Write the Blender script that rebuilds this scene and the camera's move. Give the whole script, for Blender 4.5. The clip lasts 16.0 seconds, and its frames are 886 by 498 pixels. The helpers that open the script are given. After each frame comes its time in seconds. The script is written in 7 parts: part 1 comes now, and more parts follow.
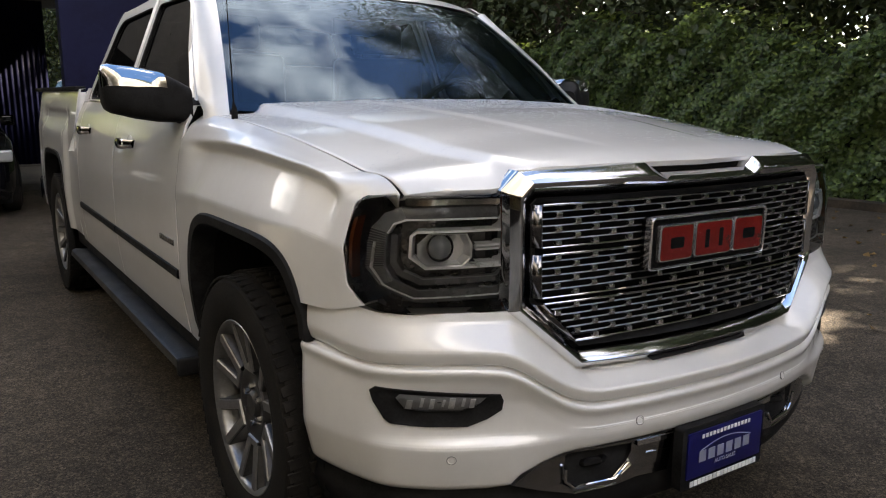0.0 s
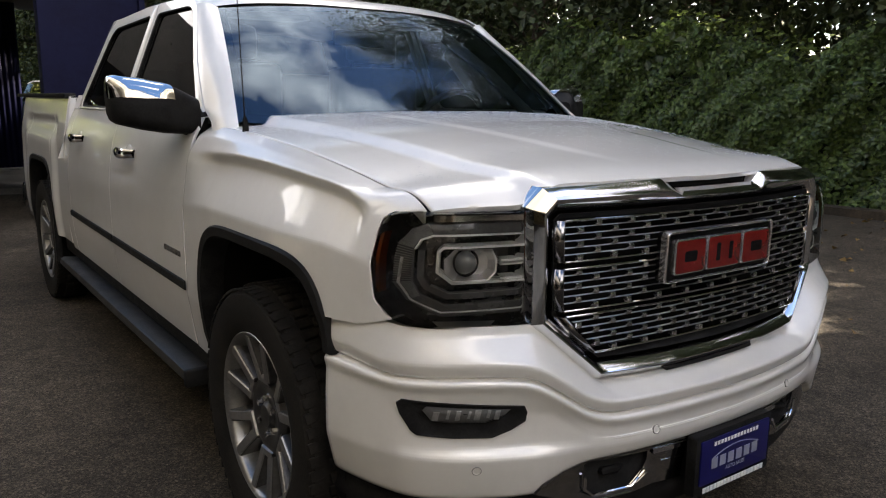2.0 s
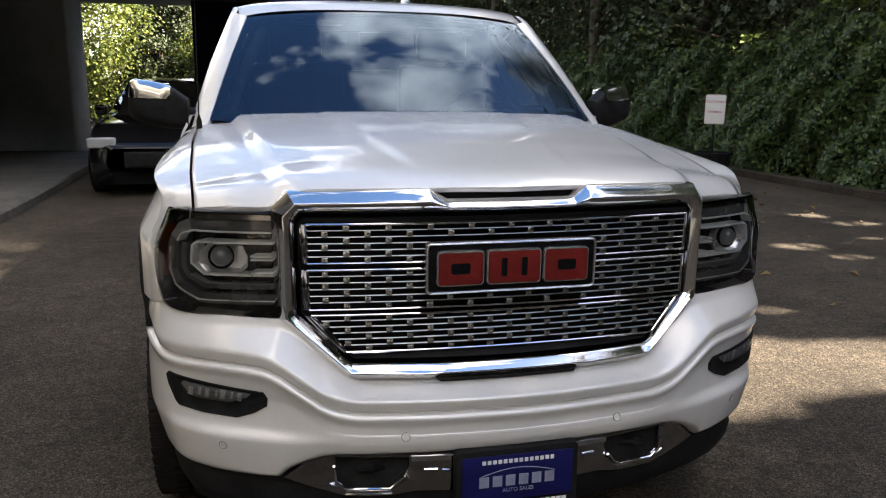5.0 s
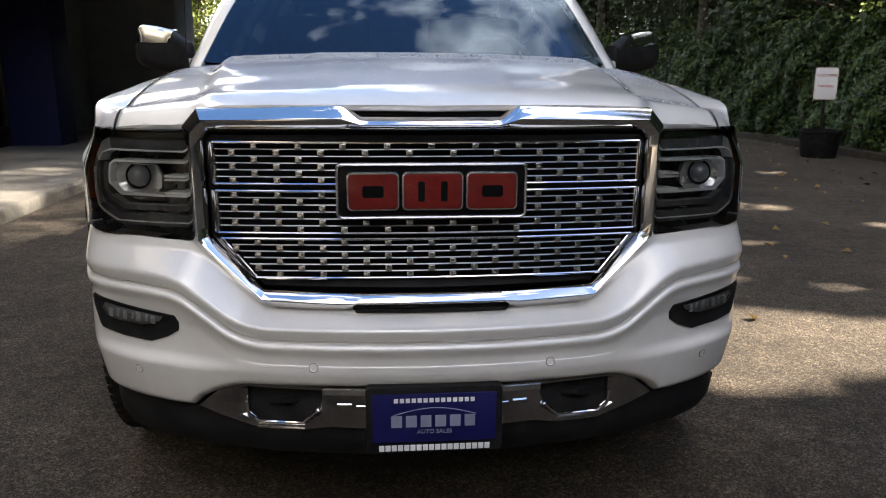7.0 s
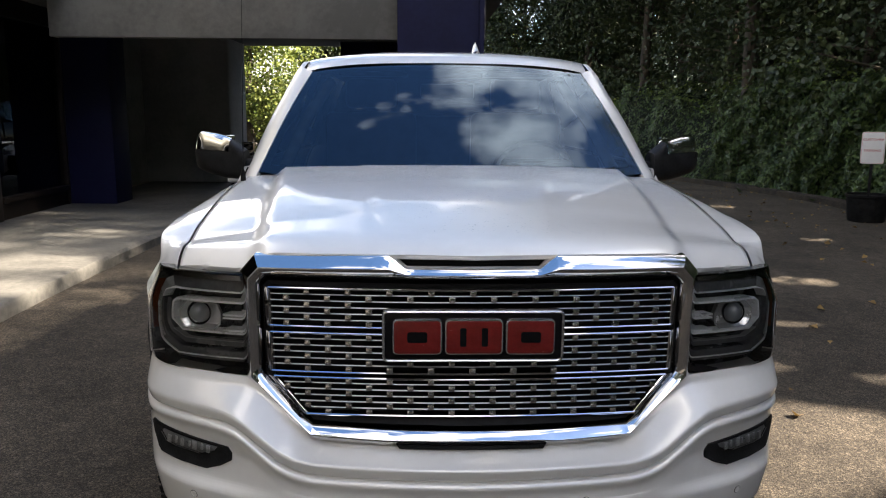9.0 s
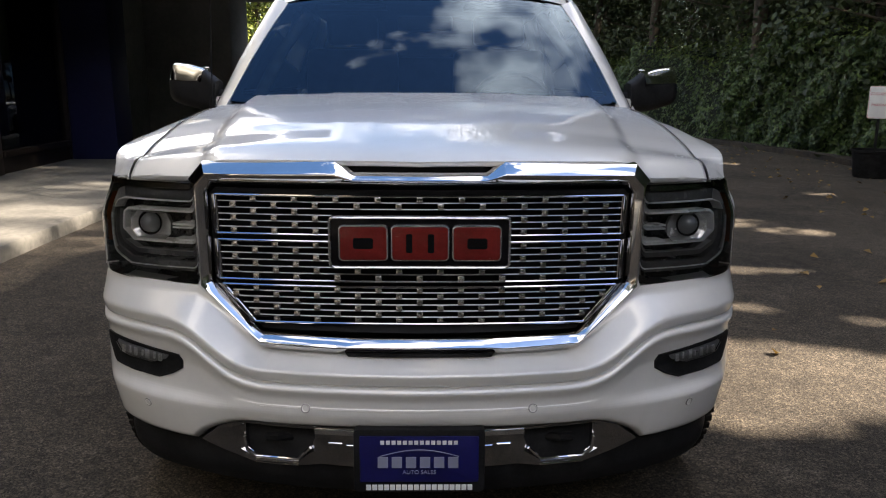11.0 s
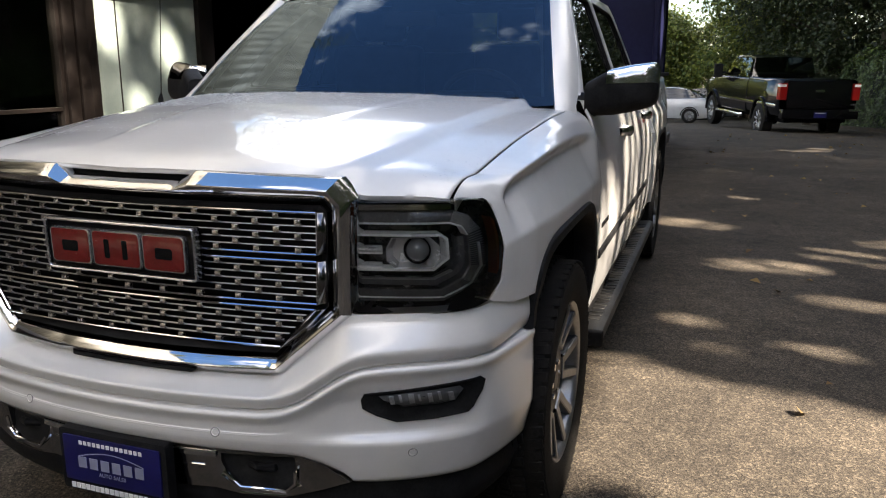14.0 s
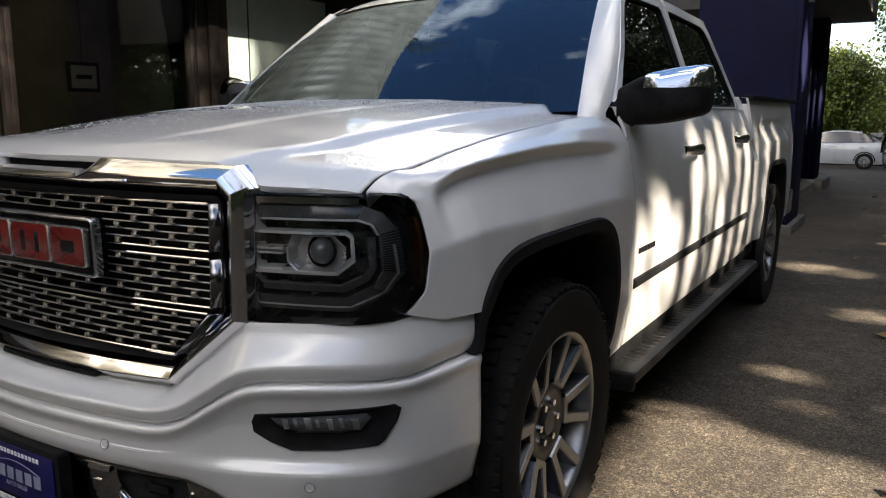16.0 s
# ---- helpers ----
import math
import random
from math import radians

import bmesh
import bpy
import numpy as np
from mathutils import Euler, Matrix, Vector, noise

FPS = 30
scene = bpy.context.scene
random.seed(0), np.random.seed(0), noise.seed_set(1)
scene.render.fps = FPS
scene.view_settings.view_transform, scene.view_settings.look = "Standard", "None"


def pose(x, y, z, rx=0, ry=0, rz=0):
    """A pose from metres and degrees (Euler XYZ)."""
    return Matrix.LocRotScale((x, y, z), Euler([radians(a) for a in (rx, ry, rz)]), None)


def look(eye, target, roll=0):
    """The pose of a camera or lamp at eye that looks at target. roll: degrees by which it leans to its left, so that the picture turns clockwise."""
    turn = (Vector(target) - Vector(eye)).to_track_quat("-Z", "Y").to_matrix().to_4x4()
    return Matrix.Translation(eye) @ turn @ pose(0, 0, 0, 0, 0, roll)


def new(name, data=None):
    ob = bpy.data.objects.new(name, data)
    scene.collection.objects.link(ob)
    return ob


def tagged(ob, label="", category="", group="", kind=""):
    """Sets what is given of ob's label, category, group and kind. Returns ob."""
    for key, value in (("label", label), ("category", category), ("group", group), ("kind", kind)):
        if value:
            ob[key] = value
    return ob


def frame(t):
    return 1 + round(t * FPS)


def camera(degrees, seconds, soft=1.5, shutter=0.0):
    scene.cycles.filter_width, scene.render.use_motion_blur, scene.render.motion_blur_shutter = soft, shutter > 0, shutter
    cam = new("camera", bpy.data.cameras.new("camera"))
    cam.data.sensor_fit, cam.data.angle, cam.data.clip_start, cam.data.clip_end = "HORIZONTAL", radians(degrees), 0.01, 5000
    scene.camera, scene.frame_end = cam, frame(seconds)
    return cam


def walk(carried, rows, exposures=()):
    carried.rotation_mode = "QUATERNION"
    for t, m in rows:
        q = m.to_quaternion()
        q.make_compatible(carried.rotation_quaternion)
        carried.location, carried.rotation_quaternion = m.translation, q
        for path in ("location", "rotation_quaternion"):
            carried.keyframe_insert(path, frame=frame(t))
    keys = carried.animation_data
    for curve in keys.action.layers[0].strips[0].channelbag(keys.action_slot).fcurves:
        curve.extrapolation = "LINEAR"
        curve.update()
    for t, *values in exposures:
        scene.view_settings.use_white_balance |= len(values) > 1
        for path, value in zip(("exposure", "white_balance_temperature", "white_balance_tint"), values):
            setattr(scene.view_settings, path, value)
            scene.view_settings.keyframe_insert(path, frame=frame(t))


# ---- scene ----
import functools
cam = camera(59.48, 16.0, soft=1.1)
ROWS = [
    (0.0, -1.663, -1.151, 1.317, 78.93, -0.25, -33.32),
    (0.5, -1.688, -1.143, 1.236, 79.02, -0.39, -33.55),
    (1.0, -1.703, -1.145, 1.259, 79.15, -0.43, -33.48),
    (1.5, -1.754, -1.103, 1.315, 79.15, -0.52, -33.93),
    (2.0, -1.781, -1.107, 1.351, 79.14, -0.53, -35.35),
    (2.5, -1.681, -1.352, 1.424, 79.38, -0.45, -34.79),
    (3.0, -1.515, -1.478, 1.440, 79.23, -0.49, -33.92),
    (3.5, -1.255, -1.514, 1.453, 78.37, -0.34, -31.18),
    (3.7, -1.219, -1.523, 1.416, 78.83, -0.66, -29.75),
    (5.8, -0.230, -1.796, 1.421, 76.98, -0.10, -5.98),
    (6.0, -0.172, -1.784, 1.389, 76.82, -0.20, -5.48),
    (6.5, -0.126, -1.723, 1.258, 76.80, -0.14, -5.24),
    (7.0, -0.132, -1.703, 1.248, 76.94, -0.27, -4.91),
    (7.5, -0.144, -1.710, 1.342, 76.79, -0.31, -4.11),
    (8.0, -0.146, -1.742, 1.428, 77.45, -0.37, -2.70),
    (8.5, -0.145, -1.751, 1.490, 79.49, -0.46, -2.02),
    (8.7, -0.142, -1.750, 1.514, 80.10, -0.43, -1.89),
    (10.8, -0.020, -1.762, 1.396, 79.03, -0.40, -1.48),
    (11.0, 0.025, -1.771, 1.367, 77.57, -0.36, -0.92),
    (11.5, 0.192, -1.711, 1.371, 76.54, -0.53, 0.27),
    (12.0, 0.424, -1.613, 1.360, 76.74, -0.27, 3.48),
    (12.5, 0.710, -1.600, 1.382, 76.72, -0.07, 10.50),
    (13.0, 0.925, -1.575, 1.401, 76.60, -0.24, 14.08),
    (13.5, 1.149, -1.437, 1.397, 76.72, -0.22, 16.15),
    (14.0, 1.371, -1.374, 1.403, 76.85, -0.20, 19.38),
    (14.5, 1.534, -1.255, 1.402, 77.66, -0.11, 24.69),
    (15.0, 1.584, -1.110, 1.348, 79.53, -0.18, 26.56),
    (15.5, 1.681, -0.988, 1.300, 79.90, -0.13, 29.44),
    (16.0, 1.738, -0.922, 1.263, 80.04, -0.24, 31.03),
]
EXPOSURES = [(0.0, 2.75, 7570, 14), (3.5, 2.62, 7370, 14), (6.5, 2.65, 7170, 14), (8.5, 2.48, 7070, 13), (11.0, 2.39, 7170, 14), (12.5, 2.46, 7170, 14), (14.5, 2.62, 7270, 14), (16.0, 2.44, 7270, 13)]
walk(cam, [(t, pose(x, y, z, rx, ry, rz)) for t, x, y, z, rx, ry, rz in ROWS], EXPOSURES)

# ---- sky and sun ----
TO_SUN = Vector((0.84, -0.26, 0.74)).normalized()
SUN_ELEVATION = math.asin(TO_SUN.z)
SUN_ROTATION = math.atan2(TO_SUN.x, TO_SUN.y)

world = bpy.data.worlds.new("sky")
scene.world = world
world.use_nodes = True
wn, wl = world.node_tree.nodes, world.node_tree.links
sky = wn.new("ShaderNodeTexSky")
sky.sky_type = "NISHITA"
sky.sun_disc = False
sky.sun_elevation = SUN_ELEVATION
sky.sun_rotation = SUN_ROTATION
sky.ozone_density = 1.6
sky.dust_density = 0.6
puffs = wn.new("ShaderNodeTexNoise")
puffs.inputs["Scale"].default_value = 2.6
puffs.inputs["Detail"].default_value = 7.0
puffs.inputs["Roughness"].default_value = 0.58
cover = wn.new("ShaderNodeValToRGB")
cover.color_ramp.elements[0].position = 0.49
cover.color_ramp.elements[1].position = 0.76
clouds = wn.new("ShaderNodeMixRGB")
clouds.inputs["Color2"].default_value = (18.0, 17.7, 17.2, 1)
way = wn.new("ShaderNodeTexCoord")
turned = wn.new("ShaderNodeMapping")
turned.inputs["Location"].default_value = (4.1, 0.7, 2.3)
wl.new(way.outputs["Generated"], turned.inputs["Vector"])
wl.new(turned.outputs["Vector"], puffs.inputs["Vector"])
wl.new(puffs.outputs["Fac"], cover.inputs["Fac"])
wl.new(cover.outputs["Color"], clouds.inputs["Fac"])
deep = wn.new("ShaderNodeHueSaturation")
deep.inputs["Saturation"].default_value = 1.2
deep.inputs["Value"].default_value = 0.72
wl.new(sky.outputs["Color"], deep.inputs["Color"])
wl.new(deep.outputs["Color"], clouds.inputs["Color1"])
wl.new(clouds.outputs["Color"], wn["Background"].inputs["Color"])
wn["Background"].inputs["Strength"].default_value = 0.085

sun = new("sun", bpy.data.lights.new("sun", "SUN"))
sun.data.energy = 5.0
sun.data.angle = radians(0.6)
sun.data.color = (1.0, 0.94, 0.84)
sun.matrix_world = look((30, -10, 30), Vector((30, -10, 30)) - TO_SUN)

# ---- materials ----
def material(name, colour=(0.5, 0.5, 0.5), rough=0.5, metal=0.0, coat=0.0, spec=0.5):
    m = bpy.data.materials.new(name)
    m.use_nodes = True
    b = m.node_tree.nodes["Principled BSDF"]
    b.inputs["Base Color"].default_value = (*colour, 1)
    b.inputs["Roughness"].default_value = rough
    b.inputs["Metallic"].default_value = metal
    b.inputs["Coat Weight"].default_value = coat
    b.inputs["Coat Roughness"].default_value = 0.03
    b.inputs["Specular IOR Level"].default_value = spec
    return m


def node(m, kind, **inputs):
    n = m.node_tree.nodes.new(kind)
    for k, v in inputs.items():
        n.inputs[k.replace("_", " ")].default_value = v
    return n


def link(m, a, out, b, inp):
    m.node_tree.links.new(a.outputs[out], b.inputs[inp])


def varied(name, low, high, scale, rough=(0.6, 0.8), metal=0.0, coat=0.0, bump=0.0, bump_scale=None, stretch=(1, 1, 1), fine=0.5, spec=0.5):
    """A surface whose colour runs from low to high at two scales, with uneven gloss and fine relief."""
    m = material(name, low, rough[0], metal, coat, spec)
    b = m.node_tree.nodes["Principled BSDF"]
    co = node(m, "ShaderNodeTexCoord")
    mp = node(m, "ShaderNodeMapping", Scale=stretch)
    link(m, co, "Object", mp, "Vector")
    big = node(m, "ShaderNodeTexNoise", Scale=scale, Detail=5.0, Roughness=0.6)
    small = node(m, "ShaderNodeTexNoise", Scale=scale * 11, Detail=4.0, Roughness=0.65)
    link(m, mp, "Vector", big, "Vector")
    link(m, mp, "Vector", small, "Vector")
    mix = node(m, "ShaderNodeMath")
    mix.operation = "MULTIPLY_ADD"
    mix.inputs[1].default_value = fine
    link(m, small, "Fac", mix, 0)
    link(m, big, "Fac", mix, 2)
    ramp = node(m, "ShaderNodeValToRGB")
    e = ramp.color_ramp.elements
    e[0].position, e[0].color = 0.42 + fine * 0.42, (*low, 1)
    e[1].position, e[1].color = 0.58 + fine * 0.58, (*high, 1)
    link(m, mix, "Value", ramp, "Fac")
    link(m, ramp, "Color", b, "Base Color")
    rr = node(m, "ShaderNodeMapRange")
    rr.inputs["From Min"].default_value, rr.inputs["From Max"].default_value = 0.3, 0.7
    rr.inputs["To Min"].default_value, rr.inputs["To Max"].default_value = rough
    link(m, big, "Fac", rr, "Value")
    link(m, rr, "Result", b, "Roughness")
    if bump:
        bt = node(m, "ShaderNodeTexNoise", Scale=bump_scale or scale * 20, Detail=5.0, Roughness=0.7)
        link(m, mp, "Vector", bt, "Vector")
        bn = node(m, "ShaderNodeBump", Strength=1.0, Distance=bump)
        link(m, bt, "Fac", bn, "Height")
        link(m, bn, "Normal", b, "Normal")
    return m


def glass(name, tint, ior=1.7, rough=0.0, shine=(1, 1, 1)):
    m = bpy.data.materials.new(name)
    m.use_nodes = True
    t = m.node_tree
    t.nodes.remove(t.nodes["Principled BSDF"])
    out = t.nodes["Material Output"]
    clear = node(m, "ShaderNodeBsdfTransparent", Color=(*tint, 1))
    gloss = node(m, "ShaderNodeBsdfGlossy", Color=(*shine, 1), Roughness=rough)
    fr = node(m, "ShaderNodeFresnel", IOR=ior)
    mix = node(m, "ShaderNodeMixShader")
    t.links.new(fr.outputs[0], mix.inputs[0])
    t.links.new(clear.outputs[0], mix.inputs[1])
    t.links.new(gloss.outputs[0], mix.inputs[2])
    t.links.new(mix.outputs[0], out.inputs["Surface"])
    return m


M_PAINT = varied("white_pearl_paint", (0.755, 0.75, 0.735), (0.80, 0.795, 0.78), 2.5, (0.34, 0.42), metal=0.14, coat=1.0, fine=0.3)
M_PAINT.node_tree.nodes["Principled BSDF"].inputs["Coat IOR"].default_value = 1.52
M_PAINT.node_tree.nodes["Principled BSDF"].inputs["Coat Roughness"].default_value = 0.035
M_CHROME = varied("chrome", (0.78, 0.78, 0.79), (0.84, 0.84, 0.85), 6.0, (0.035, 0.07), metal=1.0)
M_DARK_CHROME = varied("dark_chrome", (0.20, 0.20, 0.21), (0.28, 0.28, 0.29), 8.0, (0.12, 0.20), metal=1.0)
M_MID_CHROME = varied("satin_chrome", (0.36, 0.36, 0.37), (0.46, 0.46, 0.47), 8.0, (0.10, 0.18), metal=1.0)
M_BLACK = varied("black_plastic", (0.011, 0.011, 0.0115), (0.019, 0.019, 0.020), 14.0, (0.45, 0.6), bump=0.0006, bump_scale=260)
M_BLACK.node_tree.nodes["Principled BSDF"].inputs["Specular IOR Level"].default_value = 0.06
M_GLOSS_BLACK = material("gloss_black", (0.006, 0.006, 0.007), 0.12, spec=0.22)
M_RUBBER = varied("tyre_rubber", (0.011, 0.0105, 0.010), (0.022, 0.020, 0.018), 9.0, (0.7, 0.9), bump=0.001, bump_scale=150)
M_RUBBER.node_tree.nodes["Principled BSDF"].inputs["Specular IOR Level"].default_value = 0.12
M_LINER = material("wheel_well_lining", (0.010, 0.010, 0.010), 0.9)
M_LINER.node_tree.nodes["Principled BSDF"].inputs["Specular IOR Level"].default_value = 0.05
M_ALLOY = varied("machined_alloy", (0.27, 0.27, 0.272), (0.36, 0.36, 0.36), 7.0, (0.28, 0.4), metal=0.85)
M_ALLOY_DARK = varied("grey_painted_alloy", (0.05, 0.05, 0.052), (0.085, 0.085, 0.088), 7.0, (0.3, 0.45), metal=0.7)
M_WINDSHIELD = glass("windscreen_glass", (0.38, 0.46, 0.49), 1.95, shine=(0.50, 0.65, 0.80))
M_TINTED = glass("tinted_side_glass", (0.07, 0.08, 0.08), 1.33)
M_LENS = glass("clear_lamp_lens", (0.92, 0.93, 0.94), 1.42)
M_REFLECTOR = varied("lamp_reflector", (0.66, 0.66, 0.67), (0.78, 0.78, 0.79), 12.0, (0.18, 0.28), metal=0.6)
M_CELL = varied("fog_lamp_cell", (0.66, 0.66, 0.68), (0.86, 0.86, 0.88), 90.0, (0.12, 0.28), metal=0.3)
M_LAMP_GREY = varied("lamp_housing_grey", (0.17, 0.172, 0.176), (0.23, 0.233, 0.237), 12.0, (0.28, 0.4))
M_AMBER = material("amber_plastic", (0.13, 0.028, 0.006), 0.25, coat=0.4)
M_RED = varied("red_badge_enamel", (0.125, 0.010, 0.009), (0.165, 0.013, 0.012), 20.0, (0.18, 0.28), coat=0.5)
M_TAIL_RED = material("red_lamp_plastic", (0.35, 0.01, 0.01), 0.2, coat=0.5)
M_INTERIOR = varied("cabin_trim", (0.012, 0.012, 0.012), (0.022, 0.021, 0.020), 10.0, (0.6, 0.8))
M_SEAT = varied("seat_leather", (0.022, 0.020, 0.019), (0.04, 0.036, 0.033), 9.0, (0.45, 0.6))
M_PLATE_BLUE = varied("plate_blue", (0.004, 0.005, 0.075), (0.006, 0.007, 0.095), 12.0, (0.3, 0.45))
M_PLATE_SILVER = material("plate_silver", (0.24, 0.26, 0.36), 0.4)
M_WHITE_INK = material("white_ink", (0.80, 0.80, 0.80), 0.5)

# ---- building tools ----
def part(name, bm, mat, parent=None, label="", smooth=40, m=None):
    """Links a bmesh as one mesh object under a thing or a part."""
    bmesh.ops.recalc_face_normals(bm, faces=bm.faces)
    me = bpy.data.meshes.new(name)
    bm.to_mesh(me)
    bm.free()
    if mat:
        me.materials.append(mat)
    if smooth:
        me.polygons.foreach_set("use_smooth", [True] * len(me.polygons))
        me.set_sharp_from_angle(angle=radians(smooth))
    ob = new(name, me)
    if parent:
        ob.parent = parent
    if m is not None:
        ob.matrix_basis = m
    return tagged(ob, label)


def share(ob, name, parent, m):
    """Another object on the mesh of ob."""
    o = new(name, ob.data)
    o.parent = parent
    o.matrix_basis = m
    return o


def mirrored(ob, parent=None):
    """The twin of a part on the other side of the truck."""
    me = ob.data.copy()
    me.transform(Matrix.Diagonal((-1, 1, 1, 1)))
    me.flip_normals()
    o = new(ob.name.split(".")[0], me)
    o.parent = parent or ob.parent
    if "label" in ob:
        o["label"] = ob["label"]
    for mod in ob.modifiers:
        if mod.type == "SOLIDIFY":
            thicken(o, mod.thickness, mod.offset)
    return o


def thicken(ob, t, offset=-1.0):
    mod = ob.modifiers.new("thickness", "SOLIDIFY")
    mod.thickness, mod.offset = t, offset
    return ob


def thing(name, label, category, group="", m=None, kind=""):
    ob = new(name)
    ob.empty_display_size = 0.1
    if m is not None:
        ob.matrix_basis = m
    return tagged(ob, label, category, group, kind)


def sheet(rows, close=False, bm=None):
    """A bmesh of quads over rows of points."""
    bm = bm or bmesh.new()
    vs = [[bm.verts.new(p) for p in r] for r in rows]
    n = len(rows[0])
    for a, b in zip(vs, vs[1:]):
        for i in range(n if close else n - 1):
            j = (i + 1) % n
            if len({a[i], a[j], b[j], b[i]}) == 4:
                bm.faces.new((a[i], a[j], b[j], b[i]))
    return bm


def box(x0, x1, y0, y1, z0, z1, bevel=0.0, bm=None, segments=2):
    bm2 = bmesh.new()
    bmesh.ops.create_cube(bm2, size=1, matrix=Matrix.LocRotScale(((x0 + x1) / 2, (y0 + y1) / 2, (z0 + z1) / 2), None, (abs(x1 - x0), abs(y1 - y0), abs(z1 - z0))))
    if bevel:
        bmesh.ops.bevel(bm2, geom=bm2.edges[:], offset=bevel, segments=segments, profile=0.6, affect="EDGES")
    return join(bm, bm2)


def join(bm, other):
    if bm is None:
        return other
    me = bpy.data.meshes.new("tmp")
    other.to_mesh(me)
    other.free()
    bm.from_mesh(me)
    bpy.data.meshes.remove(me)
    return bm


def prism(poly, depth, bevel=0.0, at=None, bm=None, segments=2):
    """A plate: poly in (x, z) with its face towards -y, depth metres thick, bevelled on the front."""
    b = bmesh.new()
    front = [b.verts.new((x, 0, z)) for x, z in poly]
    f = b.faces.new(front)
    r = bmesh.ops.extrude_face_region(b, geom=[f])
    bmesh.ops.translate(b, vec=(0, depth, 0), verts=[v for v in r["geom"] if isinstance(v, bmesh.types.BMVert)])
    if bevel:
        es = [e for e in b.edges if all(abs(v.co.y) < 1e-6 for v in e.verts)]
        bmesh.ops.bevel(b, geom=es, offset=bevel, segments=segments, profile=0.6, affect="EDGES")
    if at is not None:
        bmesh.ops.transform(b, matrix=at, verts=b.verts)
    return join(bm, b)


def tube(points, radius, sides=8, bm=None, radii=None):
    """A round bar along points."""
    rows = []
    pts = [Vector(p) for p in points]
    for i, p in enumerate(pts):
        d = (pts[min(i + 1, len(pts) - 1)] - pts[max(i - 1, 0)]).normalized()
        u = d.orthogonal().normalized() if i == 0 else (u - d * u.dot(d)).normalized()
        w = d.cross(u)
        r = radii[i] if radii else radius
        rows.append([p + r * (math.cos(a) * u + math.sin(a) * w) for a in [2 * math.pi * k / sides for k in range(sides)]])
    bm = sheet(rows, True, bm)
    n = len(bm.verts)
    bm.verts.ensure_lookup_table()
    for k in (0, len(rows) - 1):
        base = n - sides * len(rows) + k * sides
        bm.faces.new([bm.verts[base + i] for i in range(sides)])
    return bm


def lathe(profile, sides=48, axis="x"):
    """A turned body: profile in (along, radius) round the x axis."""
    rows = [[(a, r * math.cos(t), r * math.sin(t)) for t in [2 * math.pi * k / sides for k in range(sides)]] for a, r in profile]
    return sheet(rows, True)


def lerp(x, xs, ys):
    return float(np.interp(x, xs, ys))


def smooth(x, a, b):
    t = min(1.0, max(0.0, (x - a) / (b - a)))
    return t * t * (3 - 2 * t)


def spaced(a, b, n):
    return [a + (b - a) * i / (n - 1) for i in range(n)]


def rounded(x0, x1, z0, z1, r, n=5):
    """A rounded rectangle in (x, z)."""
    out = []
    for cx, cz, a in ((x1 - r, z1 - r, 0), (x0 + r, z1 - r, 90), (x0 + r, z0 + r, 180), (x1 - r, z0 + r, 270)):
        for k in range(n):
            t = radians(a + 90 * k / (n - 1))
            out.append((cx + r * math.cos(t), cz + r * math.sin(t)))
    return out


def spline(points, n):
    """n points along a smooth curve through points of any dimension."""
    p = [np.array(q, float) for q in points]
    p = [2 * p[0] - p[1]] + p + [2 * p[-1] - p[-2]]
    seg = [np.linalg.norm(p[i + 1] - p[i]) for i in range(1, len(p) - 2)]
    total, out = sum(seg), []
    for k in range(n):
        d, i = total * k / (n - 1), 0
        while i < len(seg) - 1 and d > seg[i]:
            d -= seg[i]
            i += 1
        t = min(1.0, d / seg[i])
        a, b, c, e = p[i], p[i + 1], p[i + 2], p[i + 3]
        out.append(0.5 * (2 * b + (c - a) * t + (2 * a - 5 * b + 4 * c - e) * t * t + (3 * b - a - 3 * c + e) * t ** 3))
    return out

# ---- the white pickup truck: front at y = 0, facing -y, its middle on x = 0 ----
truck = thing("pickup_truck", "pearl white crew cab pickup truck with a big chrome grille", "pickup truck")

PLAN = spline([(0, 0.035), (0.15, 0.042), (0.289, 0.058), (0.42, 0.083), (0.53, 0.115), (0.633, 0.155), (0.742, 0.208), (0.82, 0.262), (0.876, 0.320), (0.912, 0.398),
               (0.937, 0.48), (0.955, 0.57), (0.966, 0.70), (0.970, 0.9), (0.970, 1.3), (0.970, 1.8)], 400)
PLAN = np.array(PLAN)
TANGENT = np.gradient(PLAN, axis=0)
TANGENT /= np.linalg.norm(TANGENT, axis=1)[:, None]
NORMAL = np.stack([TANGENT[:, 1], -TANGENT[:, 0]], 1)
SX = np.maximum.accumulate(PLAN[:, 0] + 1e-6 * np.arange(len(PLAN)))
SY = PLAN[:, 1]


def plan(s, d):
    """The place s (0..399) along the outline seen from above, d metres inside it."""
    i = np.arange(len(PLAN))
    p = [float(np.interp(s, i, PLAN[:, k])) - d * float(np.interp(s, i, NORMAL[:, k])) for k in (0, 1)]
    return p


def s_of_x(x):
    return float(np.interp(x, SX, np.arange(len(PLAN))))


def s_of_y(y):
    return float(np.interp(y, SY, np.arange(len(PLAN))))


# bumper cover
S_END = s_of_y(0.556)


def bump_top(s):
    x = plan(s, 0)[0]
    if s > s_of_y(0.33):
        return lerp(s, [s_of_y(0.33), s_of_y(0.39), s_of_y(0.43), s_of_y(0.47), S_END], [0.842, 0.850, 0.840, 0.826, 0.826])
    return lerp(x, [0, 0.405, 0.43, 0.585, 0.61, 0.75, 0.88], [0.664, 0.666, 0.680, 0.818, 0.831, 0.840, 0.842])


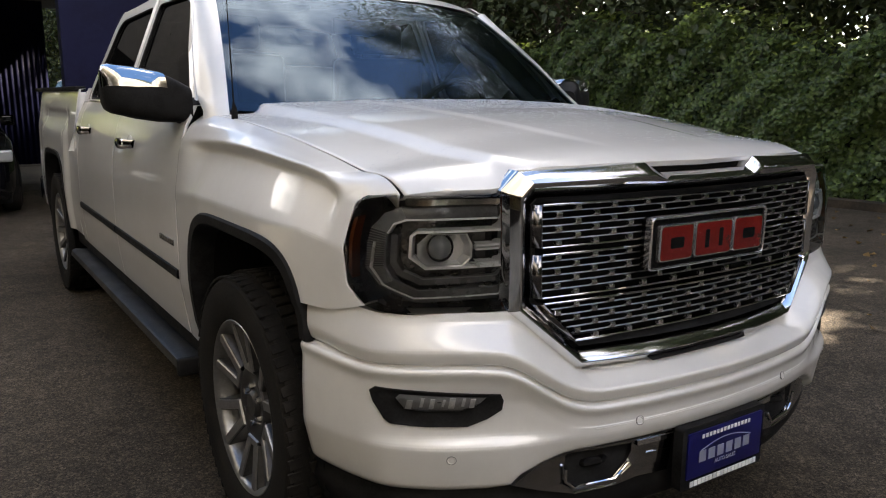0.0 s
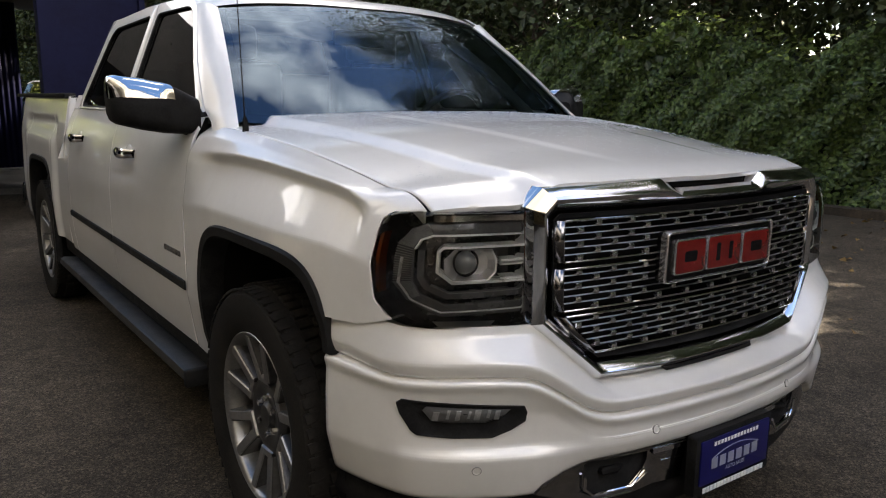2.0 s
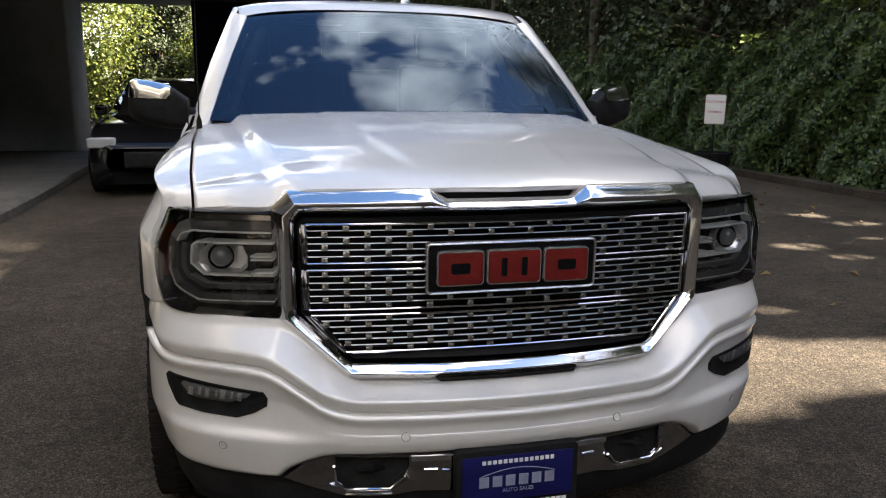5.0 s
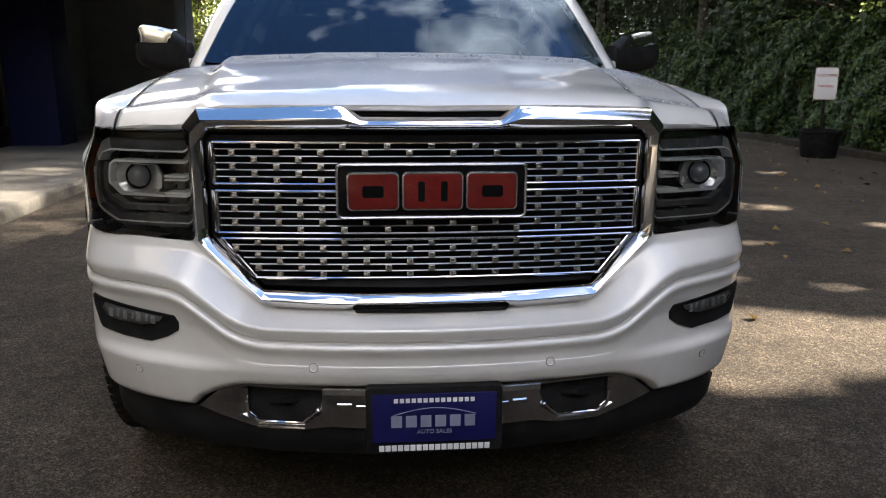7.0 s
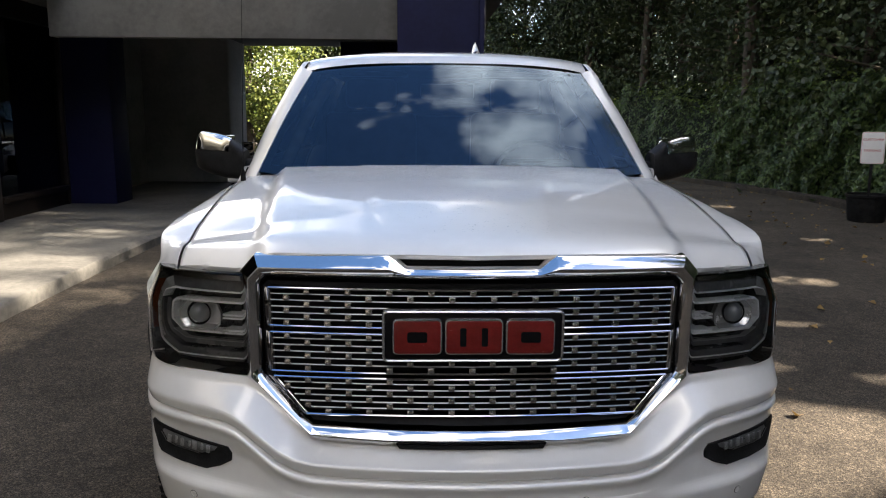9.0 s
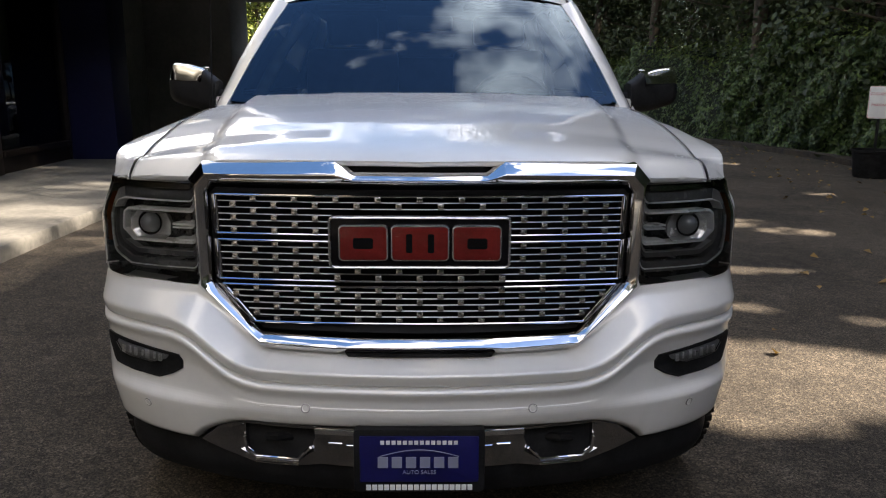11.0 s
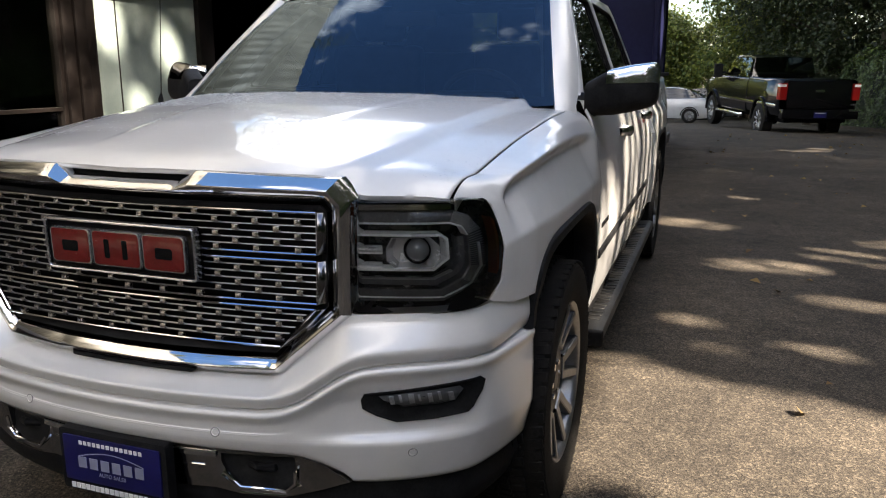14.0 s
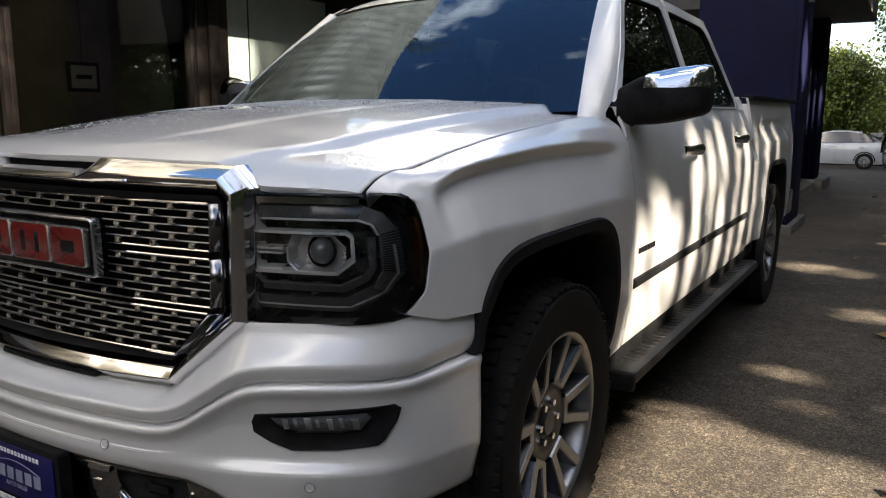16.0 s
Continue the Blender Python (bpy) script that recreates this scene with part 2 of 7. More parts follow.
def bump_crease(s):
    x = plan(s, 0)[0]
    return lerp(x, [0, 0.40, 0.43, 0.455, 0.48, 0.50, 0.585, 0.612, 0.64, 0.69, 0.75, 0.90, 0.955], [0.611, 0.611, 0.614, 0.619, 0.628, 0.638, 0.696, 0.711, 0.720, 0.725, 0.727, 0.724, 0.739])


def bump_bottom(s):
    x = plan(s, 0)[0]
    return lerp(x, [0, 0.454, 0.497, 0.542, 0.589, 0.612, 0.66, 0.95], [0.494, 0.487, 0.481, 0.465, 0.440, 0.416, 0.413, 0.418])


def fillet(pts, r, n=4):
    """A line of (d, z) with its corners rounded by about r."""
    out = [pts[0]]
    for a, b, c in zip(pts, pts[1:], pts[2:]):
        a, b, c = (np.array(q, float) for q in (a, b, c))
        la, lc = np.linalg.norm(a - b), np.linalg.norm(c - b)
        p, q = b + (a - b) * min(r / la, 0.45), b + (c - b) * min(r / lc, 0.45)
        out += [tuple((1 - t) ** 2 * p + 2 * t * (1 - t) * b + t * t * q) for t in spaced(0, 1, n)]
    return out + [pts[-1]]


@functools.lru_cache(maxsize=4000)
def bump_profile(s):
    """The bumper's section at s, from the lamp down: shelf, ridge, crease, lip, scoop and foot."""
    zt, zc, zb = bump_top(s), bump_crease(s), bump_bottom(s)
    x = plan(s, 0)[0]
    side = smooth(s, s_of_y(0.34), s_of_y(0.50))
    dt = lerp(x, [0, 0.42, 0.60, 0.754, 0.88, 0.96], [0.088, 0.086, 0.072, 0.042, 0.022, 0.016])
    scoop = 0.015 * lerp(x, [0.48, 0.62, 0.76, 0.87, 0.90], [0.1, 1, 1, 0.35, 0.0])
    over = 0.011 * side
    return fillet([(dt, zt), (dt - 0.006, zt - lerp(x, [0, 0.42, 0.60], [0.004, 0.004, 0.023])), (-0.004 + over, zc + 0.036), (0.004 + over, zc + 0.005), (0.016 + over, zc + 0.001), (0.014, zc - 0.003),
                   (0.002, zc - 0.006), (-0.003, zc - 0.016), (0.007 * (1 - 0.5 * side), zc - 0.036), (0.006 * (1 - side) + scoop, min(zc - 0.06, 0.63)), (0.004 * (1 - side) + scoop, 0.553), (0.004 * (1 - side) - 0.35 * scoop, 0.530),
                   (0.012 + 0.012 * smooth(x, 0.55, 0.8), zb + 0.012), (0.034, zb)], 0.010)


def bump_face(s, z):
    """How far the bumper's skin lies inside the outline at the height z."""
    pr = bump_profile(round(s, 3))
    return float(np.interp(-z, [-q[1] for q in pr], [q[0] for q in pr]))


def bumper_mesh():
    rows = []
    for s in spaced(0, S_END, 110):
        pr = bump_profile(round(s, 3))
        fine = []
        for (d0, z0), (d1, z1) in zip(pr, pr[1:]):
            fine += [(d0 + (d1 - d0) * k / 3, z0 + (z1 - z0) * k / 3) for k in range(3)]
        fine.append(pr[-1])
        col = [(*plan(s, fine[0][0] + 0.04), fine[0][1] + 0.003)]
        col += [(*plan(s, d), z) for d, z in fine]
        col.append((*plan(s, fine[-1][0] + 0.03), fine[-1][1] - 0.002))
        rows.append(col)
    left = [[(-x, y, z) for x, y, z in r] for r in rows[:0:-1]]
    return sheet(left + rows)


bumper = thicken(part("front_bumper", bumper_mesh(), M_PAINT, truck, "pearl white bumper cover with moulded crease", 50), 0.005)


def on_bumper(x, z, out=0.0):
    s = s_of_x(abs(x))
    px, py = plan(s, bump_face(s, z) - out)
    return Vector((px if x >= 0 else -px, py, z))


# parking sensors
def sensor_mesh():
    prof = [(0.0, 0.0), (0.0, 0.0075), (0.0012, 0.0088), (0.0012, 0.0098), (-0.0005, 0.0106), (-0.004, 0.0106)]
    rows = [[(r * math.cos(t), -a, r * math.sin(t)) for t in [2 * math.pi * k / 20 for k in range(20)]] for a, r in prof[1:]]
    b = sheet(rows, True)
    b.faces.new([v for v in list(b.verts)[:20]])
    return b


def sensor_gap():
    return sheet([[(r * math.cos(t), -a, r * math.sin(t)) for t in [2 * math.pi * k / 20 for k in range(20)]] for a, r in ((0.0006, 0.0100), (0.0006, 0.0118), (-0.002, 0.0120))], True)


def facing(p, a, b):
    """A pose at p whose -y looks out of the skin spanned by a and b."""
    u = (a - p).normalized()
    n = u.cross((b - p).normalized()).normalized()
    if n.y > 0:
        n = -n
    w = (-n).cross(u).normalized() * -1
    m = Matrix((u, -n, n.cross(u) * 1.0)).transposed().to_4x4()
    m.translation = p
    return m


first = None
for sx, sz in ((0.289, 0.549), (-0.289, 0.549), (0.742, 0.502), (-0.742, 0.502)):
    p = on_bumper(sx, sz, 0.001)
    m = facing(p, on_bumper(sx + 0.01, sz, 0.001), on_bumper(sx, sz + 0.01, 0.001))
    if first is None:
        first = part("parking_sensor", sensor_mesh(), M_PAINT, bumper, m=m)
        gap = part("seal", sensor_gap(), M_LAMP_GREY, first)
    else:
        share(gap, "seal", share(first, "parking_sensor", bumper, m), Matrix())

# ---- fog lamps ----
FOG = [(0.638, 0.654), (0.630, 0.636), (0.633, 0.614), (0.665, 0.594), (0.708, 0.577), (0.79, 0.579), (0.858, 0.586), (0.868, 0.597), (0.884, 0.636), (0.888, 0.662), (0.880, 0.673), (0.80, 0.668), (0.72, 0.661), (0.66, 0.656)]


def inset(poly, k):
    c = np.mean(np.array(poly), axis=0)
    return [tuple(c + (np.array(p) - c) * k) for p in poly]


def dense(poly, n=6):
    out = []
    for a, b in zip(poly, poly[1:] + poly[:1]):
        out += [(a[0] + (b[0] - a[0]) * k / n, a[1] + (b[1] - a[1]) * k / n) for k in range(n)]
    return out


def skin_ring(rings, place):
    """A closed strip over rings of (poly, out)."""
    return sheet([[place(x, z, o) for x, z in dense(p)] for p, o in rings], True)


def fog_lamp():
    bez = skin_ring([(inset(FOG, 1.0), -0.004), (inset(FOG, 0.985), 0.004), (inset(FOG, 0.95), 0.005), (inset(FOG, 0.88), 0.0025), (inset(FOG, 0.55), 0.002), (inset(FOG, 0.05), 0.002)], on_bumper)
    bezel = part("fog_lamp", bez, M_BLACK, bumper, "black fog lamp bezel")
    lens = [(0.668, 0.648), (0.680, 0.634), (0.722, 0.618), (0.80, 0.620), (0.834, 0.626), (0.848, 0.650), (0.84, 0.660), (0.74, 0.653)]
    lb = skin_ring([(lens, 0.004), (inset(lens, 0.97), 0.009), (inset(lens, 0.6), 0.0125), (inset(lens, 0.04), 0.013)], on_bumper)
    part("lens", lb, M_LENS, bezel)
    rb = skin_ring([(inset(lens, 0.98), 0.0035), (inset(lens, 0.7), 0.0036), (inset(lens, 0.05), 0.0036)], on_bumper)
    part("reflector", rb, M_LAMP_GREY, bezel)
    for k in range(7):
        cell = bmesh.new()
        x = 0.692 + 0.0205 * k
        lo, hi = 0.625 + 0.004 * (k % 2), 0.646 + 0.002 * (k % 3)
        w = (0.010, 0.006, 0.012, 0.005, 0.009, 0.006, 0.011)[k]
        a = [on_bumper(x + 0.004, lo, 0.004), on_bumper(x, hi, 0.0035), on_bumper(x, hi, 0.007), on_bumper(x + 0.004, lo, 0.0085)]
        b2 = [on_bumper(x + w + 0.004, lo, 0.004), on_bumper(x + w, hi, 0.0035), on_bumper(x + w, hi, 0.006), on_bumper(x + w + 0.004, lo, 0.0075)]
        sheet([a, b2], True, cell)
        cell.faces.new([cell.verts.new(p) for p in a])
        cell.faces.new([cell.verts.new(p) for p in b2])
        part("reflector_cell", cell, M_CELL, bezel)
    return bezel


def mirror_tree(ob, parent):
    o = mirrored(ob, parent)
    for c in ob.children:
        mirror_tree(c, o)
    return o


mirror_tree(fog_lamp(), bumper)

# ---- chrome grille surround ----
def grille_y(x):
    return 0.148 + 0.224 * x * x


OUTER = [(0, 1.138), (0.165, 1.138), (0.213, 1.164), (0.559, 1.155), (0.600, 1.111), (0.597, 0.826), (0.418, 0.670), (0.215, 0.664), (0.190, 0.670), (0, 0.671)]
INNER = [(0, 1.100), (0.165, 1.100), (0.213, 1.100), (0.524, 1.097), (0.540, 1.080), (0.536, 0.848), (0.408, 0.726), (0.215, 0.720), (0.165, 0.720), (0, 0.720)]


def surround(skirt=False):
    def ring(t, dy):
        pts = []
        for k in range(len(OUTER) - 1):
            for j in range(8):
                f = j / 8
                o = [OUTER[k][i] + (OUTER[k + 1][i] - OUTER[k][i]) * f for i in (0, 1)]
                q = [INNER[k][i] + (INNER[k + 1][i] - INNER[k][i]) * f for i in (0, 1)]
                x, z = o[0] + (q[0] - o[0]) * t, o[1] + (q[1] - o[1]) * t
                pts.append((x, grille_y(x) + dy - 0.014 * smooth(z, 0.85, 0.66), z))
        x, z = 0, OUTER[-1][1] + (INNER[-1][1] - OUTER[-1][1]) * t
        pts.append((x, grille_y(x) + dy - 0.014 * smooth(z, 0.85, 0.66), z))
        half = pts
        return half + [(-x, y, z) for x, y, z in half[-2:0:-1]]
    rings = [ring(-0.02, 0.03), ring(0.0, 0.004), ring(0.04, -0.003), ring(0.40, -0.031), ring(0.45, -0.0335), ring(0.50, -0.0335), ring(0.55, -0.032), ring(0.86, -0.016), ring(0.94, -0.009), ring(1.0, 0.004), ring(1.05, 0.03)]
    if skirt:
        rings = [ring(-0.004, 0.02), ring(-0.004, 0.13)]
    return sheet(rings, True)


grille = part("grille", surround(), M_CHROME, truck, "chrome grille surround", 25)
part("surround_skirt", surround(True), M_BLACK, grille, "black skirt behind the surround")


def inset_ring():
    """The second, darker step inside the surround."""
    corner = [(0, 1.096), (0.522, 1.093), (0.536, 1.078), (0.532, 0.850), (0.406, 0.732), (0, 0.728)]
    inner = [(0, 1.082), (0.505, 1.080), (0.518, 1.070), (0.514, 0.852), (0.424, 0.750), (0, 0.750)]
    def ring(pl, dy):
        pts = []
        for a, b in zip(pl, pl[1:]):
            pts += [(a[0] + (b[0] - a[0]) * k / 8, a[1] + (b[1] - a[1]) * k / 8) for k in range(8)]
        pts.append(pl[-1])
        pts = [(x, grille_y(x) + dy - 0.014 * smooth(z, 0.85, 0.66), z) for x, z in pts]
        return pts + [(-x, y, z) for x, y, z in pts[-2:0:-1]]
    return sheet([ring(corner, -0.010), ring(corner, -0.016), ring(inner, -0.004), ring(inner, 0.02)], True)


part("inner_ring", inset_ring(), M_BLACK, grille, "black inner ring", 25)


def mesh_y(x, z):
    return 0.144 + 0.145 * x * x - 0.016 * smooth(z, 0.90, 0.70)


back = [(0.555, 1.10), (0.555, 0.84), (0.41, 0.70), (-0.41, 0.70), (-0.555, 0.84), (-0.555, 1.10)]
part("backing", prism(back, 0.01, at=pose(0, 0.225, 0)), M_LINER, grille, "black void behind the mesh")

# dark filler over the chrome notch and under the chrome
def filler(poly, dy, depth):
    b = bmesh.new()
    xs = spaced(-1, 1, 17)
    rows = []
    for f in (0, 1):
        rows.append([])
        for x in xs:
            lo, hi = poly
            w = lo[0] + (hi[0] - lo[0]) * f
            z = lo[1] + (hi[1] - lo[1]) * f
            rows[-1].append((x * w, grille_y(x * w) + dy + depth * f, z))
    return sheet(rows, bm=b)


thicken(part("upper_filler", filler(((0.165, 1.136), (0.215, 1.168)), 0.022, 0.012), M_LINER, grille), 0.01)
thicken(part("lower_filler", filler(((0.185, 0.668), (0.195, 0.676)), -0.034, 0.01), M_BLACK, grille), 0.004)

BANDS = [(0.979, 1.078), (0.860, 0.962), (0.752, 0.846)]


def band_half(z):
    return lerp(z, [0.750, 0.852, 1.08], [0.424, 0.514, 0.518])


def bar(x0, x1, z0, z1, y_out, y_in, n=24):
    """A bar across the grille, following its bow."""
    rows = []
    for x in spaced(x0, x1, n):
        y = mesh_y(x, (z0 + z1) / 2)
        e = (z1 - z0) * 0.36
        rows.append([(x, y + y_in, z0), (x, y + y_out + e, z0), (x, y + y_out, z0 + e), (x, y + y_out, z1 - e), (x, y + y_out + e, z1), (x, y + y_in, z1)])
    b = sheet(rows, True)
    b.verts.ensure_lookup_table()
    b.faces.new([b.verts[i] for i in range(6)])
    b.faces.new([b.verts[len(b.verts) - 6 + i] for i in range(6)])
    return b


def fin(x0, x1, z0, z1, n=24):
    """A thin slat whose front edge leans back towards its top."""
    rows = []
    for x in spaced(x0, x1, n):
        y = mesh_y(x, (z0 + z1) / 2)
        rows.append([(x, y + 0.006, z0), (x, y + 0.0006, z0), (x, y, z0 + 0.0006), (x, y + 0.0008, z1 - 0.0005), (x, y + 0.0014, z1), (x, y + 0.006, z1 - 0.0008)])
    b = sheet(rows, True)
    b.verts.ensure_lookup_table()
    b.faces.new([b.verts[i] for i in range(6)])
    b.faces.new([b.verts[len(b.verts) - 6 + i] for i in range(6)])
    return b


M_SLAT = varied("slat_chrome", (0.30, 0.30, 0.30), (0.40, 0.40, 0.40), 30.0, (0.28, 0.38), metal=0.95)
M_BLOCK = varied("grille_chrome", (0.54, 0.54, 0.55), (0.66, 0.66, 0.67), 30.0, (0.16, 0.26), metal=0.95)
PITCH, SLATS = 0.0535, 6
block = None
for bi, (z0, z1) in enumerate(BANDS):
    for z, hw in ((z1, 0.0058), (z0, 0.0058)):
        w = band_half(z)
        part("band_rail", bar(-w, w, z - hw / 2, z + hw / 2, -0.009, 0.02), M_CHROME, grille, "bright chrome rail")
    for side in (1, -1):
        w0, w1 = band_half(z0) * side, band_half(z1) * side
        part("band_end", tube([(w0, mesh_y(w0, z0) + 0.0, z0), (w1, mesh_y(w1, z1) + 0.0, z1)], 0.004, 6), M_CHROME, grille)
        g0, g1 = w0 + 0.024 * side, w1 + 0.024 * side
        wall = sheet([[(w0, mesh_y(w0, z0) - 0.004, z0), (w1, mesh_y(w1, z1) - 0.004, z1)], [(w0 + 0.004 * side, mesh_y(w0, z0) - 0.006, z0), (w1 + 0.004 * side, mesh_y(w1, z1) - 0.006, z1)], [(g0, mesh_y(w0, z0) + 0.026, z0), (g1, mesh_y(w1, z1) + 0.026, z1)]])
        thicken(part("band_side", wall, M_DARK_CHROME, grille, "dark chrome side of the mesh"), 0.003)
    step = (z1 - z0) / SLATS
    for r in range(SLATS):
        z = z1 - (r + 0.5) * step
        w = band_half(z) - 0.004
        if r:
            zz = z1 - r * step
            part("slat", fin(-w, w, zz - 0.0012, zz + 0.0014), M_SLAT, grille)
        for k in range(-10, 11):
            x = k * PITCH * 0.98
            if (k + r + bi) % 2 or abs(x) > w - 0.012:
                continue
            if abs(x) < 0.232 and 0.893 < z < 1.038:
                continue
            m = pose(x, mesh_y(x, z) - 0.002, z, 0, 0, math.degrees(math.atan(0.34 * x))) @ pose(0, 0, 0, -5)
            if block is None:
                block = part("grille_block", box(-0.0084, 0.0084, -0.006, 0.008, -0.0073, 0.0070, 0.0026, segments=2), M_BLOCK, grille, m=m)
            else:
                share(block, "grille_block", grille, m)

M_BADGE_RIM = varied("bright_badge_silver", (0.58, 0.58, 0.59), (0.68, 0.68, 0.69), 20.0, (0.10, 0.18), metal=0.88)

# ---- badge: a black plate with a chrome rim and three red shapes ----
badge = part("badge", prism(rounded(-0.225, 0.225, -0.064, 0.064, 0.012), 0.03, 0.003, pose(0, 0.118, 0.9665, 1)), M_GLOSS_BLACK, grille, "black badge plate with chrome rim")


def rim(outer, inner, depth, at):
    rows = [[(x, depth, z) for x, z in outer]]
    for a in spaced(0, math.pi, 7):
        k = (1 - math.cos(a)) / 2
        rows.append([(xo + (xi - xo) * k, 0.0045 - 0.0055 * math.sin(a), zo + (zi - zo) * k) for (xo, zo), (xi, zi) in zip(outer, inner)])
    rows.append([(x, depth, z) for x, z in inner])
    b = sheet(rows, True)
    bmesh.ops.transform(b, matrix=at, verts=b.verts)
    return b


part("badge_rim", rim(rounded(-0.228, 0.228, -0.067, 0.067, 0.014), rounded(-0.2205, 0.2205, -0.0595, 0.0595, 0.009), 0.02, pose(0, 0.1135, 0.9665, 1)), M_BADGE_RIM, badge, "chrome rim")


def badge_shape(x0, x1, cuts, at):
    """One plain red block with a chrome edge and dark slots."""
    part("badge_edge", prism(rounded(x0 - 0.004, x1 + 0.004, -0.046, 0.046, 0.012), 0.014, 0.0038, at @ pose(0, -0.002, 0)), M_BADGE_RIM, badge)
    part("badge_block", prism(rounded(x0, x1, -0.042, 0.042, 0.009), 0.012, 0.0015, at @ pose(0, -0.003, 0)), M_RED, badge, "red enamel block")
    for c in cuts:
        part("badge_edge", prism([(a * 1.0, b) for a, b in inset(c, 1.22)], 0.01, 0, at @ pose(0, -0.0026, 0)), M_BADGE_RIM, badge)
        part("badge_slot", prism(c, 0.01, 0, at @ pose(0, -0.0034, 0)), M_GLOSS_BLACK, badge)


BADGE_AT = pose(0, 0.109, 0.9665, 1)
badge_shape(-0.198, -0.082, [rounded(-0.165, -0.115, -0.014, 0.014, 0.006)], BADGE_AT)
badge_shape(-0.068, 0.070, [rounded(-0.034, -0.018, -0.024, 0.024, 0.004), rounded(0.020, 0.036, -0.024, 0.024, 0.004)], BADGE_AT)
badge_shape(0.084, 0.200, [rounded(0.118, 0.168, -0.014, 0.014, 0.006)], BADGE_AT)

# ---- hood ----
def hood_edge(x):
    return lerp(abs(x), [0, 0.213, 0.40, 0.559, 0.60, 0.70, 0.789], [0.150, 0.163, 0.186, 0.222, 0.240, 0.288, 0.340])


def seam_x(y):
    return lerp(y, [0.33, 0.6, 1.0, 1.5, 1.7], [0.789, 0.812, 0.832, 0.845, 0.845])


def hood_z(x, y):
    x = abs(x)
    z = lerp(y, [0.14, 0.22, 0.32, 0.45, 0.6, 0.8, 1.0, 1.25, 1.5, 1.7], [1.172, 1.188, 1.205, 1.224, 1.245, 1.268, 1.286, 1.303, 1.315, 1.320])
    crease = lerp(y, [0.2, 0.8, 1.5], [0.550, 0.625, 0.705])
    z -= lerp(y, [0.3, 0.9, 1.5], [0.015, 0.020, 0.030]) * smooth(x, crease - 0.022, crease + 0.030) + lerp(y, [0.3, 0.5, 0.64, 0.9, 1.2, 1.5], [0.050, 0.067, 0.055, 0.041, 0.029, 0.024]) * (x / 0.8) ** 2.6
    inner = lerp(y, [0.2, 0.7, 1.4], [0.20, 0.28, 0.37])
    z -= 0.004 * smooth(y, 0.24, 0.5) * smooth(x, inner - 0.02, inner + 0.02)
    k = max(0.0, 1 - (y - hood_edge(x)) / 0.11)
    return z - (0.010 + 0.030 * smooth(x, 0.50, 0.62)) * k ** 2.2


def hood_mesh():
    us = spaced(-1, 1, 161)
    rows = []
    for v in [0, 0.006, 0.014, 0.025, 0.04, 0.06, 0.08, 0.1] + spaced(0.13, 1, 34):
        row = []
        for u in us:
            x0 = u * 0.789
            yr = 1.375 + 0.155 * abs(u) ** 2.2
            y = hood_edge(x0) + (yr - hood_edge(x0)) * v
            x = u * (seam_x(y) - 0.0035)
            row.append((x, y, hood_z(x, y)))
        rows.append(row)
    lip = [(x, y + 0.004, z - 0.012) for x, y, z in rows[0]]
    lip2 = [(x, y + 0.03, z - 0.018) for x, y, z in rows[0]]
    return sheet([lip2, lip] + rows)


hood = thicken(part("hood", hood_mesh(), M_PAINT, truck, "pearl white hood speckled with rain drops", 60), 0.005)

# ---- front fenders ----
ARCH_Y, ARCH_Z, ARCH_N = 0.982, 0.36, 5.2


def arch_z(y, cy=ARCH_Y, w=0.450, h=0.605):
    k = abs((y - cy) / w)
    return ARCH_Z + h * (1 - k ** ARCH_N) ** (1 / ARCH_N) if k < 1 else 0.0


def blister(y, z, y0, y1, top, r=0.09):
    """How far a point lies inside the rounded outline of the swelling over a wheel."""
    py, pz = max(y0 + r - y, y - (y1 - r)), z - (top - r)
    return r - math.hypot(max(py, 0), max(pz, 0)) - min(max(py, pz), 0)


def fender_start(z):
    """How far back the fender begins behind the lamp at the height z."""
    return lerp(z, [0.80, 0.845, 0.856, 0.865, 0.88, 0.90, 0.95, 1.04, 1.09, 1.115], [0.42, 0.36, 0.352, 0.373, 0.390, 0.403, 0.412, 0.412, 0.402, 0.380])


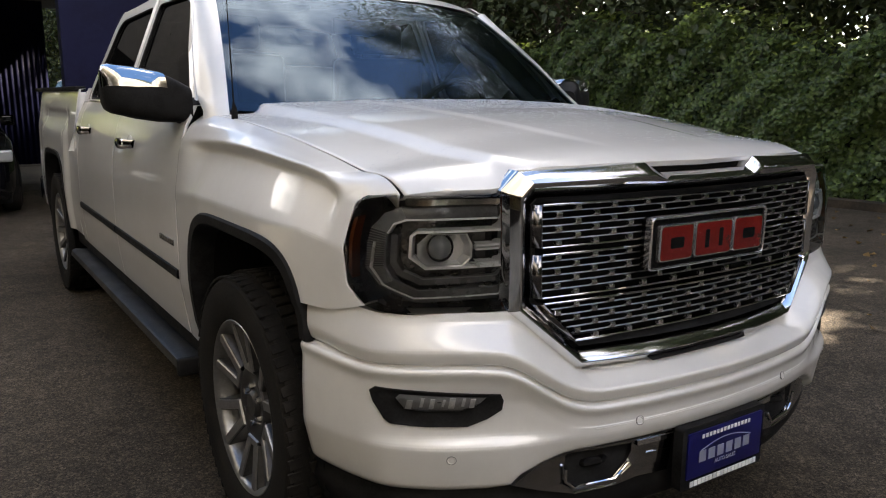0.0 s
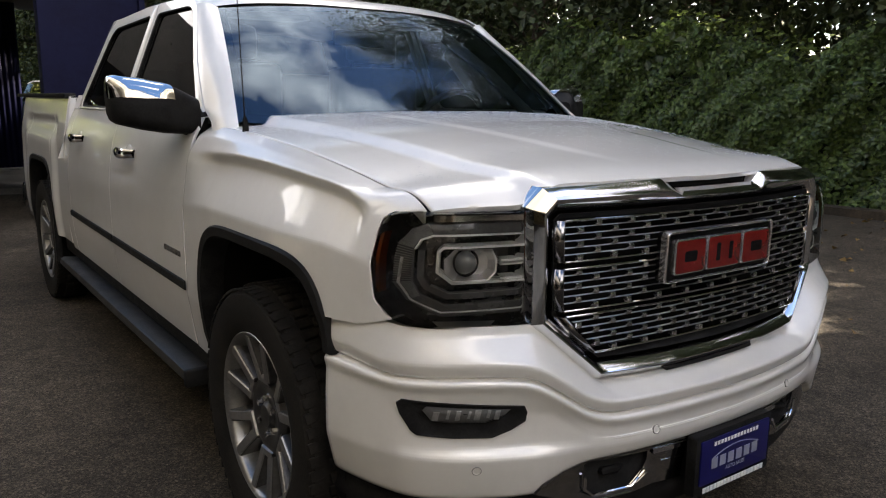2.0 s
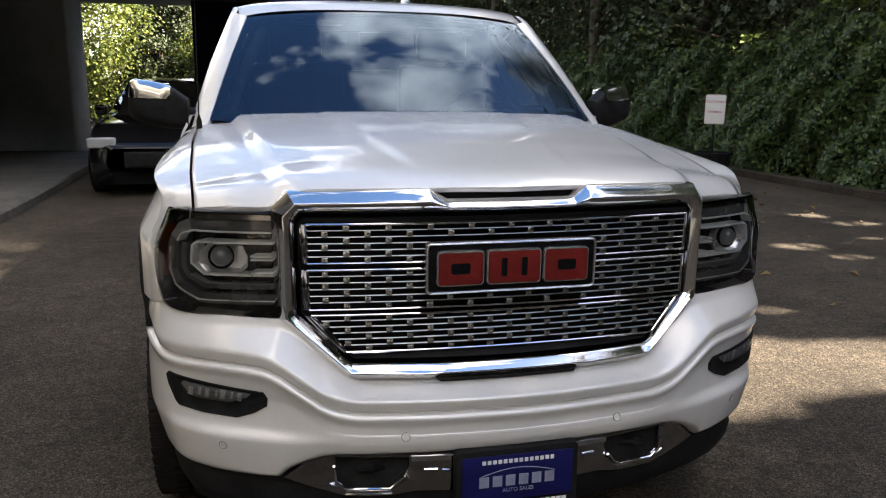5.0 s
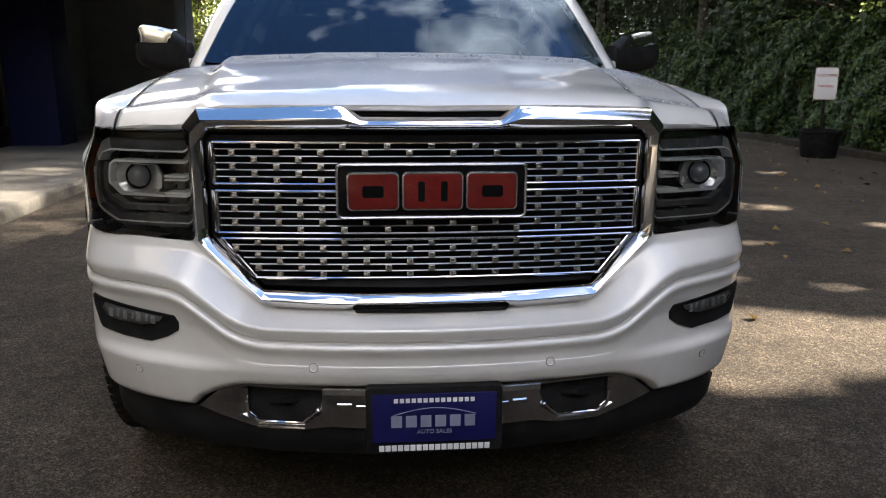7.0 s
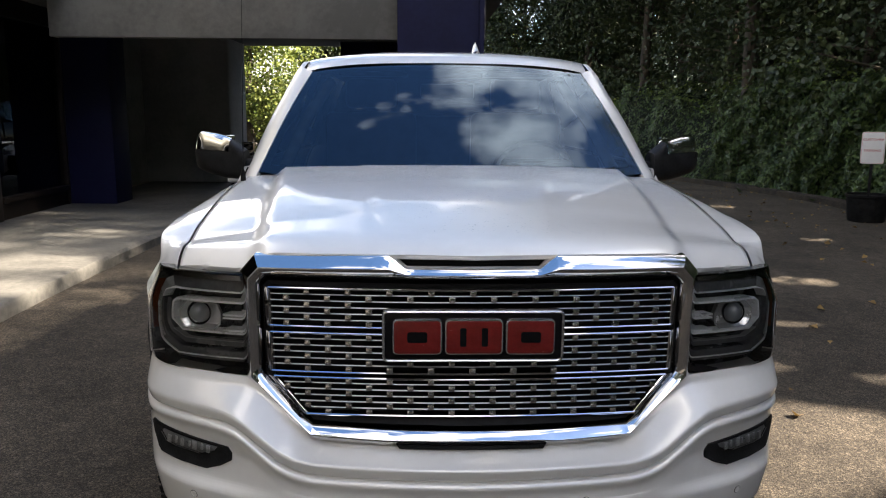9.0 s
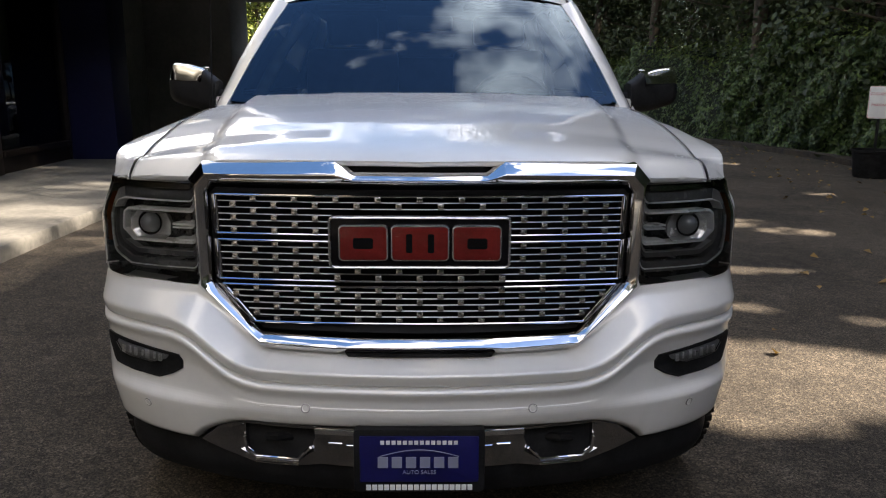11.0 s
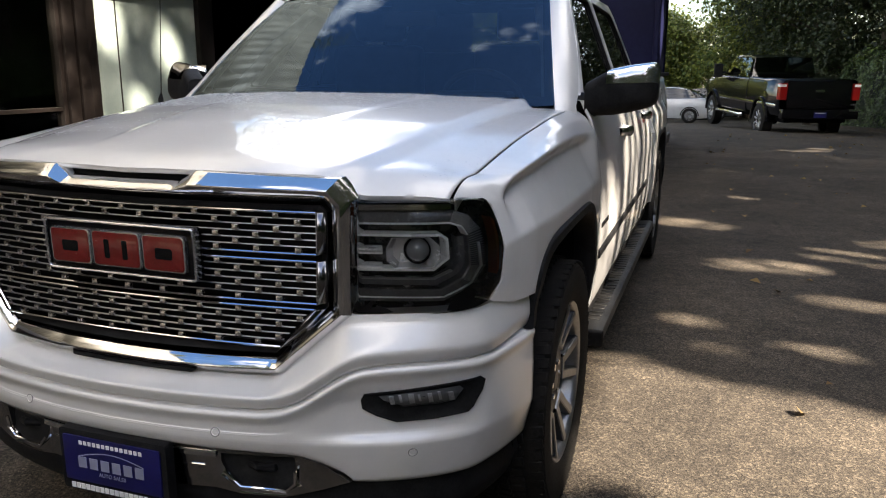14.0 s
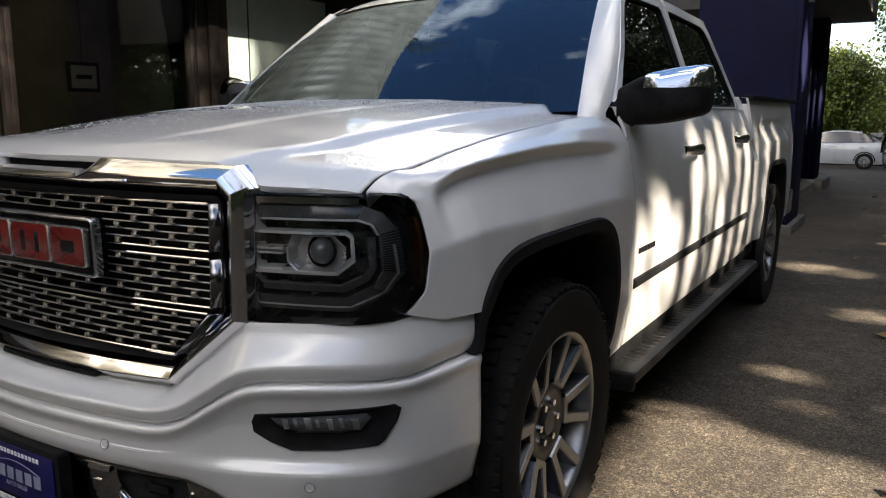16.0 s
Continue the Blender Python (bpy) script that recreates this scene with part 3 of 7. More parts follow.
def fender_section(y0):
    """The fender's section from the arch up to the hood, with the sunken band over the wheel."""
    f = min(1.0, (y0 - 0.30) / 0.25)
    sy = y0 if f >= 1 else 0.345 + 0.205 * f
    xs, zs = seam_x(sy) + 0.0035, hood_z(seam_x(sy), max(sy, 0.345))
    zb = max(arch_z(y0), 0.47 if y0 > 1.1 else lerp(y0, [0.30, 0.34, 0.40, 0.56], [0.856, 0.845, 0.829, 0.829]))

    def at(d, z):
        yz = y0 if f >= 1 else fender_start(z) + (0.55 - fender_start(z)) * f
        return (*plan(s_of_y(yz), d), z)
    band = smooth(y0, 0.36, 0.46) * (1 - smooth(y0, 1.36, 1.56))
    za = lerp(y0, [0.30, 0.36, 0.42, 0.50, 0.60, 0.75, 0.95, 1.2, 1.6], [1.085, 1.092, 1.115, 1.142, 1.158, 1.170, 1.180, 1.182, 1.170])
    da = lerp(y0, [0.30, 0.40, 0.50, 0.60, 0.75, 1.2, 1.45, 1.6], [0.054, 0.052, 0.047, 0.043, 0.042, 0.045, 0.040, 0.036])
    dc = lerp(y0, [0.30, 0.42, 0.55, 0.75, 1.30, 1.45, 1.60], [0.014, 0.010, 0.000, -0.006, -0.008, -0.003, 0.003])
    zc = lerp(y0, [0.30, 0.42, 0.55, 1.35, 1.60], [0.99, 1.005, 1.02, 1.02, 1.00])
    fall = 0.030 * (1 - band) + 0.034 * band
    low = 0.03 * smooth(zb, 0.62, 0.47)
    pts = [at(dc + low, zb)] + ([at(dc, 0.66)] if zb < 0.60 else [at(dc, zb + 0.3 * (zc - zb))]) + [at(dc, zc - 0.012), at(da - (da - dc) * 0.30 * (1 - band) + 0.020 * band, za - fall), at(da, za)]
    xa, ya, _ = pts[-1]
    pts += [(xa + (xs - xa) * 0.42, ya + (sy - ya) * 0.42, za + (zs - za) * 0.62), (xs, sy, zs)]
    fine = [np.array(q, float) for q in fillet(pts, 0.011, 5)]
    out = []
    for a, b in zip(fine, fine[1:]):
        out += [tuple(a + (b - a) * k / 4) for k in range(4)]
    return out + [tuple(fine[-1])]


def fender_mesh():
    rows = []
    for y0 in spaced(0.30, 0.55, 36) + spaced(0.558, 0.70, 16) + spaced(0.72, 1.34, 32) + spaced(1.35, 1.602, 26):
        side = fender_section(y0)
        (x0, yb, z0), (xs, ys, zs) = side[0], side[-1]
        rows.append([(x0 - 0.035, yb, z0 + 0.004)] + side + [(xs + 0.001, ys, zs - 0.006), (xs + 0.003, ys, zs - 0.035)])
    return sheet(rows)


fender = thicken(part("front_fender", fender_mesh(), M_PAINT, truck, "pearl white fender with squared wheel arch", 50), 0.004)
mirrored(fender)


def arch_trim(cy, depth_in):
    """The black moulding round a wheel opening."""
    rows = []
    for k in range(2 if cy < 2 else 0, 49):
        a = math.pi * k / 48
        cs, sn = math.cos(a), math.sin(a)
        e = 2 / ARCH_N
        def at(w, h):
            return cy - w * math.copysign(abs(cs) ** e, cs), ARCH_Z + h * sn ** e - (0.0 if sn > 0.02 else 0.03)
        row = []
        for w, h, x in ((0.457, 0.612, 0.950), (0.455, 0.610, 0.980), (0.450, 0.605, 0.987), (0.424, 0.579, 0.986), (0.418, 0.573, 0.978), (0.414, 0.569, 0.91)):
            y, z = at(w, h)
            if z < 0.60 and y > cy:
                x -= 0.03 * smooth(z, 0.60, 0.38)
            if y < cy and cy < 2:
                x -= 0.024 * smooth(y, cy - 0.2, cy - 0.45)
            if y < cy and cy < 2:
                z = max(z, 0.735)
                x -= 0.010 * smooth(z, 0.86, 0.78)
            if y > cy and cy < 2:
                x -= 0.020 * smooth(z, 0.75, 0.5)
                z = max(z, 0.44)
            row.append((x, y, z))
        rows.append(row)
    return sheet(rows)


def liner(cy):
    b = bmesh.new()
    rows = []
    for k in range(33):
        a = math.pi * k / 32
        e = 2 / ARCH_N
        y = cy - 0.422 * math.copysign(abs(math.cos(a)) ** e, math.cos(a))
        z = 0.30 + 0.635 * math.sin(a) ** e
        rim_x = 0.955 if y > cy or z > 0.80 else 0.90
        if y > cy and cy < 2:
            rim_x -= 0.05 * smooth(z, 0.75, 0.5)
            z = max(z, 0.43)
        rows.append([(rim_x, y, z), (0.80, y, z), (0.60, y, z), (0.50, cy + (y - cy) * 0.9, 0.3 + (z - 0.3) * 0.9), (0.49, cy, 0.3)])
    return sheet(rows)


for cy in (ARCH_Y, 4.658):
    a = part("arch_moulding", arch_trim(cy, 0.1), M_BLACK, truck, "black wheel arch moulding")
    mirrored(a)
    b = part("wheel_housing", liner(cy), M_LINER, truck, "dark wheel housing")
    mirrored(b)

# ---- head lamps ----
def lamp_at(x, z, d):
    """A point of the lamp: x across the front (past 0.86 along the side), z up, d inside the outline."""
    s = s_of_x(x) if x < 0.90 else s_of_x(0.90) + (x - 0.90) * 170
    d += lerp(x, [0.60, 0.754, 0.86, 0.94], [0.008, -0.022, -0.048, -0.048]) + smooth(z, 0.98, 1.11) * lerp(x, [0.60, 0.80, 0.94], [0.0, 0.016, 0.040])
    px, py = plan(s, d)
    return Vector((px, py, z))


LAMP = [(0.598, 1.104), (0.70, 1.104), (0.80, 1.104), (0.87, 1.104), (0.900, 1.101), (0.920, 1.093), (0.934, 1.075), (0.940, 1.05), (0.941, 1.00), (0.940, 0.95), (0.937, 0.92), (0.930, 0.895), (0.917, 0.872), (0.900, 0.857), (0.875, 0.847), (0.84, 0.841), (0.80, 0.838), (0.70, 0.836), (0.602, 0.834)]


def lamp_ring(rings):
    return sheet([[lamp_at(x, z, d) for x, z in dense(p, 5)] for p, d in rings], True)


def bent(pts, w, n=9):
    """Points along a bent line with the mitred way to its edge."""
    p = [np.array(q, float) for q in pts]
    dirs = [(b - a) / np.linalg.norm(b - a) for a, b in zip(p, p[1:])]
    nor = [np.array((-t[1], t[0])) for t in dirs]
    mit = [nor[0]] + [(a + b) / (1 + a.dot(b)) for a, b in zip(nor, nor[1:])] + [nor[-1]]
    out = []
    for k in range(len(p) - 1):
        for j in range(n):
            f = j / n
            out.append((p[k] * (1 - f) + p[k + 1] * f, mit[k] * (1 - f) + mit[k + 1] * f))
    return out + [(p[-1], mit[-1])]


def path_band(pts, w, d0, d1):
    """A raised band along pts in (x, z)."""
    rows = []
    for q, n in bent(pts, w):
        rows.append([lamp_at(*(q - n * w / 2), d1), lamp_at(*(q - n * w / 2), d0 + 0.003), lamp_at(*(q - n * w * 0.4), d0), lamp_at(*(q + n * w * 0.4), d0), lamp_at(*(q + n * w / 2), d0 + 0.003), lamp_at(*(q + n * w / 2), d1)])
    return sheet(rows)


M_SMOKED = varied("smoked_lamp_housing", (0.016, 0.017, 0.019), (0.026, 0.027, 0.030), 14.0, (0.2, 0.32), coat=0.5)
M_BRIGHT = varied("bright_lamp_trim", (0.72, 0.73, 0.74), (0.82, 0.83, 0.84), 14.0, (0.25, 0.35), metal=0.3)
M_PROJECTOR = material("projector_glass", (0.15, 0.16, 0.17), 0.05, coat=1.0)
M_GUIDE = varied("smoked_light_guide", (0.055, 0.056, 0.059), (0.085, 0.087, 0.090), 12.0, (0.2, 0.3))


def head_lamp():
    house = lamp_ring([(LAMP, 0.066), (inset(LAMP, 0.985), 0.075), (inset(LAMP, 0.97), 0.115)] + [(inset(LAMP, k), 0.135) for k in (0.9, 0.75, 0.6, 0.45, 0.3, 0.15, 0.03)])
    lamp = part("headlight", house, M_SMOKED, truck, "headlight with smoked housing and clear lens")
    ring = [(0.606, 1.064), (0.838, 1.064), (0.868, 1.052), (0.882, 1.026), (0.886, 0.942), (0.868, 0.908), (0.815, 0.876), (0.606, 0.875)]
    part("light_guide", path_band(ring, 0.030, 0.088, 0.13), M_GUIDE, lamp, "ribbed dark light guide")
    line = [(0.606, 1.049), (0.832, 1.049), (0.856, 1.040), (0.866, 1.020)]
    part("light_guide_edge", path_band(line, 0.0042, 0.083, 0.11), M_BRIGHT, lamp, "bright light guide edge")
    line = [(0.888, 1.000), (0.893, 0.940), (0.874, 0.903), (0.818, 0.872), (0.606, 0.871)]
    part("light_guide_edge", path_band(line, 0.0032, 0.084, 0.11), M_BRIGHT, lamp)
    inner_guide = [(0.606, 0.906), (0.806, 0.906), (0.846, 0.930), (0.858, 0.952), (0.856, 1.015)]
    part("inner_guide", path_band(inner_guide, 0.016, 0.098, 0.13), M_GUIDE, lamp)
    part("inner_guide_edge", path_band([(0.606, 0.914), (0.802, 0.914), (0.838, 0.934)], 0.0022, 0.094, 0.11), M_LAMP_GREY, lamp)
    part("top_strip", path_band([(0.606, 1.088), (0.75, 1.088), (0.835, 1.087)], 0.016, 0.080, 0.11), M_MID_CHROME, lamp, "satin strip along the top")
    ribs = bmesh.new()
    steps = bent(ring[1:6], 0.03, 16)
    for k, (q, n) in enumerate(steps):
        t = steps[min(k + 1, len(steps) - 1)][0] - steps[max(k - 1, 0)][0]
        t = t / np.linalg.norm(t)
        lo, hi = (0.014, -0.013)
        a = [lamp_at(*(q + n * lo + t * 0.0008), 0.0850), lamp_at(*(q + n * lo - t * 0.0008), 0.0850)]
        b = [lamp_at(*(q + n * hi + t * 0.0008), 0.0850), lamp_at(*(q + n * hi - t * 0.0008), 0.0850)]
        back = [lamp_at(*(q + n * lo), 0.0870), lamp_at(*(q + n * hi), 0.0870)]
        v = [ribs.verts.new(c) for c in a + b + back]
        ribs.faces.new((v[0], v[1], v[3], v[2]))
        ribs.faces.new((v[0], v[2], v[5], v[4]))
        ribs.faces.new((v[1], v[4], v[5], v[3]))
    part("ribs", ribs, M_LAMP_GREY, lamp, "fine grey ribs")
    inner = [(0.606, 1.023), (0.812, 1.023), (0.822, 1.014), (0.824, 0.968), (0.795, 0.941), (0.606, 0.940)]
    part("projector_bezel", path_band(inner, 0.0062, 0.078, 0.12), M_BRIGHT, lamp, "bright projector bezel")
    for z, w in ((0.988, 0.006), (0.979, 0.005), (0.944, 0.012)):
        part("trim_bar", path_band([(0.606, z), (0.64, z), (0.685, z)], w, 0.084, 0.12), M_BRIGHT, lamp)
    bowl = [(0.705, 1.016), (0.79, 1.018), (0.812, 0.995), (0.812, 0.965), (0.795, 0.942), (0.715, 0.940), (0.694, 0.960), (0.692, 0.99)]
    part("reflector_bowl", lamp_ring([(bowl, 0.088), (inset(bowl, 0.93), 0.090), (inset(bowl, 0.72), 0.118), (inset(bowl, 0.05), 0.120)]), M_REFLECTOR, lamp, "bright reflector bowl")
    b = bmesh.new()
    c = lamp_at(0.768, 0.984, 0.108)
    bmesh.ops.create_uvsphere(b, u_segments=24, v_segments=16, radius=0.029, matrix=Matrix.Translation(c))
    part("projector_lens", b, M_PROJECTOR, lamp, "round projector lens")
    n = (Vector((0.15, -1, 0.05))).normalized()
    ringm = n.to_track_quat("X", "Z").to_matrix().to_4x4()
    ringm.translation = c
    rb = lathe([(-0.004, 0.029), (0.006, 0.033), (0.009, 0.033), (0.011, 0.0305), (0.007, 0.0285)], 32)
    bmesh.ops.transform(rb, matrix=ringm, verts=rb.verts)
    part("projector_ring", rb, M_GLOSS_BLACK, lamp)
    amber = [(0.926, 1.052), (0.937, 1.045), (0.938, 0.925), (0.928, 0.912)]
    part("marker_lamp", lamp_ring([(amber, 0.10), (amber, 0.073), (inset(amber, 0.3), 0.072), (inset(amber, 0.03), 0.072)]), M_AMBER, lamp, "amber side marker")
    part("lens", lamp_ring([(LAMP, 0.068), (inset(LAMP, 0.98), 0.0635)] + [(inset(LAMP, k), 0.062) for k in (0.94, 0.85, 0.72, 0.6, 0.45, 0.3, 0.15, 0.03)]), M_LENS, lamp, "clear lens")
    return lamp


mirror_tree(head_lamp(), truck)

# ---- body sides ----
W_BODY = 0.968


def side_x(y, z):
    d = lerp(z, [0.40, 0.50, 0.62, 0.75, 0.95, 1.05, 1.15, 1.22, 1.28, 1.37], [0.045, 0.022, 0.006, 0.0, 0.0, 0.010, 0.030, 0.052, 0.085, 0.095])
    if y > 3.7:
        d = d * (1 - smooth(y, 3.838, 3.848)) + smooth(y, 3.838, 3.848) * lerp(z, [0.40, 0.6, 0.75, 1.1, 1.2, 1.3, 1.37], [0.03, 0.01, 0.004, 0.014, 0.032, 0.050, 0.068])
        d += 0.075 * smooth(y, 5.45, 5.80) ** 2
        e = blister(y, z, 4.08, 5.30, 1.235)
        d += 0.012 * smooth(e, 0.0, 0.028) * smooth(z, 1.08, 1.17) - 0.020 * smooth(e, 0.010, 0.07) * (1 - smooth(z, 1.05, 1.19))
    return W_BODY - d


def side_panel(ys, zb, zt, n=26, edge=0.012):
    rows = []
    for y in ys:
        col = [(side_x(y, zb(y)) - edge, y, zb(y) + 0.002)]
        for z in spaced(zb(y), zt(y), n):
            col.append((side_x(y, z), y, z))
        col.append((side_x(y, zt(y)) - 0.03, y, zt(y) + 0.002))
        rows.append(col)
    first, last = rows[0], rows[-1]
    rows = [[(x - edge, y, z) for x, y, z in first]] + rows + [[(x - edge, y, z) for x, y, z in last]]
    return sheet(rows)


BELT = 1.285
doors = []
for nm, y0, y1 in (("front_door", 1.606, 2.702), ("rear_door", 2.708, 3.690)):
    d = thicken(part(nm, side_panel(spaced(y0, y1, 24), lambda y: 0.475, lambda y: BELT), M_PAINT, truck, "pearl white door with tinted window", 45), 0.004)
    doors.append(d)
corner = thicken(part("cab_corner", side_panel(spaced(3.695, 3.835, 8), lambda y: 0.475, lambda y: BELT), M_PAINT, truck, "", 45), 0.004)
mirrored(corner)
bed_side = thicken(part("bed_side", side_panel(spaced(3.85, 4.15, 10) + spaced(4.17, 4.30, 14) + spaced(4.32, 5.0, 26) + spaced(5.02, 5.14, 14) + spaced(5.16, 5.80, 14), lambda y: max(arch_z(y, 4.658), 0.50), lambda y: 1.355, 34), M_PAINT, truck, "pearl white cargo bed side", 45), 0.004)
mirrored(bed_side)
sill = part("sill", box(0.80, 0.925, 1.50, 4.22, 0.40, 0.50, 0.015), M_BLACK, truck, "black sill")
mirrored(sill)
under = part("underbody", box(-0.80, 0.80, 0.62, 5.6, 0.34, 0.62, 0.02), M_LINER, truck, "dark underbody")
part("core", box(-0.88, 0.88, 1.50, 3.80, 0.60, 1.10, 0.02), M_LINER, truck, "dark body core")
part("engine_bay", box(-0.74, 0.74, 0.34, 1.5, 0.45, 1.06, 0.02), M_LINER, truck, "dark engine bay")
part("bed_floor", box(-0.88, 0.88, 3.88, 5.76, 0.62, 0.80, 0.02), M_BLACK, truck, "black bed liner")
for x0, x1, y0, y1 in ((-0.86, 0.86, 3.86, 3.92), (-0.83, 0.83, 5.72, 5.78)):
    part("bed_wall", box(x0, x1, y0, y1, 0.62, 1.345, 0.01), M_PAINT, truck)
rail = part("bed_rail_cap", box(0.865, 0.93, 3.86, 5.80, 1.345, 1.372, 0.008), M_BLACK, truck, "black rail cap")
mirrored(rail)
rb = part("rear_bumper", box(-0.94, 0.94, 5.70, 5.92, 0.48, 0.68, 0.03), M_CHROME, truck, "chrome rear bumper")

# mouldings, badges and handles on the doors
for d, y0, y1 in ((doors[0], 1.62, 2.696), (doors[1], 2.714, 3.684)):
    rows = []
    for y in spaced(y0, y1, 12):
        z = 0.693 + 0.012 * (y - 1.6) / 2
        x = side_x(y, z)
        rows.append([(x - 0.004, y, z - 0.021), (x + 0.008, y, z - 0.015), (x + 0.010, y, z), (x + 0.007, y, z + 0.014), (x - 0.004, y, z + 0.019)])
    b = sheet(rows)
    for r in (rows[0], rows[-1]):
        b.faces.new([b.verts.new(p) for p in r])
    part("door_moulding", b, M_BLACK, d, "black door moulding")
for k in range(6):
    bars = bmesh.new()
    y = 1.655 + 0.0335 * k
    x = side_x(y, 0.80)
    box(x - 0.002, x + 0.004, y, y + 0.024, 0.791, 0.811, 0.001, bars)
    part("badge_bar", bars, M_DARK_CHROME, doors[0], "dark chrome badge bar")


def handle(door, y, z):
    x = side_x(y, z)
    rows = []
    for k in range(13):
        f = k / 12
        yy = y - 0.105 + 0.21 * f
        bow = 0.040 * math.sin(math.pi * f) ** 0.25
        h = 0.018 + 0.006 * math.sin(math.pi * f)
        rows.append([(x + bow + 0.013 * math.cos(a), yy, z + h * math.sin(a)) for a in [2 * math.pi * j / 10 for j in range(10)]])
    b = sheet(rows, True)
    h = part("handle", b, M_CHROME, door, "chrome door handle")
    cup = bmesh.new()
    bmesh.ops.create_uvsphere(cup, u_segments=20, v_segments=10, radius=1, matrix=Matrix.LocRotScale((x - 0.010, y, z - 0.004), None, (0.012, 0.07, 0.040)))
    part("handle_cup", cup, M_PAINT, door)


handle(doors[0], 2.404, 1.118)
handle(doors[1], 3.440, 1.135)

# ---- cab: pillars, roof, glass ----
def cab_x(y, z):
    k = (z - BELT) / 0.455
    return 0.885 - 0.172 * k - 0.006 * k * k - 0.030 * (1 - smooth(y, 1.5, 1.9)) * (1 - k)


def strip(poly_a, poly_b, n=16, out=0.0, roll=0.012):
    """A band between two lines in (y, z) on the cab's side."""
    rows = []
    for f in spaced(0, 1, n):
        a = (lerp(f, spaced(0, 1, len(poly_a)), [p[0] for p in poly_a]), lerp(f, spaced(0, 1, len(poly_a)), [p[1] for p in poly_a]))
        b = (lerp(f, spaced(0, 1, len(poly_b)), [p[0] for p in poly_b]), lerp(f, spaced(0, 1, len(poly_b)), [p[1] for p in poly_b]))
        row = [(cab_x(*a) - roll + out, *a)]
        for k in spaced(0, 1, 7):
            y, z = a[0] + (b[0] - a[0]) * k, a[1] + (b[1] - a[1]) * k
            row.append((cab_x(y, z) + out + 0.004 * math.sin(math.pi * k), y, z))
        row.append((cab_x(*b) - roll + out, *b))
        rows.append(row)
    return sheet(rows)


WIN_F = [(1.700, 1.300), (2.108, 1.690), (2.190, 1.722), (2.635, 1.728), (2.655, 1.715), (2.655, 1.300)]
WIN_R = [(2.765, 1.300), (2.765, 1.715), (2.785, 1.728), (3.40, 1.712), (3.47, 1.68), (3.63, 1.325), (3.61, 1.300)]


def softened(poly, r=0.05):
    """The same outline with rounded corners."""
    out = []
    for k, b in enumerate(poly):
        a, c = np.array(poly[k - 1]), np.array(poly[(k + 1) % len(poly)])
        b = np.array(b)
        p, q = b + (a - b) * min(0.4, r / np.linalg.norm(a - b)), b + (c - b) * min(0.4, r / np.linalg.norm(c - b))
        out += [tuple((1 - t) ** 2 * p + 2 * t * (1 - t) * b + t * t * q) for t in (0, 0.33, 0.67, 1)]
    return out


def window_glass(poly, parent):
    b = bmesh.new()
    pts = dense(poly, 6)
    rows = [[(cab_x(y, z) - 0.012, y, z) for y, z in inset(pts, k)] for k in (1.03, 0.7, 0.35, 0.02)]
    return part("window", sheet(rows, True), M_TINTED, parent, "dark tinted side window")


window_glass(softened(WIN_F), doors[0])
window_glass(softened(WIN_R), doors[1])
# door frames round the glass
def frame_round(outer, inner, parent):
    outer, inner = softened(outer, 0.02), softened(inner)
    seal = [[(cab_x(y, z) + o, y, z) for y, z in dense(p, 2)] for p, o in ((inset(inner, 1.012), 0.002), (inset(inner, 1.004), 0.0035), (inset(inner, 0.975), 0.001), (inset(inner, 0.972), -0.012))]
    part("window_seal", sheet(seal, True), M_BLACK, parent, "black rubber window seal")
    rows = [[(cab_x(y, z) + o, y, z) for y, z in dense(p, 2)] for p, o in ((outer, -0.02), (outer, 0.0), (inset(outer, 0.99), 0.004), (inset(inner, 1.01), 0.004), (inner, 0.0), (inner, -0.02))]
    return part("window_frame", sheet(rows, True), M_PAINT, parent)


frame_round([(1.640, 1.288), (2.085, 1.712), (2.190, 1.762), (2.655, 1.776), (2.702, 1.776), (2.702, 1.288)], WIN_F, doors[0])
frame_round([(2.708, 1.288), (2.708, 1.776), (2.760, 1.776), (3.45, 1.760), (3.54, 1.71), (3.690, 1.36), (3.690, 1.288)], WIN_R, doors[1])
for d in doors:
    mirror_tree(d, truck)
# the windscreen and what frames it
def screen_pt(u, v, out=0.0):
    """u from -1 to 1 across, v from the cowl to the roof."""
    xb, xt = 0.800, 0.646
    yb = 1.32 + 0.165 * abs(u) ** 2.2
    yt = 2.022 + 0.040 * abs(u) ** 2.2
    zb = 1.245 + 0.026 * u * u
    zt = 1.742 - 0.035 * abs(u) ** 2.4
    sag = 0.018 * math.sin(math.pi * v)
    return Vector((u * (xb + (xt - xb) * v), yb + (yt - yb) * v - (sag + out) * 0.55, zb + (zt - zb) * v + (sag + out) * 0.8))


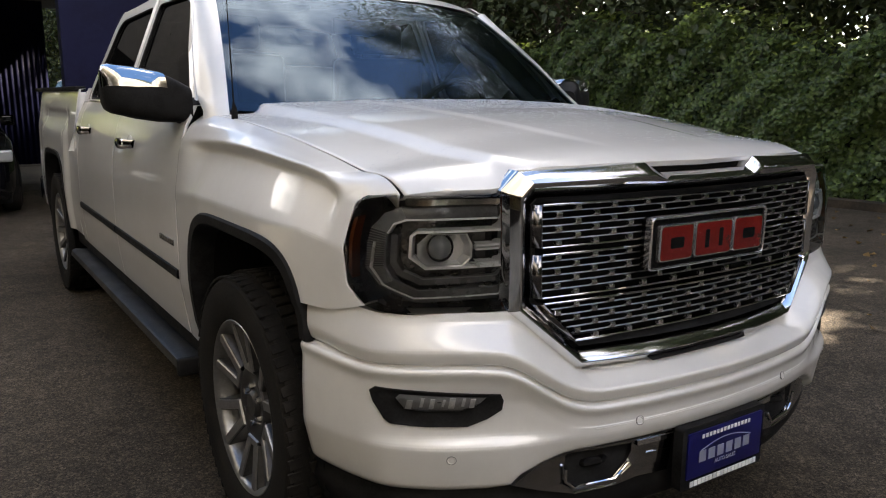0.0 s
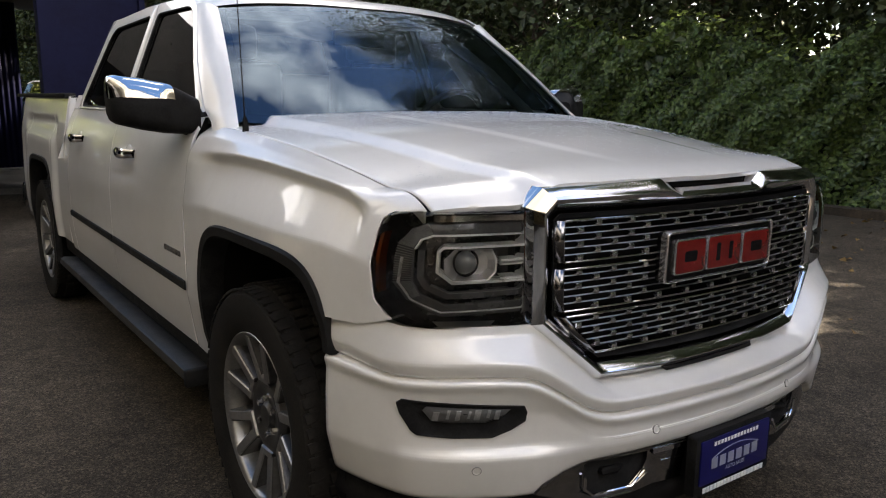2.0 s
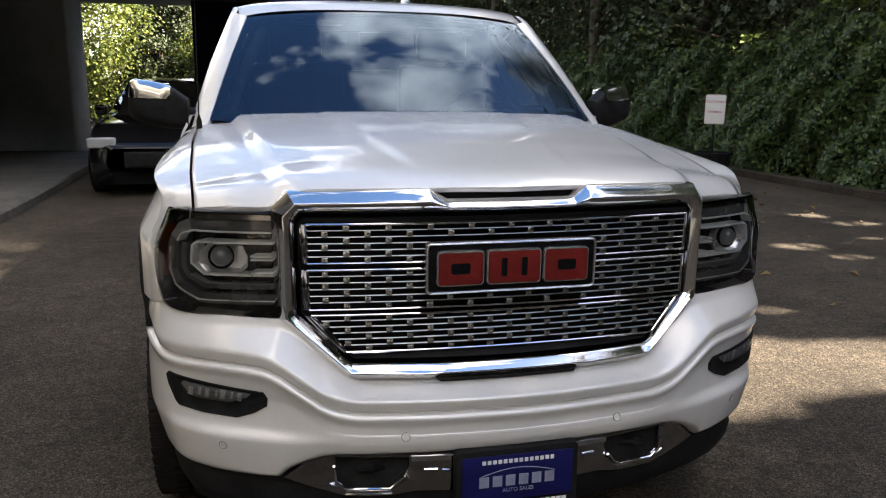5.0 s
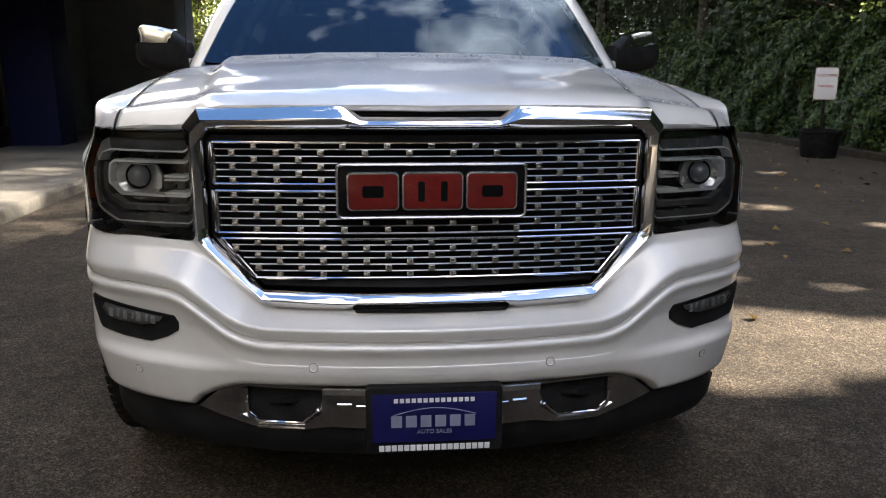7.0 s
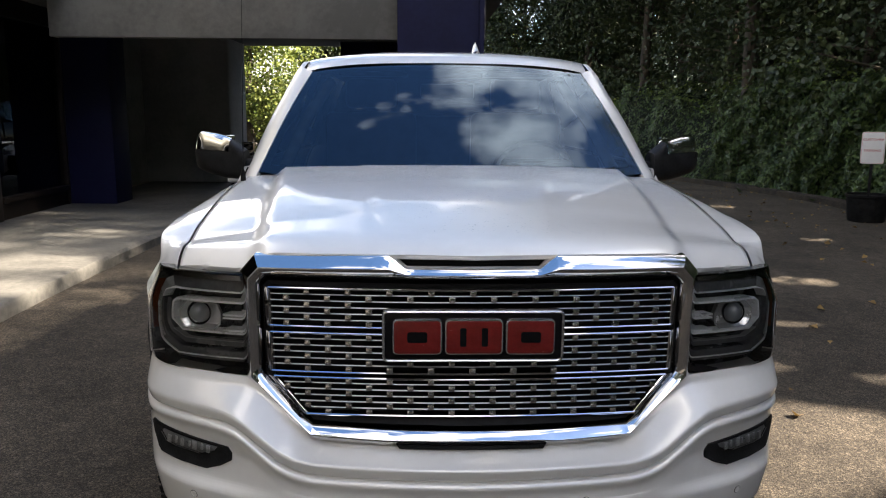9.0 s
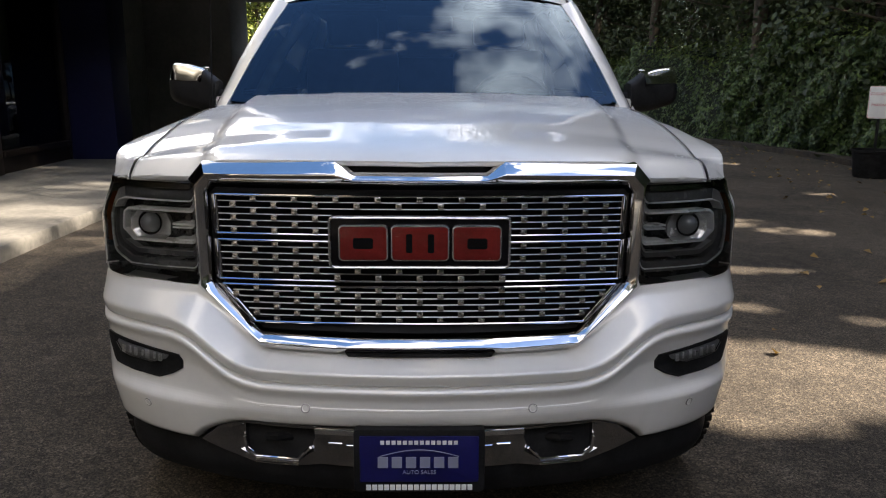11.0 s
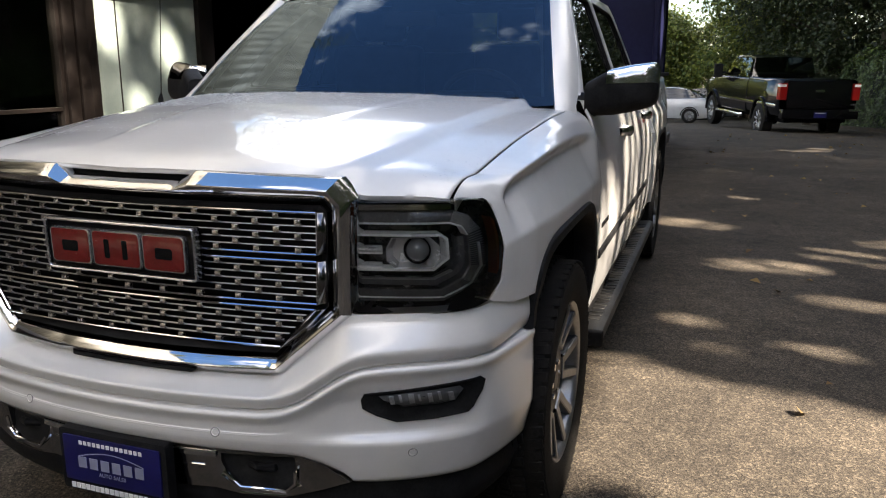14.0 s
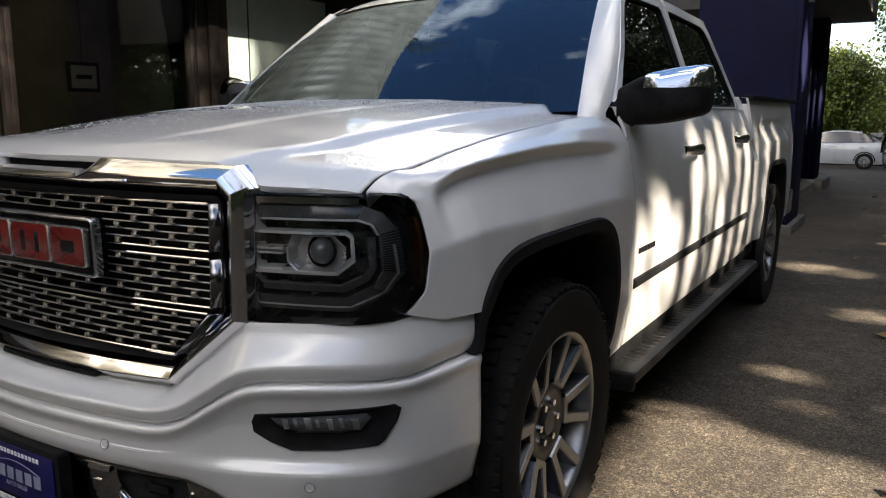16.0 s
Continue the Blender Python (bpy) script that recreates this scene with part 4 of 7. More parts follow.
part("windscreen", sheet([[screen_pt(u, v) for u in spaced(-1, 1, 33)] for v in spaced(0, 1, 17)]), M_WINDSHIELD, truck, "windscreen mirroring sky and clouds")
band = bmesh.new()
for us, vs in ((spaced(-1, -0.955, 4), spaced(0, 1, 17)), (spaced(0.955, 1, 4), spaced(0, 1, 17)), (spaced(-1, 1, 33), spaced(0.955, 1, 4)), (spaced(-1, 1, 33), spaced(0, 0.07, 4))):
    sheet([[screen_pt(u, v, -0.006) for u in us] for v in vs], bm=band)
part("screen_border", band, M_GLOSS_BLACK, truck, "black border of the windscreen")
cowl = [[(u * 0.83, 1.31 + 0.17 * abs(u) ** 2.2, 1.252 - 0.01 * abs(u)) for u in spaced(-1, 1, 25)], [(u * 0.83, 1.38 + 0.17 * abs(u) ** 2.2, 1.262) for u in spaced(-1, 1, 25)]]
thicken(part("cowl", sheet(cowl), M_BLACK, truck, "black cowl under the windscreen"), 0.02)
# A pillars between screen and doors
rows = []
for v in [-0.16, -0.10, -0.05] + spaced(0, 1, 18):
    a = screen_pt(1.0, v, 0.003)
    y = lerp(v, [-0.16, -0.1, 0, 0.12, 1], [1.50, 1.525, 1.565, 1.640, 2.10])
    z = lerp(v, [-0.16, -0.1, 0, 0.12, 1], [1.17, 1.215, 1.268, 1.306, 1.722])
    b = Vector((cab_x(y, z), y, z))
    mid = (a + b) / 2 + Vector((0.008, -0.008, 0.008))
    rows.append([a + Vector((-0.006, 0.012, -0.014)), a, a.lerp(mid, 0.5) + Vector((0.003, -0.003, 0.003)), mid, mid.lerp(b, 0.5) + Vector((0.004, -0.002, 0.003)), b + Vector((0.002, 0, 0)), b + Vector((-0.02, 0.004, 0))])
mirrored(part("a_pillar", sheet(rows), M_PAINT, truck, "", 55))


def roof_pt(u, v):
    x = u * lerp(v, [0, 0.03, 0.15, 0.8, 1], [0.668, 0.680, 0.688, 0.690, 0.672])
    y = 2.036 + 0.042 * abs(u) ** 2.2 * (1 - v) + 1.674 * v
    zc = lerp(v, [0, 0.04, 0.1, 0.2, 0.4, 0.6, 0.8, 0.95, 1.0], [1.750, 1.785, 1.805, 1.826, 1.848, 1.852, 1.846, 1.825, 1.790])
    edge = lerp(v, [0, 0.1, 0.5, 1], [1.708, 1.766, 1.780, 1.755])
    return Vector((x, y, edge + (zc - edge) * (1 - abs(u) ** 3.2) ** 0.8))


part("roof", sheet([[roof_pt(-1, v) + Vector((0.012, 0, -0.035))] + [roof_pt(u, v) for u in spaced(-1, 1, 49)] + [roof_pt(1, v) + Vector((-0.012, 0, -0.035))] for v in [0, 0.01, 0.02, 0.04, 0.06, 0.1, 0.15] + spaced(0.2, 1, 18)]), M_PAINT, truck, "pearl white roof", 60)
# rear pillar and back of the cab
rows = []
for f in spaced(0, 1, 12):
    y0, z0 = lerp(f, [0, 0.2, 0.85, 1], [3.692, 3.692, 3.545, 3.45]), lerp(f, [0, 0.2, 0.85, 1], [1.285, 1.36, 1.71, 1.762])
    y1 = lerp(f, [0, 1], [3.835, 3.70])
    rows.append([(cab_x(y0, z0) - 0.012, y0, z0), (cab_x(y0, z0) + 0.003, y0 + 0.003, z0), (cab_x(y1, z0) - 0.006, (y0 + y1) / 2, z0), (cab_x(y1, z0) - 0.025, y1, z0), (cab_x(y1, z0) - 0.08, y1 + 0.02, z0)])
mirrored(part("rear_pillar", sheet(rows), M_PAINT, truck))
part("cab_back", sheet([[(u * cab_x(3.8, z), lerp(z, [1.0, 1.285, 1.77], [3.85, 3.85, 3.72]), z) for u in spaced(-1, 1, 9)] for z in (1.0, 1.285, 1.36)]), M_PAINT, truck)
part("rear_window", sheet([[(u * (cab_x(3.8, z) - 0.06), lerp(z, [1.285, 1.77], [3.845, 3.715]), z) for u in spaced(-1, 1, 9)] for z in spaced(1.36, 1.795, 5)]), M_TINTED, truck, "tinted rear window")
part("roof_lining", sheet([[Vector((0.96 * p.x, p.y, p.z - 0.035)) for p in [roof_pt(u, v) for u in spaced(-1, 1, 13)]] for v in spaced(0.02, 1, 9)]), M_INTERIOR, truck)
fin = []
for f in spaced(0, 1, 9):
    h = 0.055 * smooth(f, 0, 0.75) * (1 - 0.25 * smooth(f, 0.9, 1))
    y = 2.35 + 0.17 * f
    w = 0.022 * (0.35 + 0.65 * math.sin(math.pi * min(1, f * 0.6 + 0.2)))
    fin.append([(0.16 - w, y, 1.825), (0.16 - w * 0.5, y, 1.825 + h * 0.7 + 0.006), (0.16, y, 1.828 + h + 0.004), (0.16 + w * 0.5, y, 1.825 + h * 0.7 + 0.006), (0.16 + w, y, 1.825)])
b = sheet(fin)
part("roof_antenna", b, M_PAINT, truck, "white shark fin antenna")
part("mast_antenna", tube([(-0.83, 1.34, 1.22), (-0.83, 1.34, 1.275), (-0.83, 1.345, 1.30), (-0.825, 1.41, 2.02)], 0.002, 8, radii=[0.012, 0.010, 0.0022, 0.0011]), M_BLACK, truck, "thin black mast antenna")

# wipers
for x0, x1 in ((-0.62, -0.08), (0.10, 0.66)):
    pts = [screen_pt(x / 0.78, 0.016 + 0.004 * k, 0.012) for k, x in enumerate(spaced(x0, x1, 6))]
    part("wiper", tube(pts, 0.008, 6), M_BLACK, truck, "black wiper")

# ---- cabin ----
def seat_mesh(x, y, w=0.25):
    b = box(x - w, x + w, y - 0.25, y + 0.25, 0.98, 1.10, 0.05, segments=3)
    box(x - w, x + w, y + 0.20, y + 0.34, 1.05, 1.52, 0.05, b, 3)
    box(x - 0.14, x + 0.14, y + 0.24, y + 0.34, 1.54, 1.70, 0.04, b, 3)
    return b


for x in (-0.40, 0.40):
    part("front_seat", seat_mesh(x, 2.35), M_SEAT, truck, "dark leather front seat")
part("rear_bench", box(-0.70, 0.70, 3.35, 3.50, 1.0, 1.50, 0.05, segments=3), M_SEAT, truck, "dark rear bench")
part("dashboard", sheet([[(u * 0.80, lerp(v, [0, 0.3, 0.7, 1], [1.36, 1.55, 1.80, 1.86]) + 0.12 * abs(u) ** 2, lerp(v, [0, 0.3, 0.7, 1], [1.232, 1.255, 1.258, 1.10])) for u in spaced(-1, 1, 21)] for v in spaced(0, 1, 9)]), M_INTERIOR, truck, "dark dashboard")
M_PILLAR_TRIM = varied("grey_pillar_cloth", (0.10, 0.105, 0.11), (0.15, 0.155, 0.16), 14.0, (0.8, 0.9))
for sx in (-1, 1):
    part("pillar_trim", tube([(sx * 0.73, 1.70, 1.27), (sx * 0.665, 1.95, 1.48), (sx * 0.575, 2.20, 1.66)], 0.028, 10), M_PILLAR_TRIM, truck, "grey pillar trim")
    part("sun_visor", box(sx * 0.36 - 0.17, sx * 0.36 + 0.17, 2.16, 2.32, 1.695, 1.715, 0.008), M_PILLAR_TRIM, truck, "grey folded sun visor")
part("instrument_hood", box(0.24, 0.56, 1.70, 1.86, 1.25, 1.31, 0.025, segments=3), M_INTERIOR, truck, "dark instrument hood")
ring = bmesh.new()
pts = [(0.40 + 0.18 * math.cos(a), 1.93 - 0.10 * math.sin(a), 1.24 + 0.15 * math.sin(a)) for a in [2 * math.pi * k / 32 for k in range(33)]]
tube(pts, 0.015, 8, ring)
tube([(0.24, 1.93, 1.24), (0.40, 1.90, 1.23), (0.56, 1.93, 1.24)], 0.02, 8, ring)
part("steering_wheel", ring, M_INTERIOR, truck, "dark steering wheel")
part("rear_view_mirror", box(-0.13, 0.13, 2.05, 2.08, 1.585, 1.655, 0.015), M_INTERIOR, truck, "rear view mirror")

# ---- door mirrors ----
def mirror_ring(f, lo=-180, hi=180, n=26, grow=1.0):
    """A cross-section of the mirror's shell at f, from the foot (0) to the tip (1)."""
    x = 0.888 + 0.252 * f
    yc = 1.685 + 0.150 * f
    zc = lerp(f, [0, 0.3, 1], [1.288, 1.312, 1.346])
    hh = lerp(f, [0, 0.22, 0.34, 0.6, 0.9, 0.97, 1.0], [0.062, 0.080, 0.088, 0.090, 0.085, 0.076, 0.058]) * grow
    dp = lerp(f, [0, 0.3, 0.85, 0.96, 1.0], [0.085, 0.092, 0.084, 0.066, 0.046]) * grow
    row = []
    for k in range(n):
        a = radians(lo + (hi - lo) * k / (n - 1 if hi - lo < 359 else n))
        c, s = math.cos(a), math.sin(a)
        dz = hh * math.copysign(abs(s) ** 0.5, s)
        lean = (0.5 * max(0.0, dz + 0.01) if c > 0 else 0.1 * max(0.0, dz)) * smooth(f, 0.15, 0.4)
        row.append(Vector((x, yc - dp * math.copysign(abs(c) ** 0.5, c) * (1.0 if c > 0 else 0.7) + lean, zc + dz)))
    return row


def mirror_head():
    return [mirror_ring(f) for f in spaced(0, 0.9, 16) + [0.94, 0.97, 0.99, 1.0]]


rows = mirror_head()
b = sheet(rows, True)
for r in (rows[0], rows[-1]):
    b.faces.new([b.verts.new(p) for p in r])
bmesh.ops.remove_doubles(b, verts=b.verts, dist=0.0004)
head = part("door_mirror", b, M_BLACK, truck, "door mirror with chrome cap and black housing", 50)
cap = bmesh.new()
crow = [mirror_ring(f, lerp(f, [0.28, 0.6, 1.0], [9, 3, 0]), 150, 15, 1.03) for f in spaced(0.28, 0.9, 12) + [0.94, 0.97, 0.99, 1.0]]
crow.append([p.lerp(Vector((1.139, 1.835, 1.352)), 0.6) + Vector((0.003, 0, 0)) for p in crow[-1]])
part("mirror_cap", sheet(crow, bm=cap), M_CHROME, head, "chrome mirror cap", 60)
foot = tube([(0.855, 1.69, 1.258), (0.88, 1.69, 1.262), (0.91, 1.69, 1.268)], 0.04, 12, radii=[0.060, 0.052, 0.048])
part("mirror_foot", foot, M_BLACK, head)
glassp = box(0.98, 1.115, 1.868, 1.874, 1.28, 1.41, 0.003)
part("mirror_glass", glassp, M_CHROME, head)
mirror_tree(head, truck)

# ---- running boards ----
rows = []
for y in [1.535, 1.55, 1.57] + spaced(1.64, 3.85, 12) + [3.92, 3.95]:
    k = 0.9 if y in (1.535, 3.95) else 1.0
    rows.append([(0.85, y, 0.392), (0.87, y, 0.398 * k + 0.039 * (1 - k)), (0.985, y, 0.405), (1.004, y, 0.396), (1.010, y, 0.370), (0.995, y, 0.348), (0.87, y, 0.348), (0.85, y, 0.36)])
b = sheet(rows, True)
for r in (rows[0], rows[-1]):
    b.faces.new([b.verts.new(p) for p in r])
M_STEP = varied("step_metal", (0.018, 0.0175, 0.017), (0.036, 0.035, 0.033), 6.0, (0.35, 0.55), metal=0.5, bump=0.0005, bump_scale=200)
step = part("running_board", b, M_STEP, truck, "grey metal running board with ribbed top")
rib = None
for k in range(44):
    m = pose(0.925, 1.70 + 0.0485 * k, 0.4035)
    rib = share(rib, "tread_rib", step, m) if rib else part("tread_rib", box(-0.052, 0.052, -0.0125, 0.0125, -0.00325, 0.00325, 0.001, segments=1), M_STEP, step, m=m)
part("end_cap", box(0.848, 1.013, 1.522, 1.552, 0.344, 0.408, 0.010, segments=3), M_BLACK, step)
mirror_tree(step, truck)

# ---- wheels ----
TYRE = [(-0.115, 0.262), (-0.128, 0.30), (-0.132, 0.34), (-0.128, 0.378), (-0.112, 0.395), (-0.06, 0.399), (0, 0.400), (0.06, 0.399), (0.112, 0.395), (0.128, 0.378), (0.132, 0.34), (0.128, 0.30), (0.122, 0.275), (0.115, 0.262)]


def tread_mesh():
    b = bmesh.new()
    for k in range(64):
        a = 2 * math.pi * k / 64
        for x0, x1, sh in ((0.082, 0.128, 0.0), (-0.128, -0.082, 0.5), (0.030, 0.072, 0.5), (-0.072, -0.030, 0.0), (-0.022, 0.022, 0.25)):
            c = box(x0, x1, -0.0145, 0.0145, -0.008, 0.0045 if abs(x0 + x1) < 0.19 else 0.001, 0.002, segments=1)
            r = 0.404 if abs(x0 + x1) < 0.19 else 0.396
            rot = Matrix.Rotation(a + sh * 2 * math.pi / 64, 4, "X")
            bmesh.ops.transform(c, matrix=rot @ Matrix.Translation((0, 0, r)) @ Matrix.Rotation(radians(8 if x0 > 0 else -8), 4, "Z"), verts=c.verts)
            me = bpy.data.meshes.new("tmp")
            c.to_mesh(me)
            c.free()
            b.from_mesh(me)
            bpy.data.meshes.remove(me)
    return b


def rim_mesh():
    return lathe([(-0.10, 0.255), (-0.115, 0.266), (-0.105, 0.262), (-0.05, 0.235), (0.06, 0.240), (0.098, 0.246), (0.112, 0.252), (0.118, 0.262), (0.112, 0.268), (0.10, 0.262)], 72)


def arm(points, width, face, back):
    """A straight sided bar through (side, radius, depth) points of the wheel's face."""
    rows = []
    for t, r, x in points:
        rows.append([(x - back, t - width * 0.55, r), (x - face - 0.003, t - width / 2, r), (x - face, t - width / 2 + 0.0025, r), (x - face, t + width / 2 - 0.0025, r), (x - face - 0.003, t + width / 2, r), (x - back, t + width * 0.55, r)])
    b = sheet(rows)
    b.verts.ensure_lookup_table()
    for k in (0, len(b.verts) - 6):
        b.faces.new([b.verts[k + q] for q in range(6)])
    return b


SPOKE_LINE = [(0.027, 0.116, 0.088), (0.036, 0.155, 0.095), (0.048, 0.20, 0.104), (0.060, 0.243, 0.112)]


def spoke_body(side):
    return lambda: arm([(t * side, r, x) for t, r, x in SPOKE_LINE], 0.040, 0.004, 0.075)


def spoke_face(side):
    return lambda: arm([(t * side, r, x) for t, r, x in SPOKE_LINE], 0.031, 0.0, 0.006)


def bridge_mesh():
    """The short bright piece that joins two spokes at the hub."""
    return sheet([[(0.080, y, 0.104), (0.0865, y, 0.107), (0.0885, y, 0.124), (0.085, y, 0.130), (0.06, y, 0.132)] for y in spaced(-0.040, 0.040, 5)])


SPOKES = {}
for wx, wy, flip in ((0.848, 1.005, 0), (0.848, 4.658, 0), (-0.848, 1.005, 1), (-0.848, 4.658, 1)):
    m = pose(wx, wy, 0.405, 17 + 31 * flip + 13 * wy, 0, 180 * flip)
    if not SPOKES:
        ty = part("wheel", lathe(TYRE, 72), M_RUBBER, truck, "wheel with treaded tyre and machined alloy rim", 35, m)
        SPOKES["tyre"] = ty.data
    else:
        ty = new("wheel", SPOKES["tyre"])
        ty.parent, ty.matrix_basis = truck, m
        ty["label"] = "wheel with treaded tyre and machined alloy rim"
    def add(name, build, mat, mm, label=""):
        if name not in SPOKES:
            o = part(name, build(), mat, ty, label, m=mm)
            SPOKES[name] = o.data
        else:
            o = new(name, SPOKES[name])
            o.parent, o.matrix_basis = ty, mm
            if label:
                o["label"] = label
        return o
    tagged(add("tread", tread_mesh, M_RUBBER, Matrix(), "rubber tread blocks"), kind="stuff")
    add("rim", rim_mesh, M_ALLOY, Matrix())
    add("rim_barrel", lambda: lathe([(0.02, 0.242), (0.0, 0.20), (0.005, 0.0605)], 40), M_ALLOY_DARK, Matrix())
    for k in range(6):
        turn = Matrix.Rotation(radians(60 * k), 4, "X")
        for sgn, nm in ((-1, "spoke"), (1, "spoke_twin")):
            add(nm, spoke_body(sgn), M_ALLOY_DARK, turn)
            add(nm + "_face", spoke_face(sgn), M_ALLOY, turn, "bright machined spoke face")
        add("spoke_bridge", bridge_mesh, M_ALLOY, turn)
    add("hub", lambda: lathe([(0.01, 0.124), (0.070, 0.122), (0.079, 0.112), (0.082, 0.090), (0.076, 0.074), (0.072, 0.046), (0.078, 0.040), (0.086, 0.034), (0.087, 0.0005)], 40), M_ALLOY_DARK, Matrix())
    for k in range(6):
        def nut():
            b = bmesh.new()
            bmesh.ops.create_cone(b, cap_ends=True, segments=6, radius1=0.012, radius2=0.010, depth=0.03, matrix=Matrix.Rotation(radians(90), 4, "Y"))
            return b
        add("lug_nut", nut, M_CHROME, Matrix.Rotation(radians(60 * k), 4, "X") @ Matrix.Translation((0.072, 0, 0.058)))

# ---- chrome tow trim, air dam, plate ----
TOW_OUT = [(0.155, 0.489), (0.30, 0.489), (0.478, 0.487), (0.54, 0.467), (0.606, 0.413), (0.54, 0.392), (0.450, 0.369), (0.32, 0.370), (0.26, 0.380), (0.155, 0.376)]
TOW_IN = [(0.280, 0.476), (0.33, 0.478), (0.466, 0.480), (0.471, 0.473), (0.472, 0.440), (0.470, 0.405), (0.444, 0.386), (0.328, 0.388), (0.290, 0.425), (0.279, 0.45)]


def low_at(x, z, o):
    s = s_of_x(x)
    px, py = plan(s, 0.035 + 0.10 * max(0, 0.48 - z) - o)
    return Vector((px, py, z))


tow = part("tow_hook_trim", sheet([[low_at(x, z, o) for x, z in dense(p, 5)] for p, o in ((TOW_OUT, -0.02), (TOW_OUT, 0.0), (inset(TOW_OUT, 0.985), 0.006), ([tuple(np.array(a) * 0.25 + np.array(b) * 0.75) for a, b in zip(TOW_OUT, TOW_IN)], 0.004), (TOW_IN, -0.006), (TOW_IN, -0.03))], True), M_MID_CHROME, bumper, "satin chrome tow hook surround", 30)
mirrored(tow)
for pts in ([(0.290, 0.425), (0.328, 0.3865), (0.444, 0.3845), (0.470, 0.404), (0.472, 0.44)], [(0.325, 0.373), (0.38, 0.372), (0.446, 0.371)]):
    mirrored(part("trim_edge", tube([low_at(x, z, 0.003) for x, z in pts], 0.0045, 8), M_CHROME, bumper, "bright chrome edge"))
for x0, x1, z0, z1, o in ((0.158, 0.274, 0.470, 0.484, 0.010), (0.204, 0.240, 0.442, 0.447, 0.007), (0.160, 0.192, 0.439, 0.443, 0.007)):
    strip_bar = sheet([[low_at(x, z0, -0.004), low_at(x, z0, o), low_at(x, z1 - 0.002, o - 0.002), low_at(x, z1, o - 0.005), low_at(x, z1, -0.004)] for x in spaced(x0, x1, 8)])
    mirrored(part("bright_bar", strip_bar, M_CHROME, bumper, "bright chrome bar"))
mirrored(part("tow_recess", sheet([[low_at(x, z, -0.028) for x, z in dense(inset(TOW_IN, q), 5)] for q in (1.02, 0.5, 0.03)], True), M_LINER, bumper, "black tow hook opening"))
hook = part("tow_hook", tube([(0.34, 0.16, 0.43), (0.34, 0.13, 0.44), (0.37, 0.115, 0.445), (0.40, 0.13, 0.44), (0.40, 0.16, 0.43)], 0.011, 8), M_BLACK, bumper, "black tow hook")
mirrored(hook)
rows = []
for s in spaced(0, s_of_y(0.62), 40):
    x = plan(s, 0)[0]
    top = 0.48 if x < 0.45 else lerp(x, [0.45, 0.55, 0.62, 0.95], [0.47, 0.455, 0.43, 0.43])
    col = []
    for z, d in ((top, 0.060), (0.38, 0.055), (0.36, 0.050), (0.325, 0.056), (0.29, 0.075), (0.278, 0.11)):
        px, py = plan(s, d)
        col.append((px, py, min(z, top)))
    rows.append(col)
rows = [[(-x, y, z) for x, y, z in r] for r in rows[:0:-1]] + rows
thicken(part("air_dam", sheet(rows), M_BLACK, truck, "black plastic air dam"), 0.005)

holder = part("plate_holder", prism(rounded(-0.166, 0.166, 0.335, 0.506, 0.012), 0.03, 0.004, pose(0, 0.028, 0)), M_BLACK, bumper, "black plate holder")
plate = part("dealer_plate", prism(rounded(-0.150, 0.150, 0.366, 0.490, 0.004), 0.004, 0.0008, pose(0, 0.0235, 0)), M_PLATE_BLUE, holder, "blue dealer plate with silver and white bars")


def bars_on(name, z, h, widths, x0, gap, mat, y=0.0226):
    x = x0
    for w in widths:
        part(name, box(x, x + w, y, y + 0.002, z - h / 2, z + h / 2, 0.0004, segments=1), mat, plate)
        x += w + gap


bars_on("small_bar", 0.474, 0.011, [0.010] * 14, -0.098, 0.0042, M_WHITE_INK)
bars_on("large_bar", 0.420, 0.030, [0.026] * 6, -0.105, 0.0095, M_PLATE_SILVER)
bars_on("white_bar", 0.351, 0.015, [0.0125] * 18, -0.1345, 0.0026, M_WHITE_INK)
arc = tube([(-0.10 + 0.2 * f, 0.0222, 0.437 + 0.018 * math.sin(math.pi * f)) for f in spaced(0, 1, 16)], 0.0011, 5)
part("roof_line", arc, M_PLATE_SILVER, plate)

# ---- ground, walk and building ----
def ground_z(y):
    return -0.025 * max(0, min(y, 22) - 12) - 0.05 * max(0, min(y, 36) - 22)


